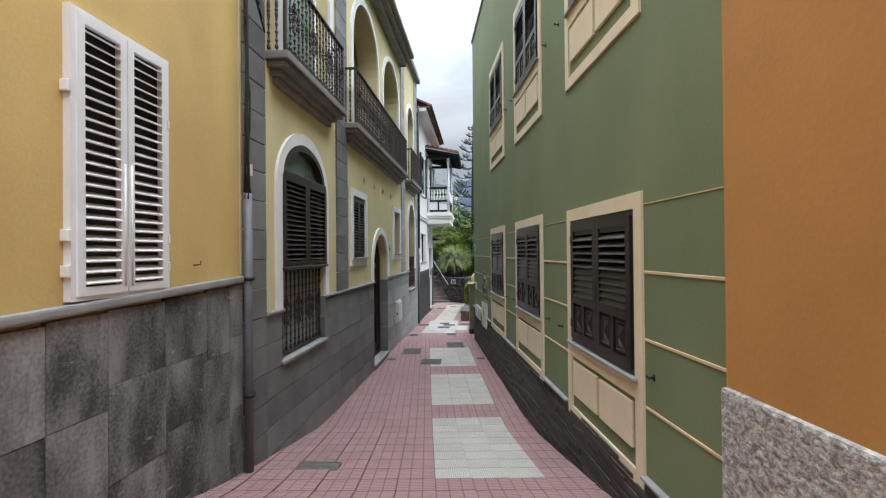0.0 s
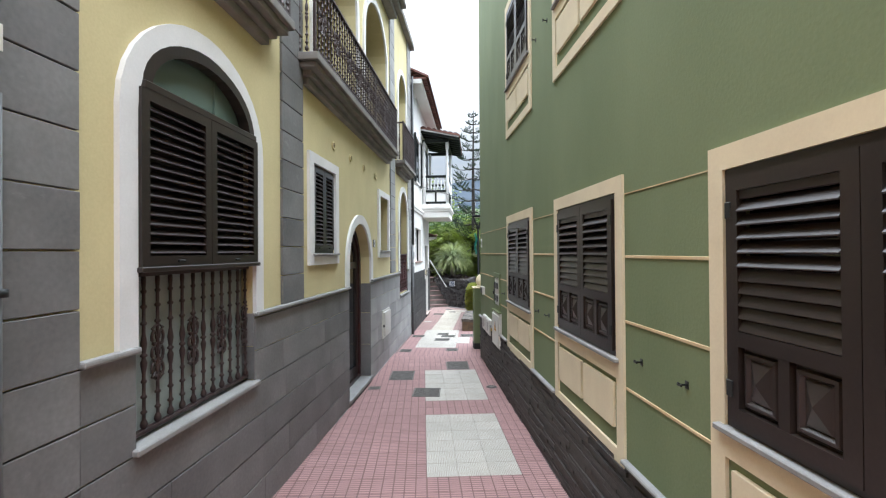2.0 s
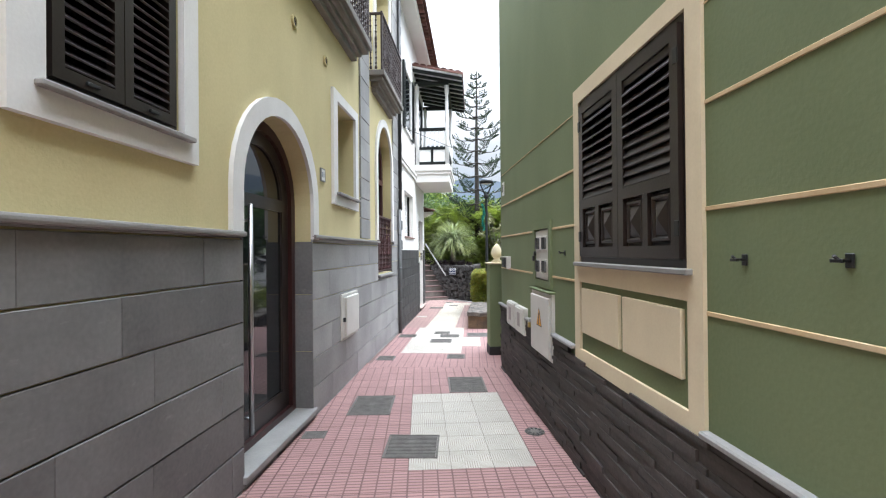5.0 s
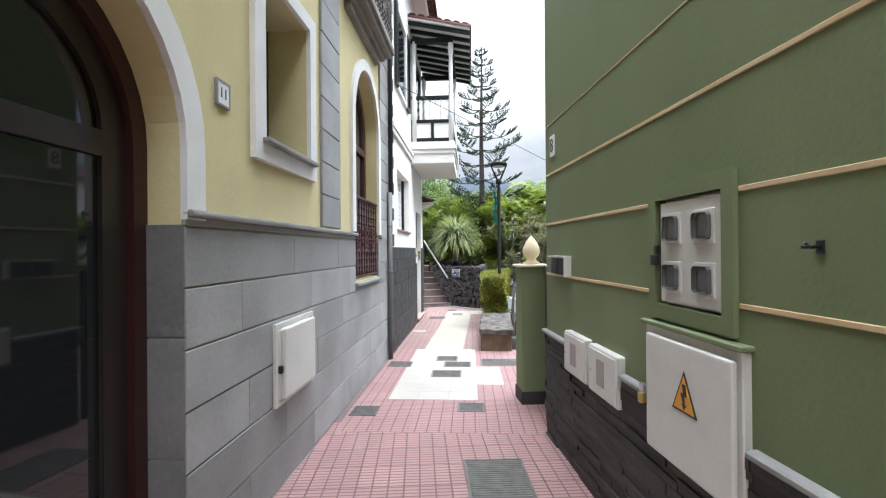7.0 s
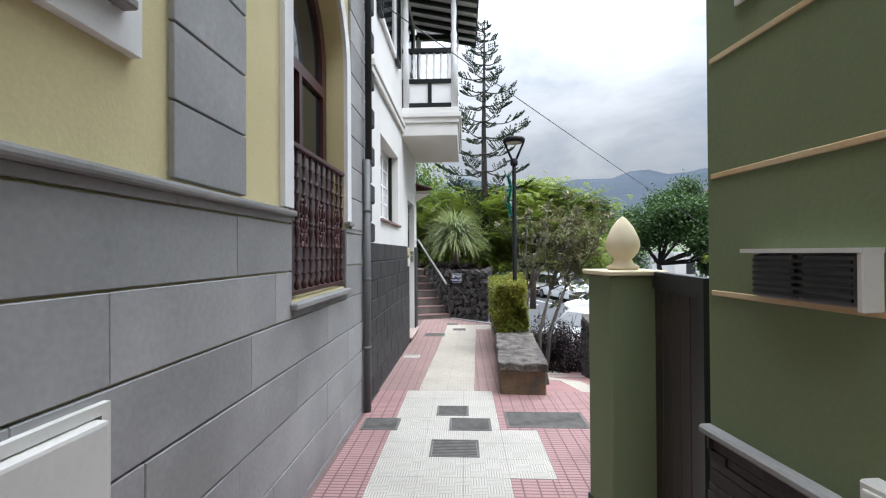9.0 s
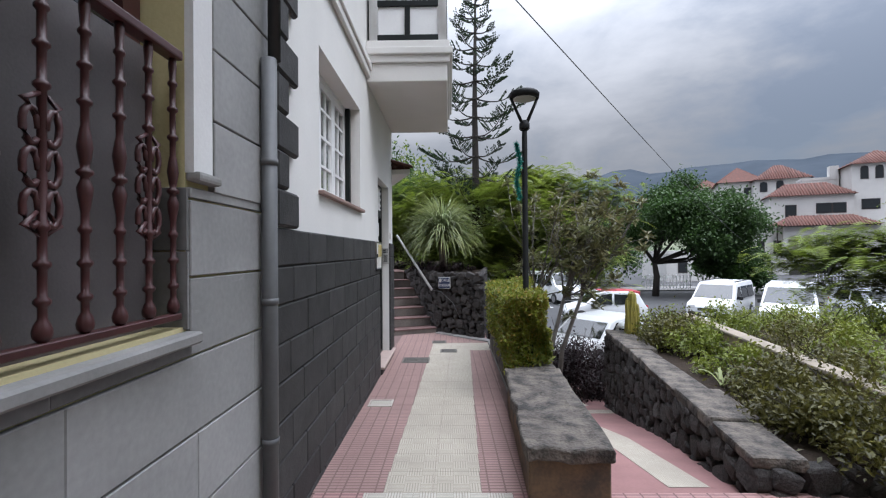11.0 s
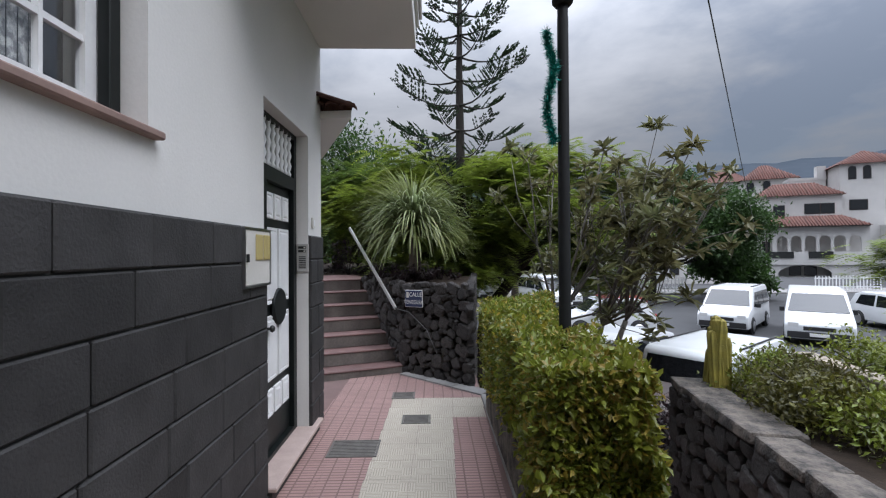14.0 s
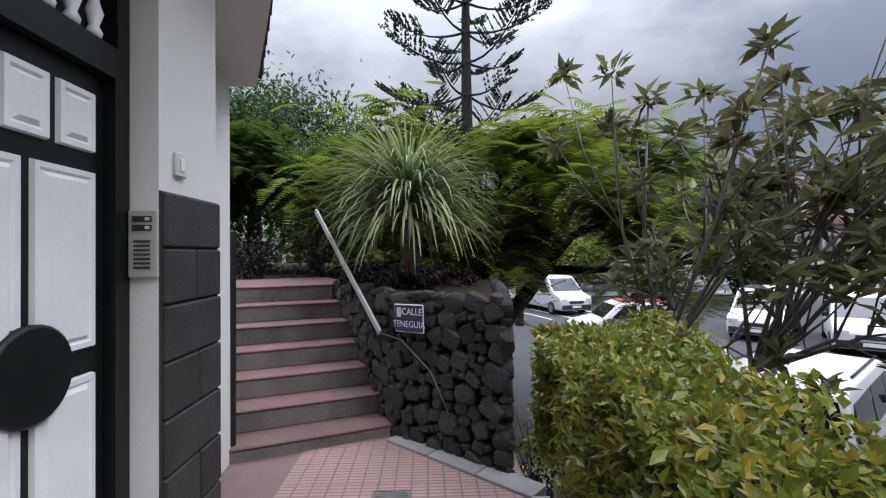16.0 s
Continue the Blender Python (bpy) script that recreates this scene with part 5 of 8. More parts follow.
A0, B0 = (-1.30, 20.74), (-0.50, 20.06)
lava = thing("wall_lava_planter", "dark lava stone planter wall beside the stairs", "stone wall", pose(0, 0, 0), kind="structure")
bm = bmesh.new()
poly = [(-1.27, 20.82), (-0.53, 20.18), (-0.25, 22.6), (-2.2, 24.0), (-2.02, 22.2)]
lo = [bm.verts.new((x, y, -2.0)) for x, y in poly]
hi = [bm.verts.new((x, y, 1.02)) for x, y in poly]
bm.faces.new(hi)
for k in range(5):
    bm.faces.new((lo[k], lo[(k + 1) % 5], hi[(k + 1) % 5], hi[k]))
bmesh.ops.recalc_face_normals(bm, faces=bm.faces)
SOIL = mat("dark_garden_soil", (0.042, 0.031, 0.023), (0.022, 0.017, 0.014), 0.95, 5, 60, 0.8, depth=0.02, spec=0.1)
part("core", bm, SOIL, lava)
stones(lava, A0, B0, -0.35, 1.06, 0.135, 51)
stones(lava, A0, (-2.05, 22.25), 0.0, 1.06, 0.135, 52, lambda u: -0.1 + 1.1 * u)
stones(lava, B0, (-0.22, 22.6), -1.3, 1.06, 0.15, 53)
KERB = mat("grey_kerb_stone", (0.27, 0.26, 0.25), (0.17, 0.165, 0.16), 0.85, 4, 50, 0.3)
for (xa, ya), (xb, yb), w in (((-1.33, 20.62), (-0.40, 19.75), 0.16), ((-0.40, 19.75), (-0.42, 16.6), 0.09)):
    d = Vector((xb - xa, yb - ya, 0))
    n = 3 if w > 0.1 else 5
    for k in range(n):
        kb = thing("kerb_stone", "worn grey kerb stone at the pavement edge", "kerb", Matrix.Translation((xa + d.x * k / n, ya + d.y * k / n, ground_z(ya))) @ pose(0, 0, 0, 0, 0, math.degrees(math.atan2(d.y, d.x))), "kerb stones", "structure")
        part("stone", bx(0.003, d.length / n - 0.003, -0.02, w, -0.12, 0.025, 0.01, 2), KERB, kb)

rail = thing("handrail", "flat pale metal handrail up the stairs", "handrail", pose(0, 0, 0))
pa, pb = Vector((-1.40, 20.75, 0.71)), Vector((-2.21, 22.0, 1.81))
bm = bx(-0.012, 0.012, -0.025, 0.025, 0, (pb - pa).length, 0.004)
part("bar", bm, mat("galvanised_bar", (0.42, 0.41, 0.40), (0.34, 0.33, 0.32), 0.5, 6, 60, 0.1), rail, m=Matrix.Translation(pa) @ (pb - pa).to_track_quat("Z", "Y").to_matrix().to_4x4())
for f in (0.12, 0.5, 0.9):
    c = pa.lerp(pb, f)
    part("bracket", tube([c, c + Vector((0.05, 0.12, -0.12)), c + Vector((0.06, 0.15, -0.35))], 0.009, 6), BLACKIRON, rail)
part("loose_wire", tube([pa, pa + Vector((0.18, -0.2, -0.02)), pa + Vector((0.4, -0.45, -0.2)), pa + Vector((0.52, -0.6, -0.45))], 0.004, 5), PIPE, rail)

SIGNBLUE = mat("blue_enamel", (0.016, 0.028, 0.085), (0.02, 0.035, 0.10), 0.3, 8, 60, 0.03)
fd = Vector((B0[0] - A0[0], B0[1] - A0[1], 0)).normalized()
fn = Vector((-fd.y, fd.x, 0)) * -1
sc = Vector((A0[0], A0[1], 0)) + fd * 0.27 + fn * 0.10
sign = thing("street_sign", "blue enamel street sign with white letters on the lava wall", "street sign", Matrix(((fd.x, 0, fn.x, sc.x), (fd.y, 0, fn.y, sc.y), (0, 1, 0, 0.86), (0, 0, 0, 1))) @ pose(0, 0, 0, 0, 0, 2))
part("plate", bx(-0.145, 0.145, -0.105, 0.105, -0.008, 0.0, 0.003), PLAQUE, sign, "white enamel border")
part("field", bx(-0.138, 0.138, -0.098, 0.098, 0.0, 0.003, 0.001), SIGNBLUE, sign, "blue field")
lettering("word_upper", "CALLE", 0.072, PLAQUE, sign, pose(0.035, 0.048, 0.004), 0.001)
lettering("word_lower", "TENEGUIA", 0.068, PLAQUE, sign, pose(0.0, -0.045, 0.004), 0.001)
part("crest", bx(-0.115, -0.075, 0.01, 0.08, 0.003, 0.006, 0.004), WHITEBOX, sign, "pale crest")

# right terrace: retaining wall, capping and soil
terr = thing("wall_terrace", "lava stone retaining wall with flat grey capping stones", "stone wall", pose(0, 0, 0), kind="structure")
T0, T1 = (0.86, 14.92), (1.50, 19.45)
bm = bmesh.new()
poly = [(0.92, 14.97), (1.55, 19.42), (9.0, 20.5), (14.0, 15.0)]
lo = [bm.verts.new((x, y, -2.2)) for x, y in poly]
hi = [bm.verts.new((x, y, 0.09)) for x, y in poly]
bm.faces.new(hi)
for k in range(4):
    bm.faces.new((lo[k], lo[(k + 1) % 4], hi[(k + 1) % 4], hi[k]))
bmesh.ops.recalc_face_normals(bm, faces=bm.faces)
part("soil", bm, SOIL, terr)
stones(terr, T0, T1, -1.2, 0.10, 0.19, 61, lambda u: -0.35 - 0.8 * u)
stones(terr, T1, (4.5, 19.9), -1.3, 0.10, 0.2, 62)
stones(terr, (1.9, 14.92), T0, -0.3, 0.1, 0.19, 63)
rng = random.Random(64)
u, L_ = 0.0, math.hypot(T1[0] - T0[0], T1[1] - T0[1])
td = Vector((T1[0] - T0[0], T1[1] - T0[1], 0)) / L_
tt = math.degrees(math.atan2(td.y, td.x))
while u < L_ - 0.1:
    w = min(rng.uniform(0.45, 0.8), L_ - u)
    bm = bx(0.006, w - 0.006, -0.28 + rng.uniform(-0.06, 0.04), 0.05, 0.08, 0.165 + rng.uniform(-0.015, 0.015), 0.02, 2)
    for v in bm.verts:
        v.co += Vector((noise.noise(v.co * 9 + Vector((u, 0, 0))), noise.noise(v.co * 9 + Vector((0, u, 3))), noise.noise(v.co * 9 + Vector((5, u, 0))))) * 0.022
    part("capping_stone", bm, LAVACAP, terr, m=Matrix.Translation((T0[0] + td.x * u, T0[1] + td.y * u, 0)) @ pose(0, 0, 0, 0, 0, tt))
    u += w
# low rendered wall within the garden
lowwall = thing("garden_wall", "low beige rendered garden wall", "garden wall", Matrix.Translation((2.62, 19.2, 0.05)) @ pose(0, 0, 0, 0, 0, -99), kind="structure")
part("wall", bx(0, 4.3, -0.07, 0.07, -0.2, 0.36, 0.01), mat("beige_render", (0.34, 0.27, 0.20), (0.24, 0.19, 0.14), 0.9, 3, 50, 0.3), lowwall)
part("coping", bx(-0.02, 4.3, -0.09, 0.09, 0.36, 0.40, 0.015, 2), mat("weathered_beige_coping", (0.30, 0.255, 0.20), (0.17, 0.145, 0.115), 0.95, 4, 50, 0.5), lowwall)

# stone bench block that ends the hedge
bench = thing("stone_bench_block", "weathered stone block with an ochre rendered end", "stone block", pose(-0.595, 14.80, 0, 0, 0, -3.2))
bm = bx(0.0, 0.48, 0.0, 1.75, -0.35, 0.215, 0.012)
part("rendered_body", bm, mat("stained_ochre_render", (0.21, 0.135, 0.075), (0.075, 0.058, 0.045), 0.9, 4.5, 45, 0.5, spread=0.2), bench, "stained ochre render")
bm = bx(-0.02, 0.50, -0.03, 1.75, 0.20, 0.29, 0.02, 3)
bmesh.ops.subdivide_edges(bm, edges=bm.edges[:], cuts=9, use_grid_fill=True)
for v in bm.verts:
    v.co += Vector((noise.noise(v.co * 6), noise.noise(v.co * 6 + Vector((3, 0, 0))), noise.noise(v.co * 6 + Vector((0, 7, 0))))) * 0.022 + Vector((noise.noise(v.co * 19), 0, noise.noise(v.co * 21 + Vector((0, 7, 0))))) * 0.014
part("top_slab", bm, LAVACAP, bench, "weathered grey top slab")
bed = thing("hedge_bed", "raised lava stone bed under the clipped hedge", "planter", pose(0, 0, 0), kind="structure")
part("bed", bx(-0.42, 0.02, 16.6, 19.3, -1.2, 0.27, 0.02), LAVACAP, bed)
stones(bed, (0.06, 19.6), (0.0, 16.7), -0.9, -0.05, 0.18, 66)
rock = thing("boulder", "dark lava boulder beside the stone block", "rock", pose(0.06, 16.3, -0.4))
o = new("stone", stone_meshes[2])
o.parent, o.matrix_basis = rock, Matrix.Diagonal((0.13, 0.2, 0.3, 1))

# ---------------------------------------------------------------- gate pillar
pil = thing("gate_pillar", "green rendered gate pillar with cream finial", "gate pillar", Matrix.Translation((-0.245, 12.26, -0.02)) @ pose(0, 0, 0, 0, 0, 7.6))
part("shaft", bx(0, 0.27, 0, 0.27, 0, 1.36, 0.012, 2), GREEN, pil)
part("base", bx(-0.008, 0.278, -0.008, 0.278, 0, 0.14, 0.004), BLACKSTONE, pil, "dark base band")
part("cap", bx(-0.025, 0.295, -0.025, 0.295, 1.36, 1.385, 0.006), CREAM, pil, "cream cap")
part("finial", lathe([(0.075, 1.385), (0.085, 1.40), (0.055, 1.42), (0.045, 1.44), (0.075, 1.475), (0.088, 1.51), (0.082, 1.55), (0.055, 1.61), (0.025, 1.65), (0.0, 1.67)], 18, pose(0.135, 0.135, 0)), CREAM, pil, "cream finial")
gate = thing("garden_gate", "dark brown iron garden gate between pillar and green wall", "gate", Matrix.Translation((-0.07, 11.68, 0)) @ pose(0, 0, 0, 0, 0, 84))
part("gate_frame", slab_of([rect(0, 1.0, -0.02, 1.36), rect(0.05, 0.95, 0.05, 1.28)], -0.02, 0.02), BLACKIRON, gate, m=Matrix(((0, 1, 0, 0), (1, 0, 0, 0), (0, 0, 1, 0), (0, 0, 0, 1))))
BOARD = mat("brown_board", (0.035, 0.022, 0.018), (0.02, 0.014, 0.012), 0.5)
for k in range(8):
    part("gate_board", bx(0.052 + k * 0.112, 0.158 + k * 0.112, -0.008, 0.008, 0.05, 1.28, 0.003), BOARD, gate)
slabs = thing("gate_floor", "grey crazy paving inside the garden gate", "paving", pose(0, 0, 0), kind="structure")
part("bed", bx(0.0, 1.6, 11.75, 12.62, -0.3, 0.0, 0.01), KERB, slabs)

# ---------------------------------------------------------------- street lamp
LAMPBLACK = mat("black_lamp_paint", (0.008, 0.009, 0.009), (0.006, 0.006, 0.007), 0.6, 8, 90, 0.1, spec=0.25)
lamp = thing("street_lamp", "black post-top street lamp wrapped with turquoise tinsel", "street lamp", pose(-0.108, 17.74, 0.27))
part("post", lathe([(0.055, 0), (0.055, 0.35), (0.038, 0.4), (0.034, 2.6), (0.032, 2.62), (0.034, 2.75)], 16), LAMPBLACK, lamp)
part("collar", lathe([(0.05, 2.68), (0.065, 2.70), (0.065, 2.76), (0.04, 2.80)], 14), LAMPBLACK, lamp)
for k in range(2):
    sx = -1 if k else 1
    part("arm", tube([(sx * 0.025, 0, 2.76), (sx * 0.095, 0, 2.92), (sx * 0.168, 0, 3.09)], [0.022, 0.019, 0.017], 8), LAMPBLACK, lamp)
head = part("lamp_head", lathe([(0.15, 3.075), (0.185, 3.085), (0.192, 3.13), (0.172, 3.155), (0.0, 3.165)], 20), LAMPBLACK, lamp, "black lamp head")
part("diffuser", lathe([(0.12, 3.066), (0.145, 3.07), (0.0, 3.071)], 18), mat("lamp_diffuser", (0.55, 0.55, 0.52), None, 0.4), head, "pale diffuser")
TINSEL = mat("turquoise_tinsel", (0.03, 0.33, 0.27), (0.02, 0.20, 0.17), 0.3, 10, 60, 0.1, metal=0.5, island=0.4)
rng = np.random.default_rng(5)
vs, fs = [], []
for i in range(2600):
    f = rng.random()
    a = f * 9.0
    c = np.array([-0.085 + 0.02 * math.cos(a), -0.02 + 0.03 * math.sin(a), 1.82 + 0.70 * f])
    d = rng.normal(size=3)
    d /= np.linalg.norm(d)
    e = np.cross(d, rng.normal(size=3))
    e /= np.linalg.norm(e)
    k = len(vs)
    tip = c + d * rng.uniform(0.03, 0.06)
    vs += [c + e * 0.004, c - e * 0.004, tip]
    fs.append((k, k + 1, k + 2))
from_arrays("tinsel", vs, fs, TINSEL, lamp)["label"] = "turquoise tinsel garland"
wire = thing("overhead_cable", "thin black overhead cable across the sky", "cable", pose(0, 0, 0))
wa, wb = Vector((-1.85, 14.4, 4.0)), Vector((25.4, 50.1, 1.0))
part("cable", tube([wa.lerp(wb, k / 16) - Vector((0, 0, 0.5 * math.sin(math.pi * k / 16))) for k in range(17)], 0.006, 5), BLACKIRON, wire)

# ---------------------------------------------------------------- plants
def leaf_mat(name, a, b, rough=0.5, vary=0.35):
    m = mat(name, a, b, rough, 1.5, 30, 0.0, island=vary, spread=0.35)
    n, l = m.node_tree.nodes, m.node_tree.links
    p = n["Principled BSDF"]
    through_ = n.new("ShaderNodeBsdfTranslucent")
    l.new(p.inputs["Base Color"].links[0].from_socket, through_.inputs["Color"])
    both_ = n.new("ShaderNodeMixShader")
    both_.inputs["Fac"].default_value = 0.4
    l.new(p.outputs["BSDF"], both_.inputs[1])
    l.new(through_.outputs["BSDF"], both_.inputs[2])
    l.new(both_.outputs["Shader"], n["Material Output"].inputs["Surface"])
    return m


HEDGELEAF = leaf_mat("hedge_leaf", (0.10, 0.155, 0.02), (0.225, 0.235, 0.03), 0.35)
DRYLEAF = leaf_mat("yellowing_leaf", (0.145, 0.14, 0.022), (0.052, 0.045, 0.02), 0.4, 0.5)
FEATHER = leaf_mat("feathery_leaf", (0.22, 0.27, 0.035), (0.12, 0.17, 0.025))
# the feathery leaf again, with shade put into its colour
SHADEDFEATHER = leaf_mat("feathery_leaf_painted_shade", (0.105, 0.15, 0.026), (0.055, 0.09, 0.02))
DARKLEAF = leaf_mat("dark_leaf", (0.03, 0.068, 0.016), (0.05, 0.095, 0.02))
LOQUAT = leaf_mat("leathery_leaf", (0.08, 0.105, 0.04), (0.17, 0.14, 0.065), 0.33, 0.5)
PURPLE = leaf_mat("purple_leaf", (0.028, 0.012, 0.015), (0.02, 0.014, 0.014))
STRAP = leaf_mat("strap_leaf", (0.33, 0.34, 0.10), (0.14, 0.20, 0.12), 0.4, 0.45)
NEEDLE = leaf_mat("conifer_needle", (0.030, 0.050, 0.022), (0.018, 0.032, 0.016))
BARK = mat("grey_brown_bark", (0.11, 0.085, 0.065), (0.05, 0.04, 0.032), 0.9, 8, 40, 0.8, streak=0.3)
DARKBARK = mat("dark_bark", (0.035, 0.028, 0.023), (0.02, 0.016, 0.014), 0.9, 8, 40, 0.8, streak=0.3)


def leaves(name, centres, size, material, parent, seed=0, wide=0.5, up_=0.3, fold=0.25, dirs=None):
    """Folded pointed leaves at the given centres."""
    rng = np.random.default_rng(seed)
    n = len(centres)
    c = np.asarray(centres, float)
    d = rng.normal(size=(n, 3)) if dirs is None else np.asarray(dirs, float) + 0.35 * rng.normal(size=(n, 3))
    d[:, 2] += up_
    d /= np.linalg.norm(d, axis=1)[:, None]
    s = np.cross(d, rng.normal(size=(n, 3)) * 0.5 + np.array([0, 0, 1.0]))
    s /= np.linalg.norm(s, axis=1)[:, None] + 1e-9
    nn = np.cross(s, d)
    L = size * rng.uniform(0.65, 1.25, (n, 1))
    w = L * wide * 0.5
    verts = np.stack([c, c + d * L * 0.5 + s * w + nn * w * fold, c + d * L - nn * L * 0.08, c + d * L * 0.5 - s * w + nn * w * fold], 1).reshape(-1, 3)
    k = np.arange(n)[:, None] * 4
    faces = np.concatenate([k + np.array([[0, 1, 2]]), k + np.array([[0, 2, 3]])], 0)
    return from_arrays(name, verts.tolist(), faces.tolist(), material, parent)


def shell_points(n, x0, x1, y0, y1, z0, z1, seed, rough=0.06, skin=0.12, taper=None):
    """Points in the outer skin of an uneven box."""
    rng = np.random.default_rng(seed)
    out = []
    while len(out) < n:
        p = np.array([rng.uniform(0, 1), rng.uniform(0, 1), rng.uniform(0, 1)])
        face = rng.integers(0, 5)
        t = skin * rng.random() ** 1.5
        y = y0 + (y1 - y0) * p[1]
        if face == 2:
            y = y0 + t
        elif face == 3:
            y = y1 - t
        a, b = (x0, x1) if taper is None else taper(y)
        x, z = a + (b - a) * p[0], z0 + (z1 - z0) * p[2]
        if face == 0:
            x = a + t
        elif face == 1:
            x = b - t
        elif face == 4:
            z = z1 - t
        bumpy = noise.noise(Vector((x, y, z)) * 2.2) * rough + noise.noise(Vector((x, y, z)) * 6.0) * rough * 0.5
        out.append((x + bumpy, y + bumpy, z + bumpy * 1.2))
    return out


hedge = thing("hedge", "clipped yellow green hedge in the raised bed", "hedge", pose(0, 0, 0))


def HT(y):
    return -0.50 + 0.02 * (y - 16.6), float(np.interp(y, [16.6, 17.2, 18.2, 18.85, 19.5], [-0.08, -0.02, 0.02, 0.10, 0.28]))



pts = shell_points(34000, 0, 0, 16.64, 19.55, 0.24, 0.96, 71, 0.09, 0.17, HT)
rng = random.Random(72)
# solid core under the leaves; its dark green paints the shade deep in the hedge
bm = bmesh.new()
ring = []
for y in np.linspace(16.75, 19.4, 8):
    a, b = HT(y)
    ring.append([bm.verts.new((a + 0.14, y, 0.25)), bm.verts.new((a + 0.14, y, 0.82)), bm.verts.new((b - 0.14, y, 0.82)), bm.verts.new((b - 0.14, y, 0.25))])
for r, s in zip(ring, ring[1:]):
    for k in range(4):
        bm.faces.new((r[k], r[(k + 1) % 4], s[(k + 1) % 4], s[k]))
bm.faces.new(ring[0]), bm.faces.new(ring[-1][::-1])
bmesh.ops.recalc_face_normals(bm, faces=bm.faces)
part("inner_growth", bm, leaf_mat("hedge_inner_shade", (0.03, 0.042, 0.012), (0.018, 0.026, 0.008)), hedge)
leaves("leaves", pts[:25000], 0.046, HEDGELEAF, hedge, 73, 0.55)
leaves("young_leaves", pts[25000:], 0.042, leaf_mat("young_hedge_leaf", (0.36, 0.31, 0.035), (0.22, 0.15, 0.035)), hedge, 74, 0.55)["label"] = "yellow and reddish young leaves"


def bush(name, label, category, centre, radius, n, size, material, seed, squash=0.8, stems=5, hollow=0.35):
    """A loose shrub: stems and leaves gathered in clumps."""
    b = thing(name, label, category, pose(*centre))
    rng = np.random.default_rng(seed)
    bm = bmesh.new()
    clumps = []
    for i in range(stems):
        a = 2 * math.pi * i / stems + rng.random()
        tip = np.array([math.cos(a) * radius * 0.7, math.sin(a) * radius * 0.7, radius * squash * rng.uniform(0.7, 1.3)])
        add_tube(bm, [(0, 0, -0.05), tip * 0.5 + [0, 0, 0.08], tip], [0.012, 0.008, 0.004], 5)
        clumps.append(tip)
    part("woody_growth", bm, DARKBARK, b)
    c = []
    cl = rng.normal(size=(max(6, n // 90), 3))
    cl /= np.linalg.norm(cl, axis=1)[:, None]
    cl *= radius * rng.uniform(hollow, 1.0, (len(cl), 1))
    cl[:, 2] = np.abs(cl[:, 2]) * squash + 0.05
    for i in range(n):
        k = cl[rng.integers(len(cl))]
        c.append(k + rng.normal(size=3) * radius * 0.17)
    c = np.array(c)
    c[:, 2] = np.maximum(c[:, 2], 0.0)
    leaves("leaves", c, size, material, b, seed + 1)
    return b


k = 0
for x, y, r in ((2.0, 15.5, 0.48), (2.0, 16.2, 0.45), (2.15, 17.9, 0.46), (2.2, 18.6, 0.50), (3.0, 15.6, 0.6), (3.3, 16.8, 0.55), (1.75, 14.9, 0.42), (3.9, 15.4, 0.7), (2.25, 19.1, 0.45), (1.98, 18.3, 0.42), (3.4, 17.8, 0.5), (2.45, 15.2, 0.55), (2.6, 16.4, 0.4), (1.5, 15.4, 0.34), (1.95, 16.85, 0.36), (1.7, 15.9, 0.34)):
    k += 1
    bush("shrub", "sparse yellowing shrub in the terrace bed", "shrub", (x, y, 0.09), r, 2600, 0.05, DRYLEAF if k % 3 else HEDGELEAF, 100 + k, 0.75, hollow=0.6)
for x, y, r in ((3.3, 19.2, 0.6), (4.3, 18.6, 0.7), (5.3, 18.0, 0.7), (6.3, 17.2, 0.8), (7.5, 17.0, 0.8), (4.4, 19.6, 0.6), (5.8, 19.4, 0.7), (7.2, 19.2, 0.8), (8.8, 18.5, 0.9), (5.0, 16.6, 0.7)):
    k += 1
    bush("shrub", "green hedge shrub behind the garden wall", "shrub", (x, y, 0.09), r * 0.85, 2600, 0.052, HEDGELEAF, 100 + k, 0.8)
for x, y, z, r in ((0.85, 20.7, -1.35, 0.62), (1.4, 20.35, -1.35, 0.62), (0.35, 21.2, -1.3, 0.52), (1.95, 20.6, -1.4, 0.55), (1.35, 21.0, -1.4, 0.6)):
    k += 1
    bush("shrub", "dark reddish shrub beside the ramp", "shrub", (x, y, z), r, 3600, 0.065, PURPLE, 100 + k, 1.95)
for x, y, z, r in ((0.4, 23.2, -1.8, 0.6), (1.2, 23.6, -1.8, 0.6), (0.0, 24.4, -1.8, 0.7)):
    k += 1
    bush("shrub", "low green shrub at the foot of the ramp", "shrub", (x, y, z), r, 700, 0.07, HEDGELEAF, 100 + k, 1.3)
for x, y in ((-1.0, 21.1), (-1.5, 21.5), (-0.8, 21.7), (-1.3, 21.2), (-1.75, 22.0)):
    k += 1
    bush("groundcover", "purple leaved ground cover under the strap-leaved plant", "plant", (x, y, 1.0), 0.22, 350, 0.06, PURPLE, 100 + k, 0.8)
for x, y in ((-2.6, 24.0), (-3.4, 23.6), (-4.2, 23.4), (-5.0, 23.2)):
    k += 1
    bush("shrub", "dark reddish hedge above the stairs", "hedge", (x, y, 1.0), 0.6, 900, 0.07, PURPLE, 100 + k, 1.1)

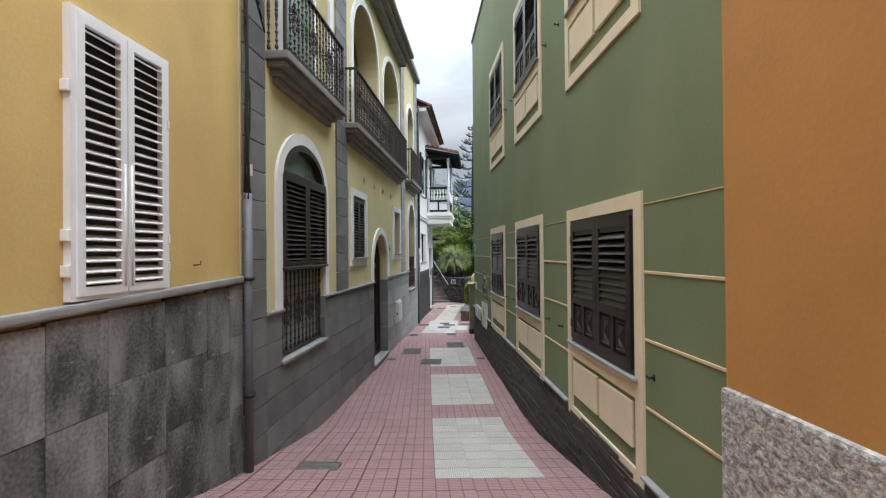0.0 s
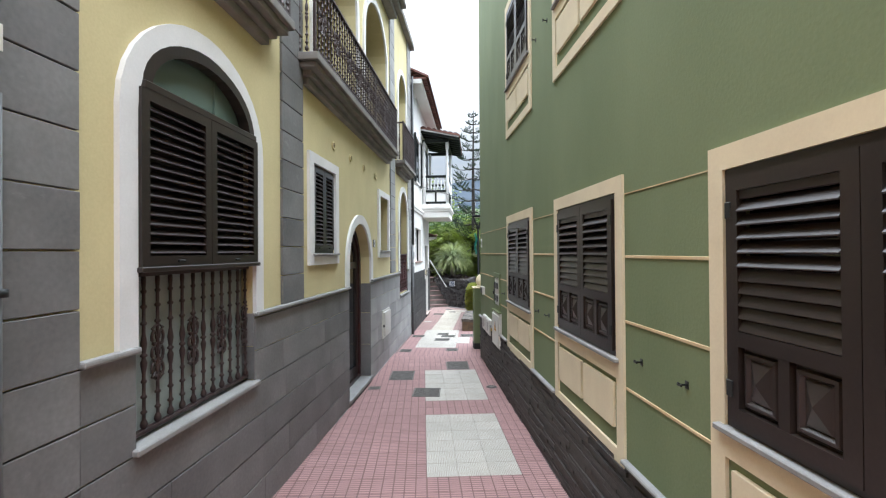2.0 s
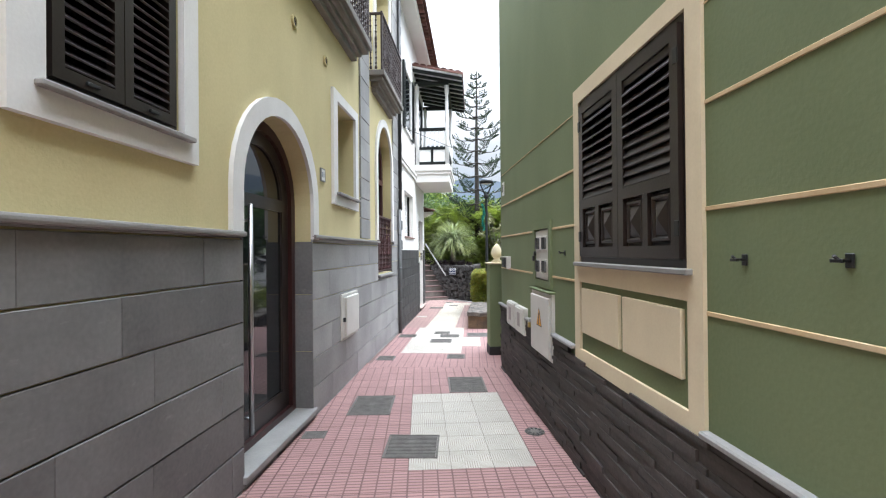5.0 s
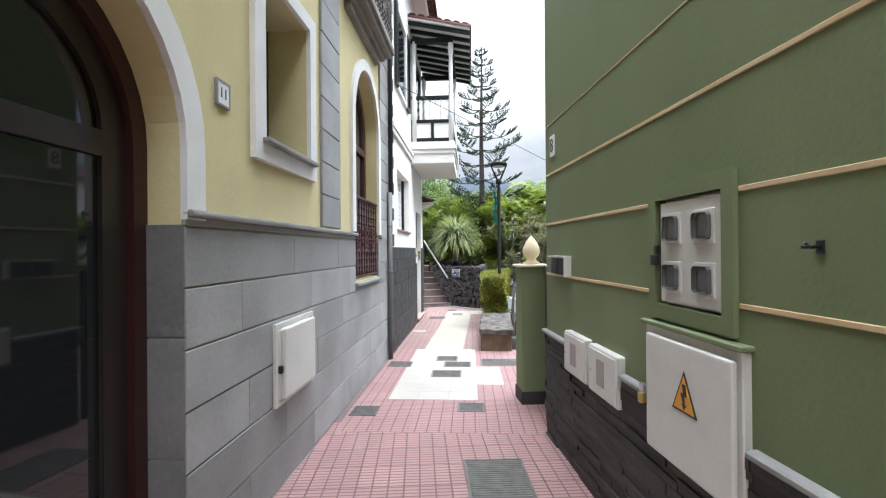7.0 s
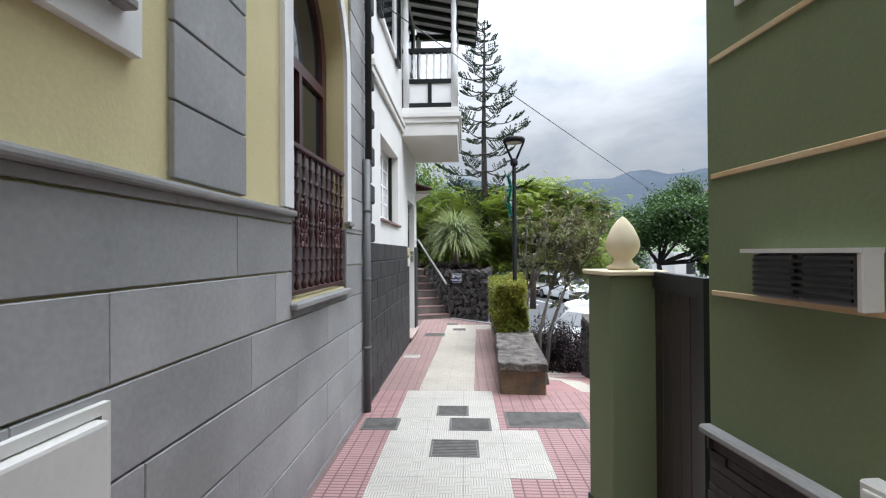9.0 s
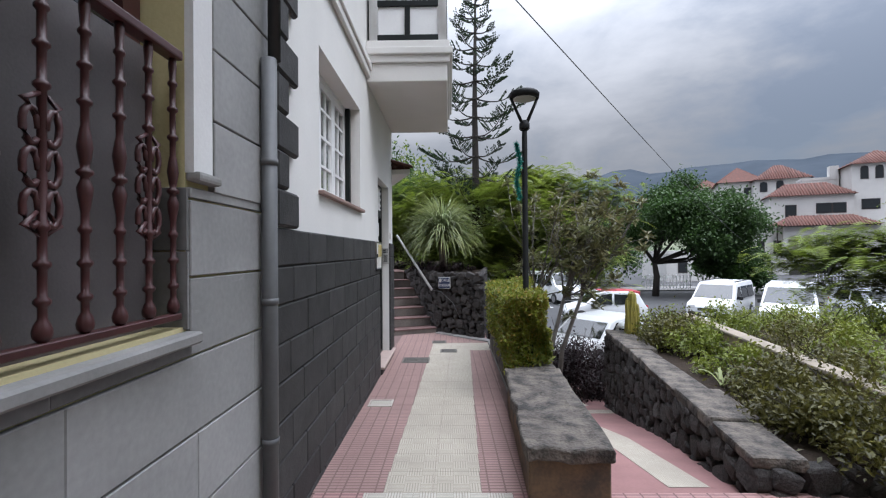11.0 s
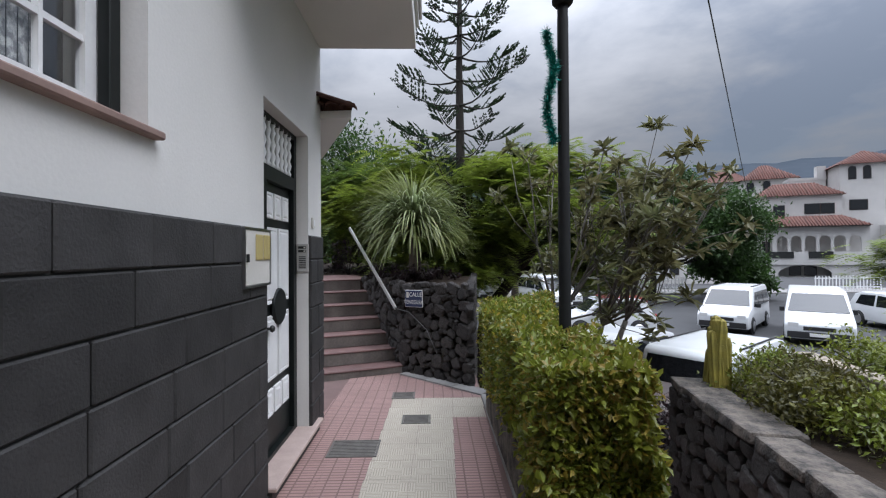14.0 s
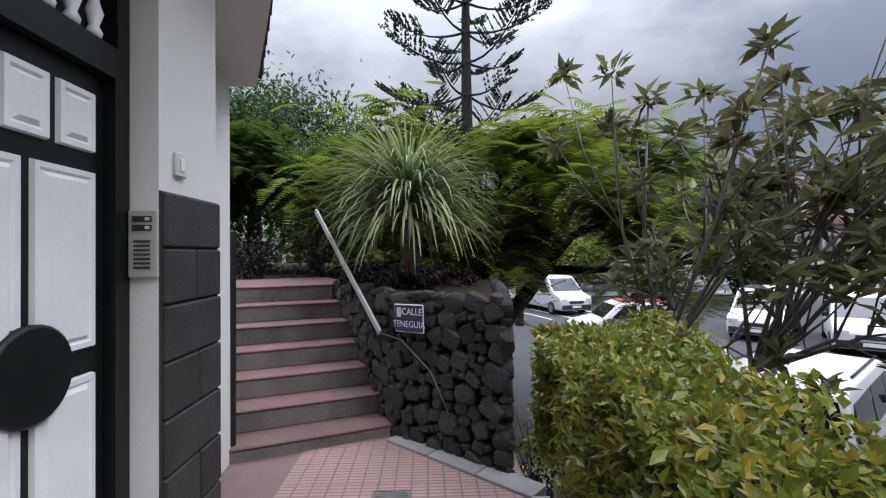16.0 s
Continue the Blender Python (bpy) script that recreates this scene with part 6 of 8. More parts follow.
# young strap-leaved plant in the terrace bed
blades = thing("plant", "small strap-leaved plant at the edge of the terrace bed", "plant", pose(1.62, 16.6, 0.09))
rng = np.random.default_rng(141)
vs, fs = [], []
for i in range(9):
    a, reach, rise = rng.uniform(0, 2 * math.pi), rng.uniform(0.22, 0.42), rng.uniform(0.10, 0.22)
    side_ = np.array([-math.sin(a), math.cos(a), 0.0])
    for q in range(8):
        f = q / 7
        c = np.array([math.cos(a) * reach * f, math.sin(a) * reach * f, rise * 4 * f * (1 - f * 0.85) * 0.7])
        w = 0.016 * (1 - f ** 2) + 0.001
        vs += [tuple(c - side_ * w + [0, 0, w * 0.4]), tuple(c), tuple(c + side_ * w + [0, 0, w * 0.4])]
        if q:
            n0 = len(vs) - 6
            fs += [(n0, n0 + 1, n0 + 4, n0 + 3), (n0 + 1, n0 + 2, n0 + 5, n0 + 4)]
from_arrays("leaves", vs, fs, STRAP, blades)

cactus = thing("cactus", "cluster of yellow green columnar cactus on the terrace wall", "cactus", pose(1.78, 19.2, 0.1))
CACT = mat("cactus_skin", (0.33, 0.27, 0.045), (0.19, 0.17, 0.04), 0.7, 8, 60, 0.3)
rng = random.Random(81)
for i in range(11):
    h, r = rng.uniform(0.35, 0.78), rng.uniform(0.035, 0.05)
    bm = bmesh.new()
    n = 14
    prev = None
    for z in (0, h * 0.5, h * 0.85, h * 0.97, h):
        f = 1.0 if z < h * 0.9 else (0.75 if z < h else 0.2)
        row = [bm.verts.new((r * f * (1 + (0.16 if q % 2 else -0.1)) * math.cos(2 * math.pi * q / n), r * f * (1 + (0.16 if q % 2 else -0.1)) * math.sin(2 * math.pi * q / n), z)) for q in range(n)]
        if prev:
            for q in range(n):
                bm.faces.new((prev[q], prev[(q + 1) % n], row[(q + 1) % n], row[q]))
        prev = row
    bm.faces.new(prev)
    a = rng.uniform(0, 6.28)
    part("column", bm, CACT, cactus, m=pose(0.13 * math.cos(a) * rng.random(), 0.13 * math.sin(a) * rng.random(), 0, rng.uniform(-5, 5), rng.uniform(-5, 5), 0))

# strap-leaved plant on the lava planter
pony = thing("strap_leaved_plant", "tall ponytail plant with long arching grey green leaves", "plant", pose(-1.2, 21.65, 1.0))
part("trunk", tube([(0, 0, -0.05), (0.02, 0, 0.15), (0.0, 0.02, 0.45), (0, 0, 0.72)], [0.15, 0.10, 0.075, 0.07], 12), BARK, pony)
rng = np.random.default_rng(82)
vs, fs = [], []
for i in range(950):
    a, el = rng.uniform(0, 2 * math.pi), math.radians(rng.uniform(0, 88) if i % 3 else rng.uniform(35, 90))
    L, w = rng.uniform(0.75, 1.15), rng.uniform(0.012, 0.020)
    p = np.array([0.04 * math.cos(a), 0.04 * math.sin(a), 0.70 + rng.uniform(-0.08, 0.12)])
    side = np.array([-math.sin(a), math.cos(a), 0])
    e = el
    base = len(vs)
    steps = 7
    bend = rng.uniform(0.12, 0.36)
    for s in range(steps + 1):
        ww = w * (1 - (s / steps) ** 2 * 0.9)
        vs += [p + side * ww, p - side * ww]
        p = p + np.array([math.cos(a) * math.cos(e), math.sin(a) * math.cos(e), math.sin(e)]) * L / steps
        e = max(e - bend * (0.5 + 1.2 * s / steps), -1.15)
    for s in range(steps):
        q = base + 2 * s
        fs.append((q, q + 1, q + 3, q + 2))
from_arrays("leaves", vs, fs, STRAP, pony)


# trees
def branches(bm, base, tips, r0, rng, split=3, wild=0.2):
    """A trunk's limbs: each bends from base to its tip and forks into twigs; gives the twig ends."""
    ends = []
    for t in tips:
        base_, t = np.array(base, float), np.array(t, float)
        mid = (base_ + t) / 2 + rng.normal(size=3) * 0.08 * np.linalg.norm(t - base_)
        add_tube(bm, [base_, mid, t], [r0, r0 * 0.65, r0 * 0.35], 7)
        for _ in range(split):
            e = t + (t - mid) * rng.uniform(0.1, 0.5) + rng.normal(size=3) * wild * np.linalg.norm(t - base_)
            add_tube(bm, [mid if rng.random() < 0.4 else t, (t + e) / 2 + rng.normal(size=3) * 0.04, e], [r0 * 0.32, r0 * 0.2, r0 * 0.08], 5)
            ends.append(e)
    return ends


def broad_tree(label, base, trunk, tips, r0, material, bark, n, size, clump, seed, wide=0.4, split=3, flat=0.6, up_=0.2, name="tree"):
    t = thing(name, label, "tree", pose(*base))
    rng = np.random.default_rng(seed)
    bm = bmesh.new()
    add_tube(bm, trunk, np.linspace(r0 * 1.5, r0, len(trunk)), 9)
    ends = branches(bm, trunk[-1], tips, r0 * 0.8, rng, split)
    part("trunk", bm, bark, t)
    ends = np.array(ends)
    c = ends[rng.integers(len(ends), size=n)]
    off = rng.normal(size=(n, 3)) * clump
    off[:, 2] *= flat
    crown = leaves("crown", c + off, size, material, t, seed + 1, wide, up_)
    return t


rng = np.random.default_rng(90)
# loquat by the ramp: few big leathery leaves in rosettes at the ends of bare limbs
lq = thing("tree", "loquat tree with large leathery leaves beside the ramp", "tree", pose(0.6, 19.95, -1.3))
bm = bmesh.new()
rng = np.random.default_rng(91)
ends = []
for sx, sy in ((-0.14, 0.05), (0.04, -0.05), (0.2, 0.1)):
    top = np.array([sx * 2.4 + 0.15, sy * 2.0 - 0.2, 1.95])
    add_tube(bm, [(sx, sy, -0.2), (sx * 1.6, sy * 1.4, 1.0), top], [0.05, 0.042, 0.03], 8)
    for _ in range(10):
        tip = top + np.array([rng.uniform(-0.25, 0.8), rng.uniform(-0.7, 0.3), rng.uniform(0.35, 2.0)])
        mid = (top + tip) / 2 + rng.normal(size=3) * 0.08
        add_tube(bm, [top, mid, tip], [0.015, 0.010, 0.006], 6)
        ends.append(tip)
        for _ in range(3):
            e = mid + (tip - top) * rng.uniform(0.15, 0.5) + rng.normal(size=3) * 0.2
            add_tube(bm, [mid, (mid + e) / 2 + rng.normal(size=3) * 0.03, e], [0.007, 0.005, 0.003], 5)
            ends.append(e)
part("trunk", bm, mat("pale_grey_bark", (0.17, 0.155, 0.14), (0.09, 0.08, 0.07), 0.85, 8, 40, 0.5), lq)
c, d = [], []
for e in ends:
    for q in range(20):
        a = q * 2.4 + rng.random()
        c.append(e + rng.normal(size=3) * 0.025)
        d.append((math.cos(a), math.sin(a), rng.uniform(-0.6, 0.6) if q < 15 else 1.0))
leaves("crown", c, 0.15, LOQUAT, lq, 92, 0.34, 0.05, 0.35, d)


def feather_tree(label, base, trunk, tips, r0, fronds, seed, bark=DARKBARK, material=FEATHER, size=0.36, leaflet=0.055, split=4, spread=0.3):
    """A tree whose leaves are fronds of small paired leaflets lying in layers."""
    t = thing("tree", label, "tree", pose(*base))
    rng = np.random.default_rng(seed)
    bm = bmesh.new()
    add_tube(bm, trunk, np.linspace(r0 * 1.5, r0, len(trunk)), 9)
    ends = np.array(branches(bm, trunk[-1], tips, r0 * 0.8, rng, split, 0.13))
    part("trunk", bm, bark, t)
    n = fronds
    e = ends[rng.integers(len(ends), size=n)] + rng.normal(size=(n, 3)) * np.array([spread, spread, spread * 0.45])
    a = rng.uniform(0, 2 * np.pi, n)
    d = np.stack([np.cos(a), np.sin(a), rng.uniform(-0.35, 0.15, n)], 1)
    side = np.stack([-np.sin(a), np.cos(a), np.zeros(n)], 1)
    V, F = [], []
    pairs = 9
    for s in range(pairs):
        f = (s + 0.5) / pairs
        L = leaflet * (1.3 - 0.8 * f)
        root = e + d * (size * f) - np.array([0, 0, 1.0]) * (size * 0.35 * f * f)
        for sg in (-1, 1):
            tip = root + side * (sg * L * 2.2) + d * L * 0.5 + np.array([0, 0, -0.25]) * L
            w = d * (size / pairs * 0.5)
            k = len(V) * n
            V += [root - w, root + w, tip]
    V = np.array(V)                       # (rows, n, 3)
    rows_ = V.shape[0]
    verts = V.transpose(1, 0, 2).reshape(-1, 3)
    idx = np.arange(n)[:, None] * rows_
    F = np.concatenate([idx + np.array([[3 * q, 3 * q + 1, 3 * q + 2]]) for q in range(rows_ // 3)], 0)
    from_arrays("crown", verts.tolist(), F.tolist(), material, t)
    return t


feather_tree("feathery flame tree with a leaning dark trunk", (-0.05, 24.5, -1.6), [(0, 0, -0.2), (0.05, 0, 1.1), (0.2, 0, 1.65), (0.74, 0, 2.35), (1.0, 0.1, 2.65)],
             [(-1.9, 0.5, 3.6), (-1.2, -0.8, 3.7), (-0.4, 1.0, 4.3), (0.6, -0.9, 4.2), (1.7, 0.5, 4.5), (0.0, 2.0, 4.5), (1.6, 1.8, 4.4), (-2.4, 1.4, 3.5), (0.4, -0.8, 3.3), (1.8, -0.6, 3.4), (-0.9, -0.6, 3.1), (2.3, -0.8, 2.7), (-0.2, -1.0, 2.8), (2.6, 0.4, 4.4)], 0.11, 9500, 93, split=6, spread=0.36)
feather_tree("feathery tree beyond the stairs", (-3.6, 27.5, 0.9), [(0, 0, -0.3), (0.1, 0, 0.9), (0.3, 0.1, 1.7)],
             [(-1.8, 0, 2.2), (1.8, -0.6, 2.2), (0.4, 1.2, 2.5), (-0.8, -1.4, 2.3), (2.4, 0.9, 2.3), (-2.6, 1.0, 2.3), (1.0, -1.6, 1.8), (-1.5, -1.8, 1.8)], 0.11, 11000, 94, split=7, spread=0.42, material=SHADEDFEATHER)
feather_tree("feathery tree reaching over the terrace garden", (9.1, 20.4, 0.0), [(0, 0, -0.3), (-0.2, 0, 0.6), (-0.5, 0, 1.1)],
             [(-2.4, -0.3, 1.5), (-1.6, -1.0, 2.0), (-0.4, 0.4, 2.3), (0.8, -0.6, 2.2), (-2.6, 0.6, 1.2), (-2.3, -0.9, 1.0), (-1.2, -1.6, 1.5), (0.4, -1.6, 1.6)], 0.09, 3400, 95, split=6, spread=0.26)
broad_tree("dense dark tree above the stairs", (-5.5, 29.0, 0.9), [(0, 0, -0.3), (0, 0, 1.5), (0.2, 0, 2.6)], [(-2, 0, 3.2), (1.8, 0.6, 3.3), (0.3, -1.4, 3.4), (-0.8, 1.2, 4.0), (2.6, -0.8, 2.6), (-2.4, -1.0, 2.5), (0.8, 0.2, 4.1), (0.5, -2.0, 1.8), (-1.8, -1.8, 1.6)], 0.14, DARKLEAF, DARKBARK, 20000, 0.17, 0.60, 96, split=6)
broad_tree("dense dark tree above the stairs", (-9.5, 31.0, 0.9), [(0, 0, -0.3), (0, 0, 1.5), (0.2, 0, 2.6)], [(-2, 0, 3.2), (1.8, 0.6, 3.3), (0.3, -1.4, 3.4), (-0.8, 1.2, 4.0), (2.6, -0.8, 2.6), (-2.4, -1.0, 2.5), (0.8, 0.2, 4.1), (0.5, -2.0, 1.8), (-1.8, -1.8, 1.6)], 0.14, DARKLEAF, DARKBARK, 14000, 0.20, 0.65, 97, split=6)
broad_tree("round dark green street tree", (13.9, 45.0, STREET), [(0, 0, -0.1), (0.1, 0, 1.4), (0, 0.1, 2.4)], [(-1.6, 0, 4.6), (4.2, 0.5, 4.4), (1.2, -2.4, 4.8), (1.8, 2.2, 4.9), (0.0, -1.4, 5.8), (2.8, 1.0, 5.8), (-0.8, 1.6, 5.2), (3.6, -1.8, 4.6), (1.6, 0, 6.1), (4.4, 0, 3.6), (2.6, -1.6, 3.7)], 0.17, DARKLEAF, DARKBARK, 62000, 0.25, 0.52, 98, wide=0.55, split=8, flat=0.75)
for i, (x, y, h, m_) in enumerate(((4.0, 52, 6.0, DARKLEAF), (8.5, 54, 6.4, FEATHER), (0.0, 50, 6.5, DARKLEAF), (-5, 46, 7.0, FEATHER), (12.0, 56, 5.6, DARKLEAF), (-11, 44, 7.0, DARKLEAF), (6.2, 47, 4.8, FEATHER), (20.0, 46.5, 2.7, DARKLEAF))):
    s = h / 6.5
    broad_tree("broad green tree behind the car park", (x, y, STREET), [(0, 0, -0.1), (0, 0, 1.6 * s), (0.1, 0, 2.4 * s)], [(-2.6 * s, 0, 4.6 * s), (2.6 * s, 0.5, 4.7 * s), (0, -2.2 * s, 5.0 * s), (0.3, 2.0, 5.6 * s), (-1.4, -1.2, 6.2 * s), (1.5, 0.8, 6.4 * s), (2.8 * s, -1.2, 3.4 * s), (-2.6 * s, -1.4, 3.2 * s), (0, -2.4 * s, 2.6 * s)], 0.14 * s, m_, DARKBARK, 11000, 0.36, 0.80 * s, 110 + i, wide=0.55, split=6, flat=0.8)

# Norfolk pine: whorls of level branches on a straight trunk
pine = thing("norfolk_pine", "tall Norfolk pine with level tiers of sparse branches", "tree", pose(-0.28, 25.3, -1.7) @ Matrix.Diagonal((0.88, 0.88, 0.91, 1)))
rng = np.random.default_rng(99)
part("trunk", tube([(0, 0, -0.2), (0.03, 0, 4), (0, 0.05, 8), (0.05, 0, 12.2)], [0.20, 0.15, 0.09, 0.02], 10), DARKBARK, pine)
bm = bmesh.new()
vs, fs = [], []
z = 4.4
tier = 0
while z < 12.1:
    f = (z - 4.4) / 7.8
    R = 2.45 * (1 - f) ** 0.9 + 0.14
    nb = 5
    for q in range(nb):
        a = 2 * math.pi * q / nb + tier * 0.63 + rng.normal() * 0.15
        R_ = R * rng.uniform(0.55, 1.15)
        pts_ = []
        for s in range(7):
            u = s / 6
            pts_.append(np.array([math.cos(a) * R_ * u, math.sin(a) * R_ * u, z - 0.12 * R_ * math.sin(u * 2.6) + 0.24 * R_ * u * u]))
        add_tube(bm, pts_, np.linspace(0.03, 0.008, 7), 5)
        dirn = np.array([math.cos(a), math.sin(a), 0.0])
        sd = np.array([-math.sin(a), math.cos(a), 0.0])
        for s in range(int(15 * R_ / 1.5) + 4):
            u = 0.42 + 0.58 * rng.random() ** 0.7
            k_ = min(int(u * 6), 5)
            p = pts_[k_] + (pts_[k_ + 1] - pts_[k_]) * (u * 6 - k_)
            for sg in (-1, 1):
                tl = R_ * 0.20 * (1.15 - u) + 0.13
                e = p + sd * sg * tl + dirn * tl * 0.5 + np.array([0, 0, rng.uniform(0.3, 0.8) * tl])
                for h in range(5):
                    c_ = p + (e - p) * (h + 0.5) / 5
                    w = np.array([0, 0, 0.035]) if h % 2 else dirn * 0.035
                    kk = len(vs)
                    vs += [c_ - w, c_ + w, c_ + (e - p) * 0.30]
                    fs.append((kk, kk + 1, kk + 2))
    z += 0.74 - 0.34 * f
    tier += 1
part("limb_whorl", bm, DARKBARK, pine)
from_arrays("needles", vs, fs, NEEDLE, pine)

palm = thing("palm_tree", "feather palm rising behind the street lamp", "palm tree", pose(3.1, 37.0, STREET))
part("trunk", tube([(0, 0, -0.1), (0.05, 0, 3), (0.1, 0, 7.2)], [0.2, 0.16, 0.13], 9), BARK, palm)
vs, fs = [], []
for i in range(30):
    a, e = rng.uniform(0, 6.28), rng.uniform(-0.2, 1.2)
    p = np.array([0.1, 0, 7.2])
    for s in range(14):
        d_ = np.array([math.cos(a) * math.cos(e), math.sin(a) * math.cos(e), math.sin(e)])
        sd = np.array([-math.sin(a), math.cos(a), 0])
        for sg in (-1, 1):
            k_ = len(vs)
            vs += [p - d_ * 0.05, p + d_ * 0.05, p + sd * sg * 0.35 * math.sin(0.3 + 2.6 * s / 14) + d_ * 0.12 - np.array([0, 0, 0.15])]
            fs.append((k_, k_ + 1, k_ + 2))
        p = p + d_ * 0.13
        e -= 0.13
from_arrays("fronds", vs, fs, FEATHER, palm)

# ground of the upper garden beyond the stairs
garden = thing("upper_garden", "raised garden ground beyond the stairs", "ground", pose(0, 0, 0), kind="structure")
bm = bmesh.new()
poly = [(-2.05, 22.2), (-0.3, 22.7), (-1.2, 34), (-30, 40), (-30, 23.2), (-4.6, 23.2), (-3.6, 22.6)]
lo = [bm.verts.new((x, y, -2.0)) for x, y in poly]
hi = [bm.verts.new((x, y, 0.98)) for x, y in poly]
bm.faces.new(hi)
for k in range(len(poly)):
    bm.faces.new((lo[k], lo[(k + 1) % len(poly)], hi[(k + 1) % len(poly)], hi[k]))
bmesh.ops.recalc_face_normals(bm, faces=bm.faces)
part("ground", bm, SOIL, garden)
# ---------------------------------------------------------------- cars
CARWHITE = mat("white_car_paint", (0.62, 0.63, 0.64), (0.56, 0.57, 0.58), 0.25, 2, 60, 0.0)
CARCREAM = mat("cream_car_paint", (0.62, 0.58, 0.48), None, 0.3, 2, 60, 0.0)
TYRE = mat("black_rubber", (0.018, 0.018, 0.018), None, 0.85)
RIM = mat("silver_wheel", (0.45, 0.45, 0.46), None, 0.35, metal=0.8)
LIGHT = glassy("clear_headlight", (0.6, 0.6, 0.6), 0.1)
REDLIGHT = glassy("red_tail_light", (0.35, 0.02, 0.02), 0.15)
TRIM = mat("black_plastic_trim", (0.02, 0.02, 0.021), None, 0.6)


def car(label, m, L, W, H, profile, glass, paint=CARWHITE, roof_rack=False, top=None, hood=None):
    """A car facing +x. profile: the side's outline (x, z) as fractions of length and height; glass: the side windows' outline; seats on its wheels."""
    c = thing("car", label, "car", m, "parked cars")
    half = W / 2

    def inset(z):
        return 1.0 if z < 0.55 else 1.0 - 0.30 * (z - 0.55)
    bm = bmesh.new()
    a = [bm.verts.new(((x - 0.5) * L, half * inset(z), z * H)) for x, z in profile]
    b = [bm.verts.new(((x - 0.5) * L, -half * inset(z), z * H)) for x, z in profile]
    bm.faces.new(a), bm.faces.new(b[::-1])
    n = len(profile)
    for k in range(n):
        bm.faces.new((a[k], b[k], b[(k + 1) % n], a[(k + 1) % n]))
    bmesh.ops.recalc_face_normals(bm, faces=bm.faces)
    bmesh.ops.bevel(bm, geom=bm.edges[:], offset=0.05, segments=2, profile=0.6, affect="EDGES")
    for f in bm.faces:
        f.smooth = True
    part("body", bm, paint, c)
    for s in (1, -1):
        for poly in glass:
            bm = bmesh.new()
            vs_ = [bm.verts.new(((x - 0.5) * L, s * (half * inset(z) + 0.012), z * H)) for x, z in poly]
            us_ = [bm.verts.new(((x - 0.5) * L, s * (half * inset(z) - 0.03), z * H)) for x, z in poly]
            bm.faces.new(vs_), bm.faces.new(us_[::-1])
            for k in range(len(poly)):
                bm.faces.new((vs_[k], vs_[(k + 1) % len(poly)], us_[(k + 1) % len(poly)], us_[k]))
            bmesh.ops.recalc_face_normals(bm, faces=bm.faces)
            part("side_window", bm, GLASS, c, "dark side window")
    # windscreen and rear window lie on the profile's sloped edges
    for (i, j), nm in ((top[0], "windscreen"), (top[1], "rear_window")):
        p, q = profile[i], profile[j]
        P, Q = Vector(((p[0] - 0.5) * L, 0, p[1] * H)), Vector(((q[0] - 0.5) * L, 0, q[1] * H))
        d = Q - P
        nrm = Vector((d.z, 0, -d.x)).normalized()
        if nrm.x * (1 if nm == "windscreen" else -1) < 0:
            nrm = -nrm
        a_, b_ = P + d * 0.08, P + d * 0.90
        wa_, wb_ = half * inset(p[1]) - 0.09, half * inset(q[1]) - 0.10
        bm = bmesh.new()
        ring = [a_ + Vector((0, wa_, 0)), a_ - Vector((0, wa_, 0)), b_ - Vector((0, wb_, 0)), b_ + Vector((0, wb_, 0))]
        o_ = [bm.verts.new(v + nrm * 0.014) for v in ring]
        i_ = [bm.verts.new(v - nrm * 0.03) for v in ring]
        bm.faces.new(o_), bm.faces.new(i_[::-1])
        for k in range(4):
            bm.faces.new((o_[k], o_[(k + 1) % 4], i_[(k + 1) % 4], i_[k]))
        bmesh.ops.recalc_face_normals(bm, faces=bm.faces)
        part(nm, bm, GLASS, c, "dark glass")
    r = 0.31
    for x in (-0.5 * L + 0.19 * L, 0.5 * L - 0.19 * L):
        for s in (1, -1):
            part("wheel_arch", lathe([(r * 1.16, 0), (r * 1.16, 0.05)], 20, pose(x, s * half - (0.035 if s > 0 else 0.015), r, -90 if s > 0 else 90, 0, 0) if False else pose(x, s * (half - 0.02) - 0.025, r, -90, 0, 0)), TRIM, c)
            w = part("wheel", lathe([(r * 0.7, 0.0), (r * 0.96, 0.0), (r, 0.03), (r, 0.15), (r * 0.96, 0.19), (r * 0.7, 0.19)], 22, pose(x, s * (half - 0.06) - 0.095, r, -90, 0, 0)), TYRE, c)
            part("rim", lathe([(r * 0.66, 0), (r * 0.66, 0.20), (r * 0.3, 0.205), (0.04, 0.212)], 16, pose(x, s * (half - 0.06) - 0.10, r, -90, 0, 0)), RIM, w, "silver rim")
    xf, xb = 0.5 * L, -0.5 * L
    if hood:
        part("soft_top", bx(-0.36 * L, 0.04 * L, -half * 0.74, half * 0.74, H - 0.02, H + 0.025, 0.02, 2), hood, c, "red folding roof")
        part("soft_top_fold", bx(-0.43 * L, -0.33 * L, -half * 0.72, half * 0.72, 0.70 * H, H + 0.01, 0.05, 2), hood, c, "red folding roof")
    part("bumper", bx(xf - 0.12, xf + 0.03, -half * 0.92, half * 0.92, 0.16 * H, 0.28 * H, 0.03, 2), TRIM, c, "black bumper")
    part("bumper", bx(xb - 0.03, xb + 0.12, -half * 0.92, half * 0.92, 0.16 * H, 0.28 * H, 0.03, 2), paint, c)
    part("grille", bx(xf - 0.04, xf + 0.02, -half * 0.45, half * 0.45, 0.31 * H, 0.38 * H, 0.01), TRIM, c, "black grille")
    part("number_plate", bx(xf + 0.025, xf + 0.04, -0.26, 0.26, 0.20 * H, 0.26 * H, 0.004), PLAQUE, c, "white number plate")
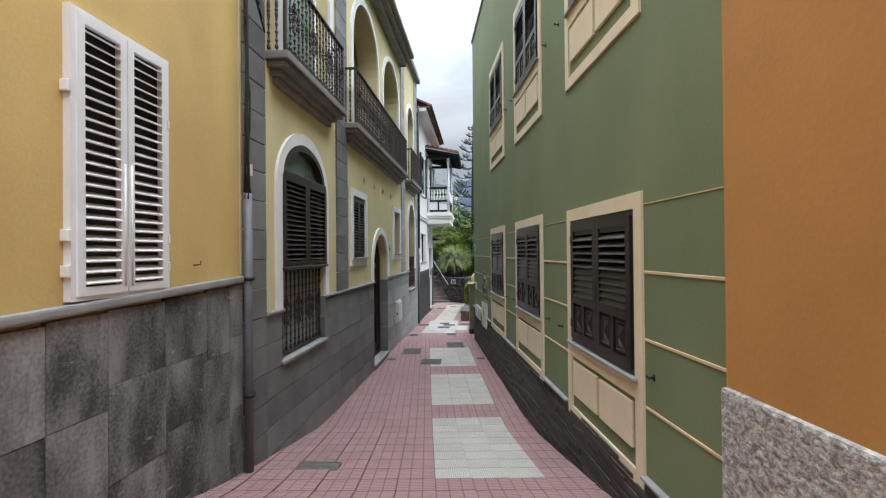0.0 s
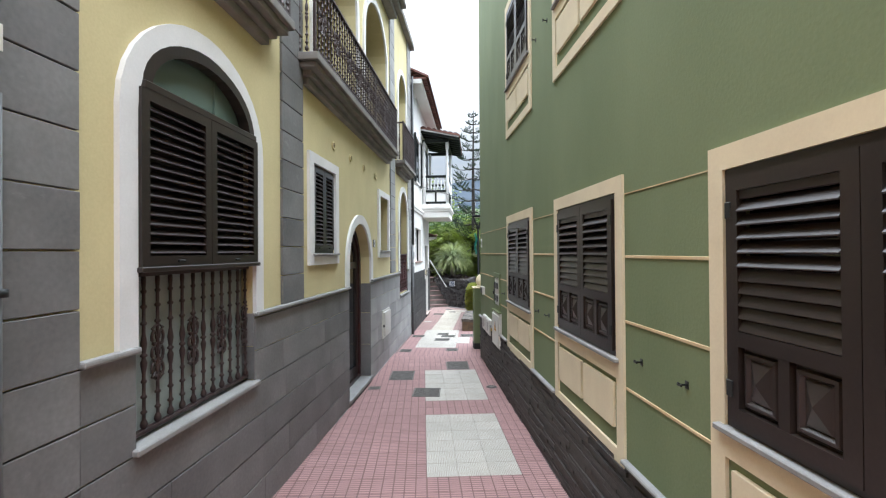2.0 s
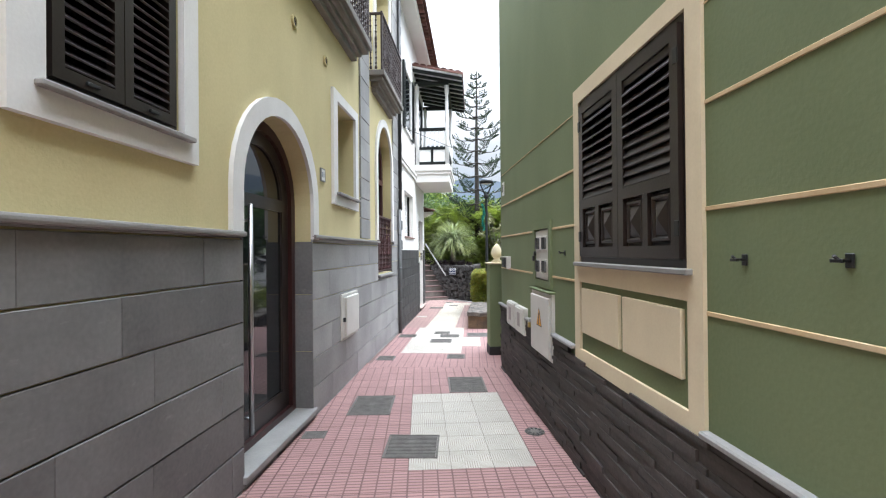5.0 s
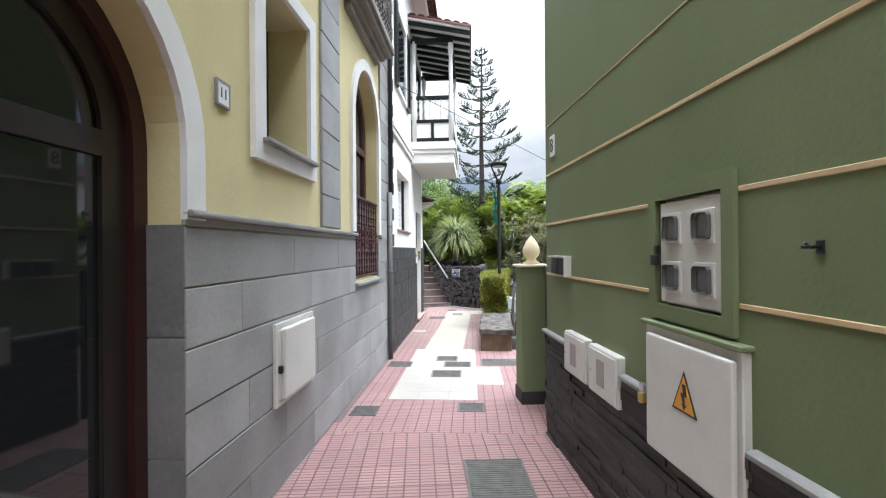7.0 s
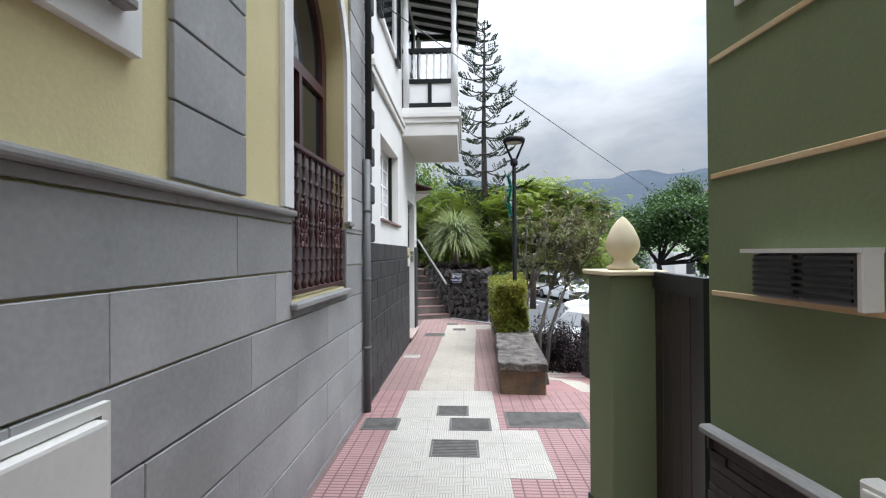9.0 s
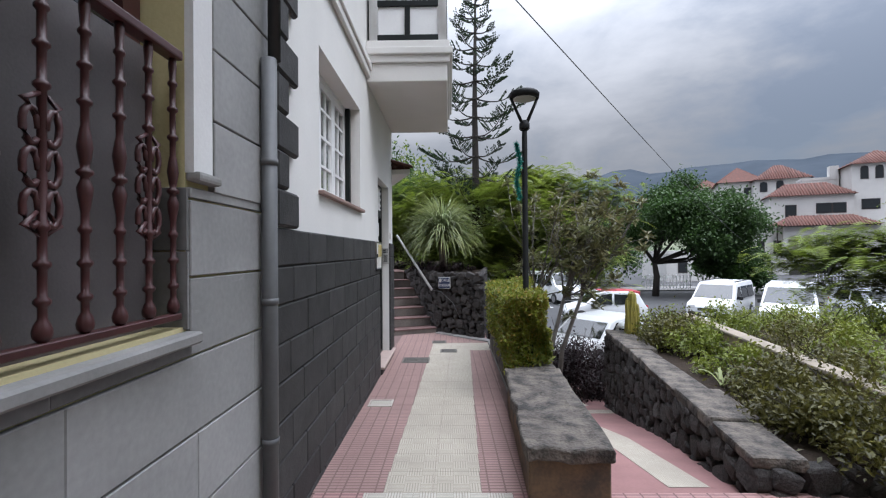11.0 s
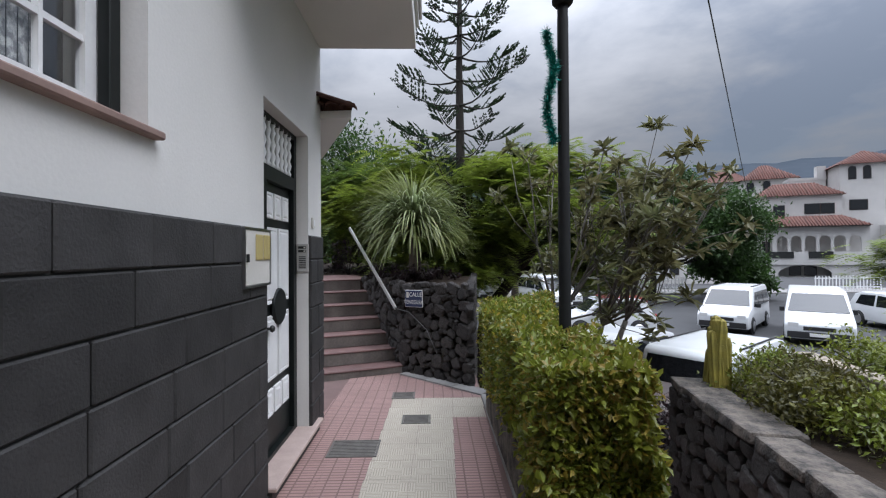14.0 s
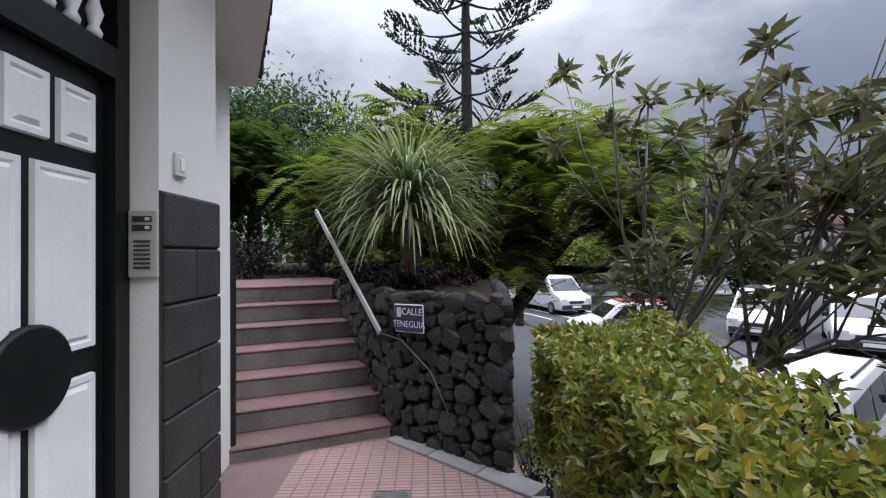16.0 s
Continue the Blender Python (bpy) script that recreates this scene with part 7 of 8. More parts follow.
    part("number_plate", bx(xb - 0.04, xb - 0.015, -0.26, 0.26, 0.34 * H, 0.40 * H, 0.004), PLAQUE, c, "white number plate")
    for s in (1, -1):
        part("headlight", bx(xf - 0.16, xf + 0.005, s * half * 0.74 - 0.15, s * half * 0.74 + 0.15, 0.36 * H, 0.45 * H, 0.03, 2), LIGHT, c, "clear headlight")
        part("tail_light", bx(xb - 0.012, xb + 0.1, s * half * 0.87 - 0.07, s * half * 0.87 + 0.07, 0.42 * H, 0.60 * H, 0.015), REDLIGHT, c, "red tail light")
        part("mirror", bx(xf - 0.34 * L, xf - 0.31 * L, s * (half + 0.08) - 0.08, s * (half + 0.08) + 0.08, 0.56 * H, 0.65 * H, 0.025, 2), TRIM, c, "black mirror")
        if roof_rack:
            part("roof_bar", tube([(-0.3 * L, s * half * 0.78, H + 0.03), (0.15 * L, s * half * 0.78, H + 0.03)], 0.018, 6), TRIM, c, "black roof bar")
    return c


HATCH = [(0.0, 0.18), (0.0, 0.52), (0.03, 0.60), (0.10, 0.93), (0.20, 1.0), (0.52, 1.0), (0.60, 0.95), (0.76, 0.62), (0.96, 0.50), (1.0, 0.40), (1.0, 0.18)]
HATCHGLASS = [[(0.14, 0.64), (0.19, 0.91), (0.40, 0.93), (0.40, 0.62)], [(0.43, 0.62), (0.43, 0.93), (0.55, 0.92), (0.68, 0.63)]]
HATCHTOP = ((7, 6), (2, 3))
VAN = [(0.0, 0.14), (0.0, 0.56), (0.02, 0.94), (0.05, 1.0), (0.62, 1.0), (0.68, 0.97), (0.84, 0.58), (0.97, 0.49), (1.0, 0.40), (1.0, 0.14)]
VANGLASS = [[(0.05, 0.58), (0.06, 0.88), (0.30, 0.89), (0.30, 0.58)], [(0.32, 0.58), (0.32, 0.89), (0.54, 0.89), (0.54, 0.58)], [(0.56, 0.58), (0.56, 0.89), (0.64, 0.89), (0.77, 0.58)]]
VANTOP = ((6, 5), (1, 2))


def parked(x, y, head):
    return pose(x, y, STREET, 0, 0, head)


car("small white car with a red folding roof", parked(6.0, 33.1, 176), 3.6, 1.64, 1.49, HATCH, HATCHGLASS, top=HATCHTOP, hood=mat("red_soft_top", (0.30, 0.03, 0.04), None, 0.8))
car("white family van with black roof bars", parked(12.2, 34.2, 224), 4.4, 1.8, 1.8, VAN, VANGLASS, top=VANTOP, roof_rack=True)
car("white passenger van parked nose out", parked(13.7, 31.8, 231), 4.8, 1.9, 1.85, VAN, VANGLASS, top=VANTOP)
car("white minibus in the car park", parked(6.0, 42.2, 285), 4.9, 1.85, 1.95, VAN, VANGLASS, top=VANTOP)
car("old cream van in the car park", parked(4.2, 46.0, 285), 4.5, 1.75, 1.9, VAN, VANGLASS, CARCREAM, top=VANTOP)
car("white hatchback in the car park", parked(2.6, 48.0, 285), 4.1, 1.75, 1.5, HATCH, HATCHGLASS, top=HATCHTOP)
car("white hatchback parked below the terrace", parked(3.4, 25.75, 217), 3.9, 1.7, 1.38, HATCH, HATCHGLASS, top=HATCHTOP)
car("white van with dark windows parked below the terrace", parked(5.25, 24.25, 37), 4.2, 1.75, 1.52, VAN, VANGLASS, top=VANTOP, roof_rack=True)
car("white car parked beyond the terrace", parked(18.5, 33.0, 258), 4.1, 1.75, 1.5, HATCH, HATCHGLASS, top=HATCHTOP)

LINE = mat("white_road_paint", (0.65, 0.65, 0.63), (0.5, 0.5, 0.49), 0.8)
for k in range(6):
    ln = thing("parking_line", "white painted parking line on asphalt", "road marking", pose(2.4 + 1.3 * k, 39.0 - 0.2 * k, STREET + 0.004, 0, 0, 18), "parking lines", "structure")
    part("paint", bx(-0.06, 0.06, 0, 4.4, -0.003, 0.002), LINE, ln)
pave = thing("pavement_street", "pale paved walk along the street", "pavement", pose(0, 0, 0), kind="structure")
part("walk", bx(-0.5, 40, 48.8, 52, STREET - 0.2, STREET + 0.12, 0.01), KERB, pave)

# ---------------------------------------------------------------- far houses
FARWHITE = mat("far_white_wall", (0.54, 0.525, 0.505), (0.44, 0.43, 0.415), 0.9, 0.5, 20, 0.1)


def hip_roof(parent, x0, x1, y0, y1, z, h, over=0.4):
    x0, x1, y0, y1 = x0 - over, x1 + over, y0 - over, y1 + over
    d = min(x1 - x0, y1 - y0) / 2
    bm = bmesh.new()
    lo = [bm.verts.new(p) for p in ((x0, y0, z), (x1, y0, z), (x1, y1, z), (x0, y1, z))]
    if x1 - x0 > y1 - y0:
        r = [bm.verts.new((x0 + d, (y0 + y1) / 2, z + h)), bm.verts.new((x1 - d, (y0 + y1) / 2, z + h))]
        fs_ = ((lo[0], lo[1], r[1], r[0]), (lo[1], lo[2], r[1]), (lo[2], lo[3], r[0], r[1]), (lo[3], lo[0], r[0]))
    else:
        r = [bm.verts.new(((x0 + x1) / 2, y0 + d, z + h)), bm.verts.new(((x0 + x1) / 2, y1 - d, z + h))]
        fs_ = ((lo[0], lo[1], r[0]), (lo[1], lo[2], r[1], r[0]), (lo[2], lo[3], r[1]), (lo[3], lo[0], r[0], r[1]))
    for f in fs_:
        bm.faces.new(f)
    bm.faces.new(lo[::-1])
    bmesh.ops.recalc_face_normals(bm, faces=bm.faces)
    ob = part("roof", bm, ROOFTILE, parent, "red clay tile roof")
    # rolls of tile down the front and back slopes
    bm = bmesh.new()
    if x1 - x0 > y1 - y0:
        n = int((x1 - x0) / 0.32)
        for k in range(1, n):
            x = x0 + (x1 - x0) * k / n
            t = min(1.0, (x - x0) / d, (x1 - x) / d)
            for s in (0, 1):
                ya, yb = (y0, y0 + d * t) if s == 0 else (y1, y1 - d * t)
                add_tube(bm, [(x, ya, z + 0.03), (x, yb, z + h * t + 0.03)], [0.08, 0.08], 5)
    else:
        n = int((y1 - y0) / 0.32)
        for k in range(1, n):
            y = y0 + (y1 - y0) * k / n
            t = min(1.0, (y - y0) / d, (y1 - y) / d)
            for s in (0, 1):
                xa, xb = (x0, x0 + d * t) if s == 0 else (x1, x1 - d * t)
                add_tube(bm, [(xa, y, z + 0.03), (xb, y, z + h * t + 0.03)], [0.08, 0.08], 5)
    tagged(part("tile_ribbing", bm, ROOFTILE, ob), kind="stuff")


def far_window(parent, x, y, z, w, h, arched=False, blind=None):
    ring = rect(x - w / 2, x + w / 2, z, z + h) if not arched else arch(x - w / 2, x + w / 2, z, z + h - w / 2, z + h, 10)
    turn = Matrix(((0, 1, 0, 0), (-1, 0, 0, y), (0, 0, 1, 0), (0, 0, 0, 1)))
    f = part("window", slab_of([ring], -0.02, 0.03), WOOD, parent, "dark window", turn)
    inner = rect(x - w / 2 + 0.08, x + w / 2 - 0.08, z + 0.08, z + h - 0.08)
    part("pane", slab_of([inner], 0.025, 0.04), GLASS, f)


def house(label, x0, x1, y0, y1, floors, storey=2.9, roof_h=1.5, windows=(), z0=STREET, flat=False):
    hs = thing("house", label, "house", pose(0, 0, 0))
    top = z0 + floors * storey
    part("wall", bx(x0, x1, y0, y1, z0, top), FARWHITE, hs)
    if flat:
        part("parapet", bx(x0 - 0.05, x1 + 0.05, y0 - 0.05, y1 + 0.05, top, top + 0.5), FARWHITE, hs)
    else:
        hip_roof(hs, x0, x1, y0, y1, top, roof_h)
    for fl, xs, w, h, arched in windows:
        for x in xs:
            far_window(hs, x, y0, z0 + fl * storey + 0.9, w, h, arched)
    return hs


def white_house_far(label, x0, x1, y0, y1, top, roof_h, spots, m=pose(0, 0, 0), floor=STREET):
    """A far house: eaves at top; spots: (x, z, width, height, arched) of the front's windows."""
    hs = thing("house", label, "house", m)
    part("wall", bx(x0, x1, y0, y1, floor, top), FARWHITE, hs)
    if roof_h:
        hip_roof(hs, x0, x1, y0, y1, top, roof_h)
    else:
        part("parapet", bx(x0 - 0.05, x1 + 0.05, y0 - 0.05, y1 + 0.05, top, top + 0.35), FARWHITE, hs)
    for x, z, w, h, arched in spots:
        far_window(hs, x, y0, z, w, h, arched)
    return hs


# the villas stand on a street that runs askew: all are turned about one corner
VILLA = Matrix.Translation((46.0, 70.0, 0.0)) @ Matrix.Rotation(math.radians(-25), 4, "Z") @ Matrix.Translation((-46.0, -70.0, 0.0))

# arcaded loggia under a tiled lean-to, in front of the terraced house
lean = thing("arcade", "arcaded loggia with red tile lean-to roof", "loggia", VILLA)
turn = Matrix(((0, 1, 0, 0), (-1, 0, 0, 70.0), (0, 0, 1, 0), (0, 0, 0, 1)))
holes = [arch(42.8 + 1.45 * k, 43.95 + 1.45 * k, 0.75, 2.7, 3.25, 10) for k in range(6)]
part("arcade_wall", slab_of([rect(42.4, 52.0, 0.45, 4.4)] + holes, -0.3, 0.0), FARWHITE, lean, m=turn)
part("loggia_back", bx(38.8, 52.0, 72.6, 72.8, 0.4, 4.4), FARWHITE, lean)
part("loggia_floor", bx(38.6, 54.6, 68.9, 72.6, -0.35, 0.45), FARWHITE, lean)
for a, b in ((44.3, 45.7), (48.2, 52.0)):
    part("parapet", bx(a, b, 68.9, 69.05, 0.45, 1.25), FARWHITE, lean)
for a, b in ((41.8, 44.25), (45.75, 48.15)):
    part("balcony_panel", bx(a, b, 68.82, 68.88, 0.45, 1.27), BLACKIRON, lean, "black balcony panel")
for a, b in ((38.8, 41.7), (52.1, 54.5)):
    rl = part("rail", many([(a, b, 68.92, 68.96, 1.2, 1.25), (a, b, 68.92, 68.96, 0.5, 0.54)]), BLACKIRON, lean, "black balcony rail")
    for x in np.arange(a, b, 0.16):
        part("baluster", bx(x, x + 0.03, 68.925, 68.955, 0.54, 1.2), BLACKIRON, rl)
low = [arch(42.7, 48.1, -1.88, -1.5, -0.4, 14)]
turn = Matrix(((0, 1, 0, 0), (-1, 0, 0, 69.1), (0, 0, 1, 0), (0, 0, 0, 1)))
part("lower_wall", slab_of([rect(38.6, 54.6, -1.9, -0.35)] + low, -0.3, 0.0), FARWHITE, lean, m=turn)
part("lower_back", bx(42.0, 49.0, 71.4, 71.6, -1.9, -0.36), FARWHITE, lean)
for x in (45.0, 46.6):
    far_window(lean, x, 71.4, -1.8, 1.3, 1.2)
for x in (39.6, 41.5):
    part("post", bx(x, x + 0.16, 69.4, 69.56, 0.45, 4.4), WOOD, lean, "dark wooden post")
    far_window(lean, x + 0.7, 72.6, 0.5, 0.9, 2.1)
part("eave_beam", bx(41.5, 51.8, 69.32, 69.5, 4.28, 4.44), WOOD, lean, "dark wooden eave beam")
hip_roof(lean, 41.5, 51.7, 69.7, 73.3, 4.45, 1.35)
white_house_far("white terraced house with wide windows and red roof", 41.6, 50.7, 74.0, 78.5, 8.7, 1.9,
                [(47.6, 6.2, 1.7, 1.4, False), (49.2, 6.2, 1.5, 1.4, False), (44.0, 5.6, 1.3, 1.9, False)], VILLA)
chim = white_house_far("white stepped wall with a water tank beside the tiled roof", 46.4, 50.6, 79.0, 82.0, 11.3, 0.0, [], VILLA)
part("tank_housing", bx(49.6, 50.6, 79.0, 80.2, 11.65, 13.2), FARWHITE, chim)
white_house_far("tall white house with arched windows and red hip roof", 50.8, 58.0, 75.0, 82.0, 12.6, 2.2,
                [(52.1, 10.6, 0.85, 1.75, True), (53.6, 10.6, 0.85, 1.75, True), (52.7, 6.6, 1.9, 1.4, False), (56.2, 6.6, 1.6, 1.4, False), (56.2, 10.6, 0.85, 1.75, True)], VILLA)
white_house_far("white house with red hip roof and arched windows", 41.4, 48.4, 83.0, 89.0, 12.3, 2.6, [(42.5, 10.4, 1.0, 1.6, True), (44.6, 10.5, 1.0, 1.6, True)], VILLA)
white_house_far("white house with red hip roof and dormer wall", 36.8, 42.9, 86.0, 93.0, 12.6, 2.8, [(38.6, 10.4, 1.0, 1.2, False), (40.8, 10.4, 1.0, 1.2, False)], VILLA)
white_house_far("white house with red hip roof behind the trees", 33.6, 38.0, 95.0, 100.0, 12.9, 1.9, [(35.4, 10.6, 1.0, 1.3, False)], VILLA)
white_house_far("white flat-roofed wing beside the tall house", 54.8, 62.0, 69.5, 74.8, 4.2, 0.0, [(56.6, 1.2, 1.4, 1.3, False), (60.0, 1.2, 1.4, 1.3, False)], VILLA)
white_house_far("low white house behind the street trees", 21.9, 29.0, 60.0, 66.0, 1.0, 0.0, [(23.6, -1.0, 1.0, 1.3, False), (25.2, -1.0, 0.6, 1.3, False), (26.3, -1.0, 0.6, 1.3, False)])
house("low white house with red roof among trees", -4.0, 3.0, 62.0, 70.0, 2, 3.0, 1.5, [(1, (-2.5, 0.5), 1.1, 1.3, False)])
for fx0, fx1 in ((15.4, 19.2), (29.5, 35.0)):
    fence = thing("fence", "white picket fence along the street", "fence", pose(0, 0, 0))
    for x in np.arange(fx0, fx1, 0.28):
        part("picket", bx(x, x + 0.07, 50.0, 50.04, STREET + 0.1, STREET + 1.3, 0.004), WHITEPAINT, fence)
    for z in (0.35, 1.05):
        part("fence_rail", bx(fx0, fx1, 50.04, 50.08, STREET + z, STREET + z + 0.08), WHITEPAINT, fence)

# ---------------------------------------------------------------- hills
# the haze of the distance is put into the far slope's blue-grey
HAZE = mat("hillside_haze_in_colour", (0.062, 0.073, 0.088), (0.04, 0.05, 0.062), 1.0, 0.004, 0.03, 0.0, spec=0.0)
NEARHILL = mat("terraced_green_hill", (0.16, 0.17, 0.12), (0.09, 0.115, 0.075), 1.0, 0.02, 0.12, 0.0, spec=0.0)


def ridge(name, label, dist, a0, a1, heights, material, seed, depth=500, step=2.0):
    """A range of hills on an arc round the place; heights: (bearing, rise)."""
    hl = thing(name, label, "hills", pose(0, 15, STREET), kind="structure")
    bm = bmesh.new()
    prev = None
    for b in np.arange(a0, a1 + 0.1, step):
        h = float(np.interp(b, [p for p, _ in heights], [q for _, q in heights]))
        col = []
        for k in range(9):
            f = k / 8
            r = dist + depth * f
            hh = h * (f ** 0.8) * (1 + 0.16 * noise.noise(Vector((b * 0.18, f * 2.5, seed)))) + (6 * noise.noise(Vector((b * 0.7, f * 7, seed))) if 0 < k else 0)
            col.append(bm.verts.new((r * math.sin(radians(b)), r * math.cos(radians(b)), max(hh, -2))))
        if prev:
            for k in range(8):
                f_ = bm.faces.new((prev[k], col[k], col[k + 1], prev[k + 1]))
                f_.smooth = True
        prev = col
    bmesh.ops.recalc_face_normals(bm, faces=bm.faces)
    part("slope", bm, material, hl)
    return hl


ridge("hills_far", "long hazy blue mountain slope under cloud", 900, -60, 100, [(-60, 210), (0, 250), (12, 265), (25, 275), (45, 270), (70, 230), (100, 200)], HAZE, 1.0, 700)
ridge("hills_near", "terraced green hill below the mountain", 420, -40, 40, [(-40, 60), (-10, 70), (8, 62), (14, 58), (22, 36), (30, 18), (40, 10)], NEARHILL, 2.0, 200)
rng = random.Random(9)
for k in range(46):
    b, f = rng.uniform(-4, 44), rng.uniform(0.25, 0.62)
    r = 900 + 700 * f
    h = 262 * f ** 0.8
    hv = thing("hill_house", "tiny pale house on the far slope", "house", pose(r * math.sin(radians(b)), 15 + r * math.cos(radians(b)), STREET + h * 0.97, 0, 0, rng.uniform(0, 90)), "houses on the far slope")
    s = rng.uniform(3, 6)
    part("wall", bx(-s, s, -s * 0.7, s * 0.7, -8, rng.uniform(4, 7)), FARWHITE, hv)
    part("roof", bx(-s * 1.05, s * 1.05, -s * 0.75, s * 0.75, 7, 8), ROOFTILE, hv)
# ---------------------------------------------------------------- pieces of walls and pavement
GAPS = [(W1[0] - 0.0, W1[1], 1.12, 9), (DOOR[0], DOOR[1], -1, 9), (W4[0], W4[1], 1.17, 9)]
blocks(yellow_house, 4.16, 9.0, -0.27, 1.662, -0.02, 0.0, 1.1, 0.2715, SLAB, gaps=GAPS, seed=3, gap=0.009, vgap=0.0015, bev=0.003)
blocks(yellow_house, 9.1, 14.32, -0.27, 1.675, -0.02, 0.0, 1.1, 0.2715, SLABPALE, gaps=GAPS, seed=4, gap=0.009, vgap=0.0015, bev=0.003)
for y0, y1, z0, z1, seed in ((3.755, 4.16, -0.27, 7.3, 5), (6.28, 6.79, 1.675, 8.2, 6), (11.46, 11.97, 1.72, 8.2, 7), (13.79, 14.32, 1.665, 8.1, 8)):
    blocks(yellow_house, y0, y1, z0, z1, -0.02, 0.006, 0.9, 0.2715, SLAB if y0 < 9 else SLABPALE, seed=seed, gap=0.009, bev=0.003)
# stone lining of the door's and windows' sides
for y in (DOOR[0], DOOR[1] - 0.012):
    blocks(yellow_house, y, y + 0.012, 0.085, 1.64, -0.40, -0.003, 0.9, 0.53, SLAB, seed=11, bev=0.002)
for a, b in ((W1[1] - 0.016, 1.13), (W4[1] - 0.016, 1.18)):
    blocks(yellow_house, a, a + 0.016, b, 1.67, -0.30, -0.004, 0.9, 0.27, SLAB, seed=12, bev=0.002)
part("threshold_core", bx(-0.45, -0.02, 8.43, 9.69, -0.4, 0.03), MORTAR, yellow_house)

# weathered slabs of the ochre house
rng = random.Random(21)
y = -3.0
while y < 3.73:
    e = min(y + rng.uniform(0.28, 0.46), 3.735)
    if 3.735 - e < 0.12:
        e = 3.735
    z = 1.975 - 0.035 * (3.735 - y)
    while z > 0.15:
        b = max(z - rng.uniform(0.42, 0.62), 0.1)
        part("stone_slab", bx(-0.03, rng.uniform(-0.003, 0.003), y + 0.0015, e - 0.0015, b + 0.0015, z - 0.0015, 0.003), SLABOLD, ochre_house)
        z = b
    y = e

# split slate strips along the green house
rows = []
rng = random.Random(31)
bm = bmesh.new()
z, single = -0.2, 0
while z < 0.855:
    h = rng.choice((0.03, 0.04, 0.05))
    y = 1.5
    while y < 11.58:
        e = min(y + rng.uniform(0.18, 0.5), 11.58)
        out_ = -0.012 - rng.uniform(0.0, 0.018)
        top_ = 0.79 if y < 8.86 else 0.83
        if z > top_ - 0.012:
            y = e
            continue
        if 5.4 < y < 8.6 and z > 0.08 and single < 300:
            part("slate_strip", bx(out_, 0.01, y * RC, e * RC - 0.002, z, min(z + h - 0.002, top_)), SLATE, green_house)
            single += 1
        else:
            add_box(bm, out_, 0.01, y * RC, e * RC - 0.002, z, min(z + h - 0.002, top_))
        y = e
    z += h
bmesh.ops.recalc_face_normals(bm, faces=bm.faces)
tagged(part("slate_strips", bm, SLATE, green_house), kind="stuff")
for a, b, z in ((2.15, 2.93, 0.79), (4.37, 5.20, 0.79), (6.625, 7.44, 0.79), (8.86, 9.34, 0.83), (10.0, 10.23, 0.83), (11.06, 11.6, 0.83)):
    part("base_ledge", bx(-0.05, 0.0, a * RC, b * RC, z, z + 0.03, 0.008), CAP, green_house, "grey stone ledge")

# black stones of the white house: base and quoins
BG = [(WDOOR[0] - 0.0, WDOOR[1] + 0.0, -1, 9)]
blocks(white_house, 14.345, 19.13, -0.23, 1.57, -0.012, 0.012, 0.47, 0.2, BLACKSTONE, gaps=BG, seed=41, gap=0.007, bev=0.007)
for i in range(26):
    part("quoin", bx(-0.012, 0.03, 14.345, 14.66 if i % 2 == 0 else 14.51, 1.575 + 0.198 * i, 1.768 + 0.198 * i, 0.014), BLACKSTONE, white_house)

# cement tiles, laid in the line of the alley, then square to the white house
TW, TL = 0.307, 0.281


def tile_bm():
    return bx(0.001, TW - 0.001, 0.001, TL - 0.001, -0.02, 0.006, 0.0015)


red_first = white_first = None
rest = {k: bmesh.new() for k in ("red", "white", "worn_red", "worn_white")}


def lay(parent, x, y, turn, white, single, drop=0.0):
    global red_first, white_first
    dx, dy = math.cos(turn), math.sin(turn)
    yc = y + TL / 2
    slope = math.degrees(math.atan((ground_z(y + TL) - ground_z(y)) / TL))
    m = Matrix.Translation((x, y, ground_z(y) - drop)) @ pose(0, 0, 0, 0, 0, math.degrees(turn)) @ pose(0, 0, 0, slope, 0, 0)
    if single:
        if white:
            if white_first is None:
                white_first = part("white_tile", tile_bm(), WHITETILE, parent, m=m)
            else:
                again(white_first, "white_tile", parent, m)
        elif red_first is None:
            red_first = part("red_tile", tile_bm(), REDTILE, parent, m=m)
        else:
            again(red_first, "red_tile", parent, m)
    else:
        t = bmesh.new()
        add_box(t, 0.0012, TW - 0.0012, 0.0012, TL - 0.0012, -0.02, 0.006)
        bmesh.ops.transform(t, matrix=m, verts=t.verts)
        b = rest[("worn_" if y > 14.9 else "") + ("white" if white else "red")]
        vs = [b.verts.new(v.co) for v in t.verts]
        t.verts.index_update()
        for f in t.faces:
            b.faces.new([vs[v.index] for v in f.verts])
        t.free()


TURN_A = math.atan(0.115)
origin = Vector((-0.385, 3.72))
ux, uy = Vector((math.cos(TURN_A), math.sin(TURN_A))), Vector((-math.sin(TURN_A), math.cos(TURN_A)))
for j in range(-22, 31):
    for i in range(-7, 8):
        p0 = origin + ux * (i * TW) + uy * (j * TL)
        c0 = p0 + ux * (TW / 2) + uy * (TL / 2)
        lx, rx = left_x(c0.y), 1.4201 - 0.1321 * c0.y
        if c0.x < lx - 0.16 or c0.x > rx + 0.16 or c0.y > 11.70 or c0.y < -2:
            continue
        white = 0 <= i <= 2 and (0 <= j <= 7 or 10 <= j <= 15 or 18 <= j <= 23)
        lay(pavement, p0.x, p0.y, TURN_A, white, 3.2 < c0.y < 11.9 and lx - 0.1 < c0.x < rx + 0.1, 0.0)
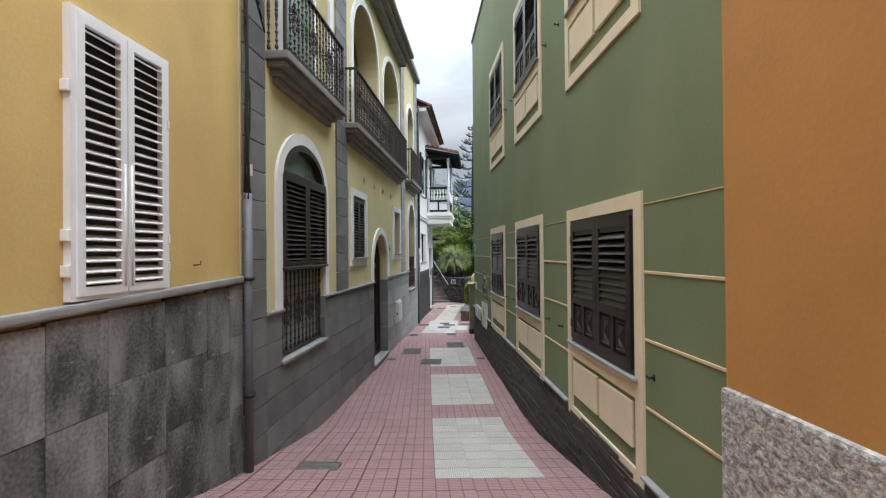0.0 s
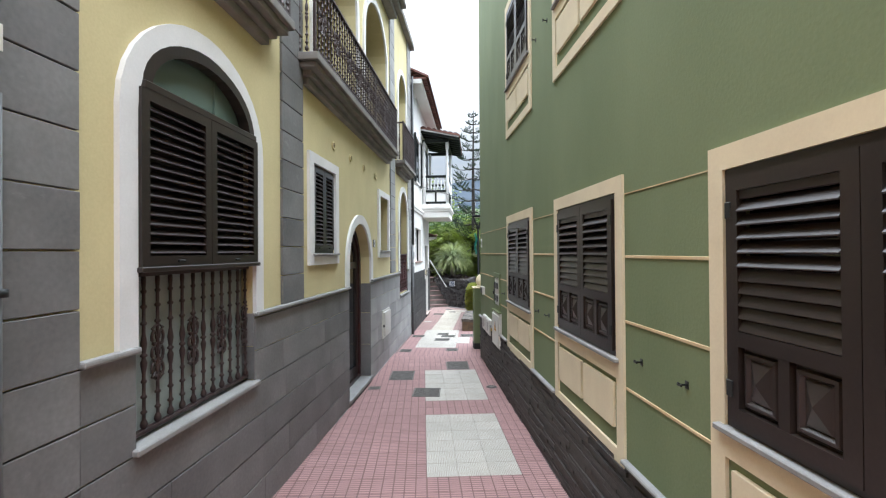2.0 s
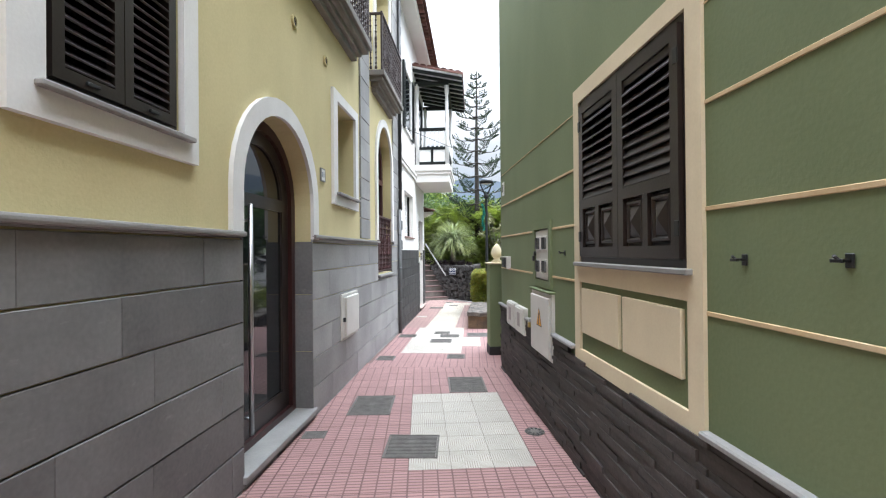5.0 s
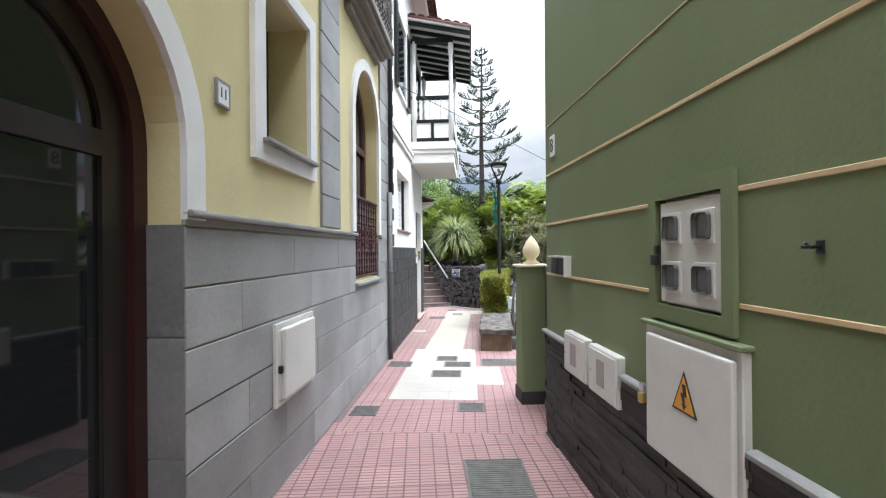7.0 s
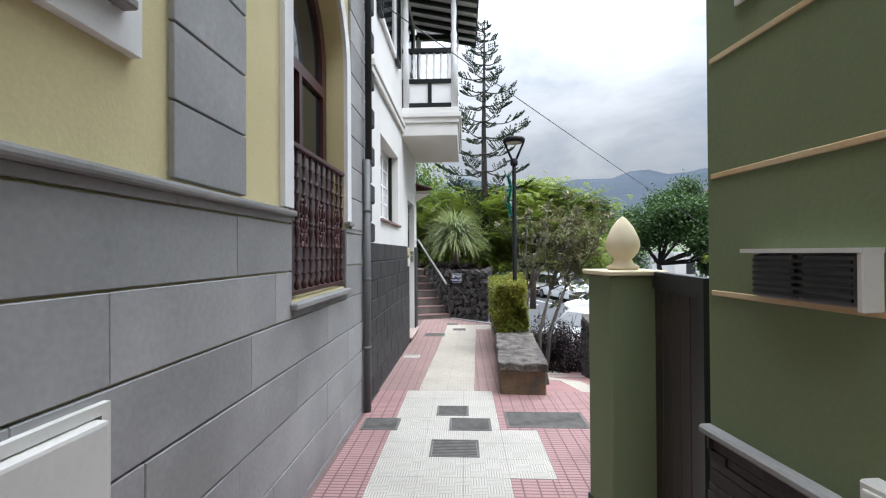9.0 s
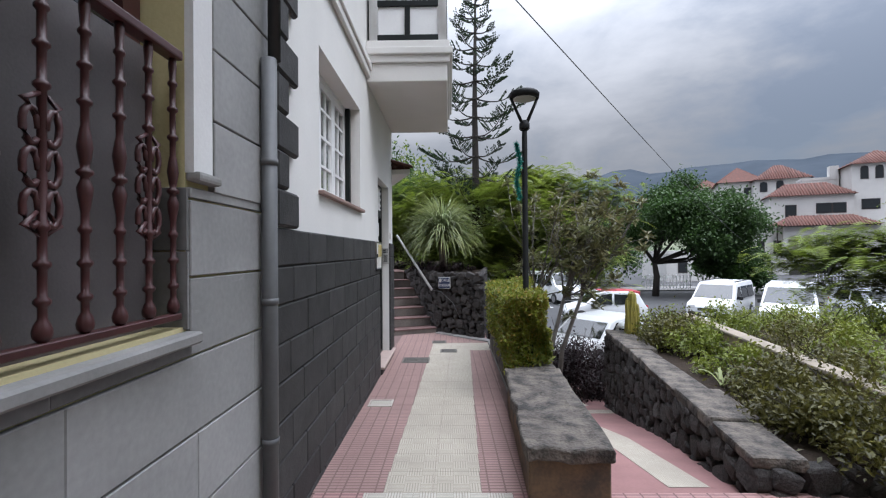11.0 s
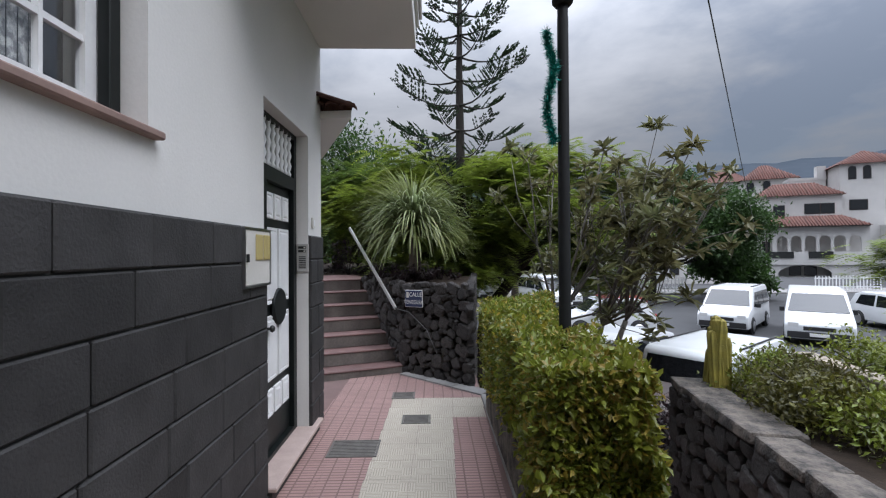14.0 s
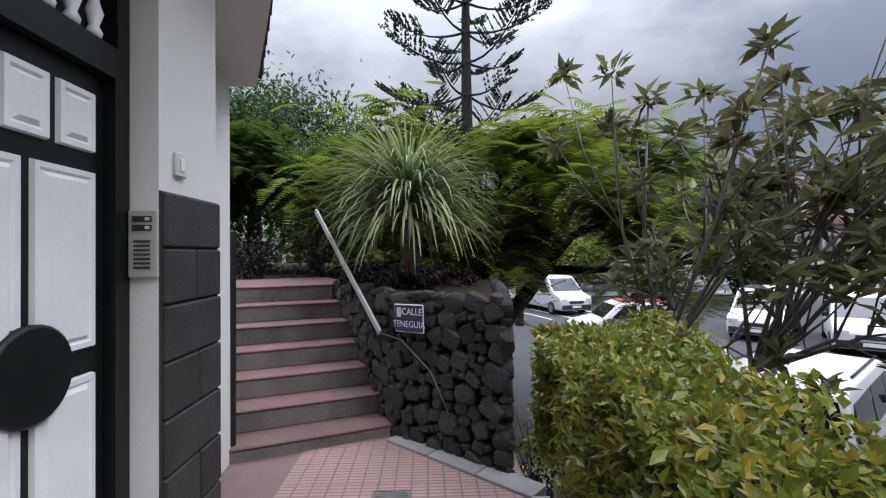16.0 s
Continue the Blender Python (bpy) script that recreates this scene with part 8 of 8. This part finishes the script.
for j in range(0, 34):
    for i in range(-2, 9):
        y0 = 11.54 + j * TL
        # past the corner the pattern leans a little towards the stairs
        x0 = (-1.60 if y0 < 14.9 else -1.65 + 0.03 * (y0 - 19.5)) + i * TW
        xc, yc = x0 + TW / 2, y0 + TL / 2
        lim = 1.9 if yc < 14.9 else -0.42
        if xc < -2.05 or xc > lim or yc > 20.9 or (y0 < 11.75 and xc > 0.0):
            continue
        if yc > 15.0:
            white = 0.0 <= i - 0.3 < 2.9 if yc > 19.0 else i in (1, 2)
            white = white and yc < 19.55
        elif yc > 12.38:
            white = 0 <= i <= 2 or (i == 3 and 12.9 < yc < 13.9)
        else:
            white = False
        lay(pavement_end if yc < 14.9 else pavement_far, x0, y0, 0.0, white, False)
for key, material in (("red", REDTILE), ("white", WHITETILE), ("worn_red", REDWORN), ("worn_white", WHITEWORN)):
    bmesh.ops.recalc_face_normals(rest[key], faces=rest[key].faces)
    tagged(part(key + "_tiles", rest[key], material, pavement_far), kind="stuff")


# covers and grates in the pavement
def cover(name, label, x, y, w, l, turn, ribs=True, material=GRATE):
    z = ground_z(y + l / 2)
    c = thing(name, label, "cover", pose(x, y, z + 0.008, 0, 0, turn), "covers in the pavement")
    part("rim", slab_of([rect(0, w, 0, l), rect(0.015, w - 0.015, 0.015, l - 0.015)], -0.03, 0.004), material, c, m=Matrix(((0, 1, 0, 0), (0, 0, 1, 0), (1, 0, 0, 0), (0, 0, 0, 1))))
    part("plate", bx(0.017, w - 0.017, 0.017, l - 0.017, -0.03, 0.0005), material, c)
    if ribs:
        n = max(4, int(l / 0.028))
        part("ribs", many([(0.02, w - 0.02, 0.02 + (l - 0.04) * k / n, 0.02 + (l - 0.04) * (k + 0.55) / n, 0.0, 0.004) for k in range(n)]), material, c)


TA = math.degrees(TURN_A)
cover("iron_cover", "dark ribbed iron cover among red tiles", -1.64, 3.74, 0.38, 0.27, 2)
cover("iron_cover", "dark studded iron cover at the white tiles", -1.19, 8.92, 0.42, 0.42, 2)
cover("iron_cover", "grey ribbed cover among red tiles near the door", -1.70, 9.77, 0.41, 0.56, 4)
cover("iron_cover", "grey ribbed cover at the end of the white tiles", -0.76, 10.49, 0.42, 0.58, 5)
cover("iron_cover", "small iron cover beside the door step", -1.93, 9.23, 0.19, 0.15, TA)
cover("iron_cover", "brown iron cover near the stone base", -1.885, 11.90, 0.255, 0.25, 0)
cover("iron_cover", "grey cover among pink tiles", -0.88, 12.03, 0.26, 0.25, 0)
cover("iron_cover", "dark cover among white tiles", -1.24, 13.25, 0.37, 0.30, 0)
cover("iron_cover", "dark cover among white tiles", -1.11, 13.76, 0.36, 0.28, 0)
cover("iron_cover", "dark cover among white tiles", -1.24, 14.12, 0.30, 0.26, 0)
cover("drain_grate", "long grey drain grate across the pavement", -0.61, 13.84, 0.70, 0.38, 0)
cover("iron_cover", "brown iron cover near the white house", -1.87, 13.75, 0.32, 0.27, 0)
cover("iron_cover", "dark patterned cover beside the white tiles", -1.73, 18.34, 0.38, 0.30, 0)
cover("iron_cover", "small dark cover in the white tiles", -1.21, 18.98, 0.26, 0.21, 0)
cover("iron_cover", "small dark cover at the foot of the stairs", -1.36, 19.67, 0.24, 0.21, 0)
cover("access_cover", "white cement access cover beside the black stone base", -1.88, 16.55, 0.24, 0.20, 0, False, WHITETILE)
drain = thing("round_drain", "small round steel drain among red tiles", "drain", pose(0.02, 9.46, ground_z(9.46) + 0.008))
part("ring", lathe([(0.085, 0), (0.085, 0.004), (0.03, 0.005)], 20), GRATE, drain)
for k in range(10):
    part("slot", bx(0.04, 0.075, -0.006, 0.006, 0.004, 0.0065), DIM, drain, m=pose(0, 0, 0, 0, 0, 36 * k))
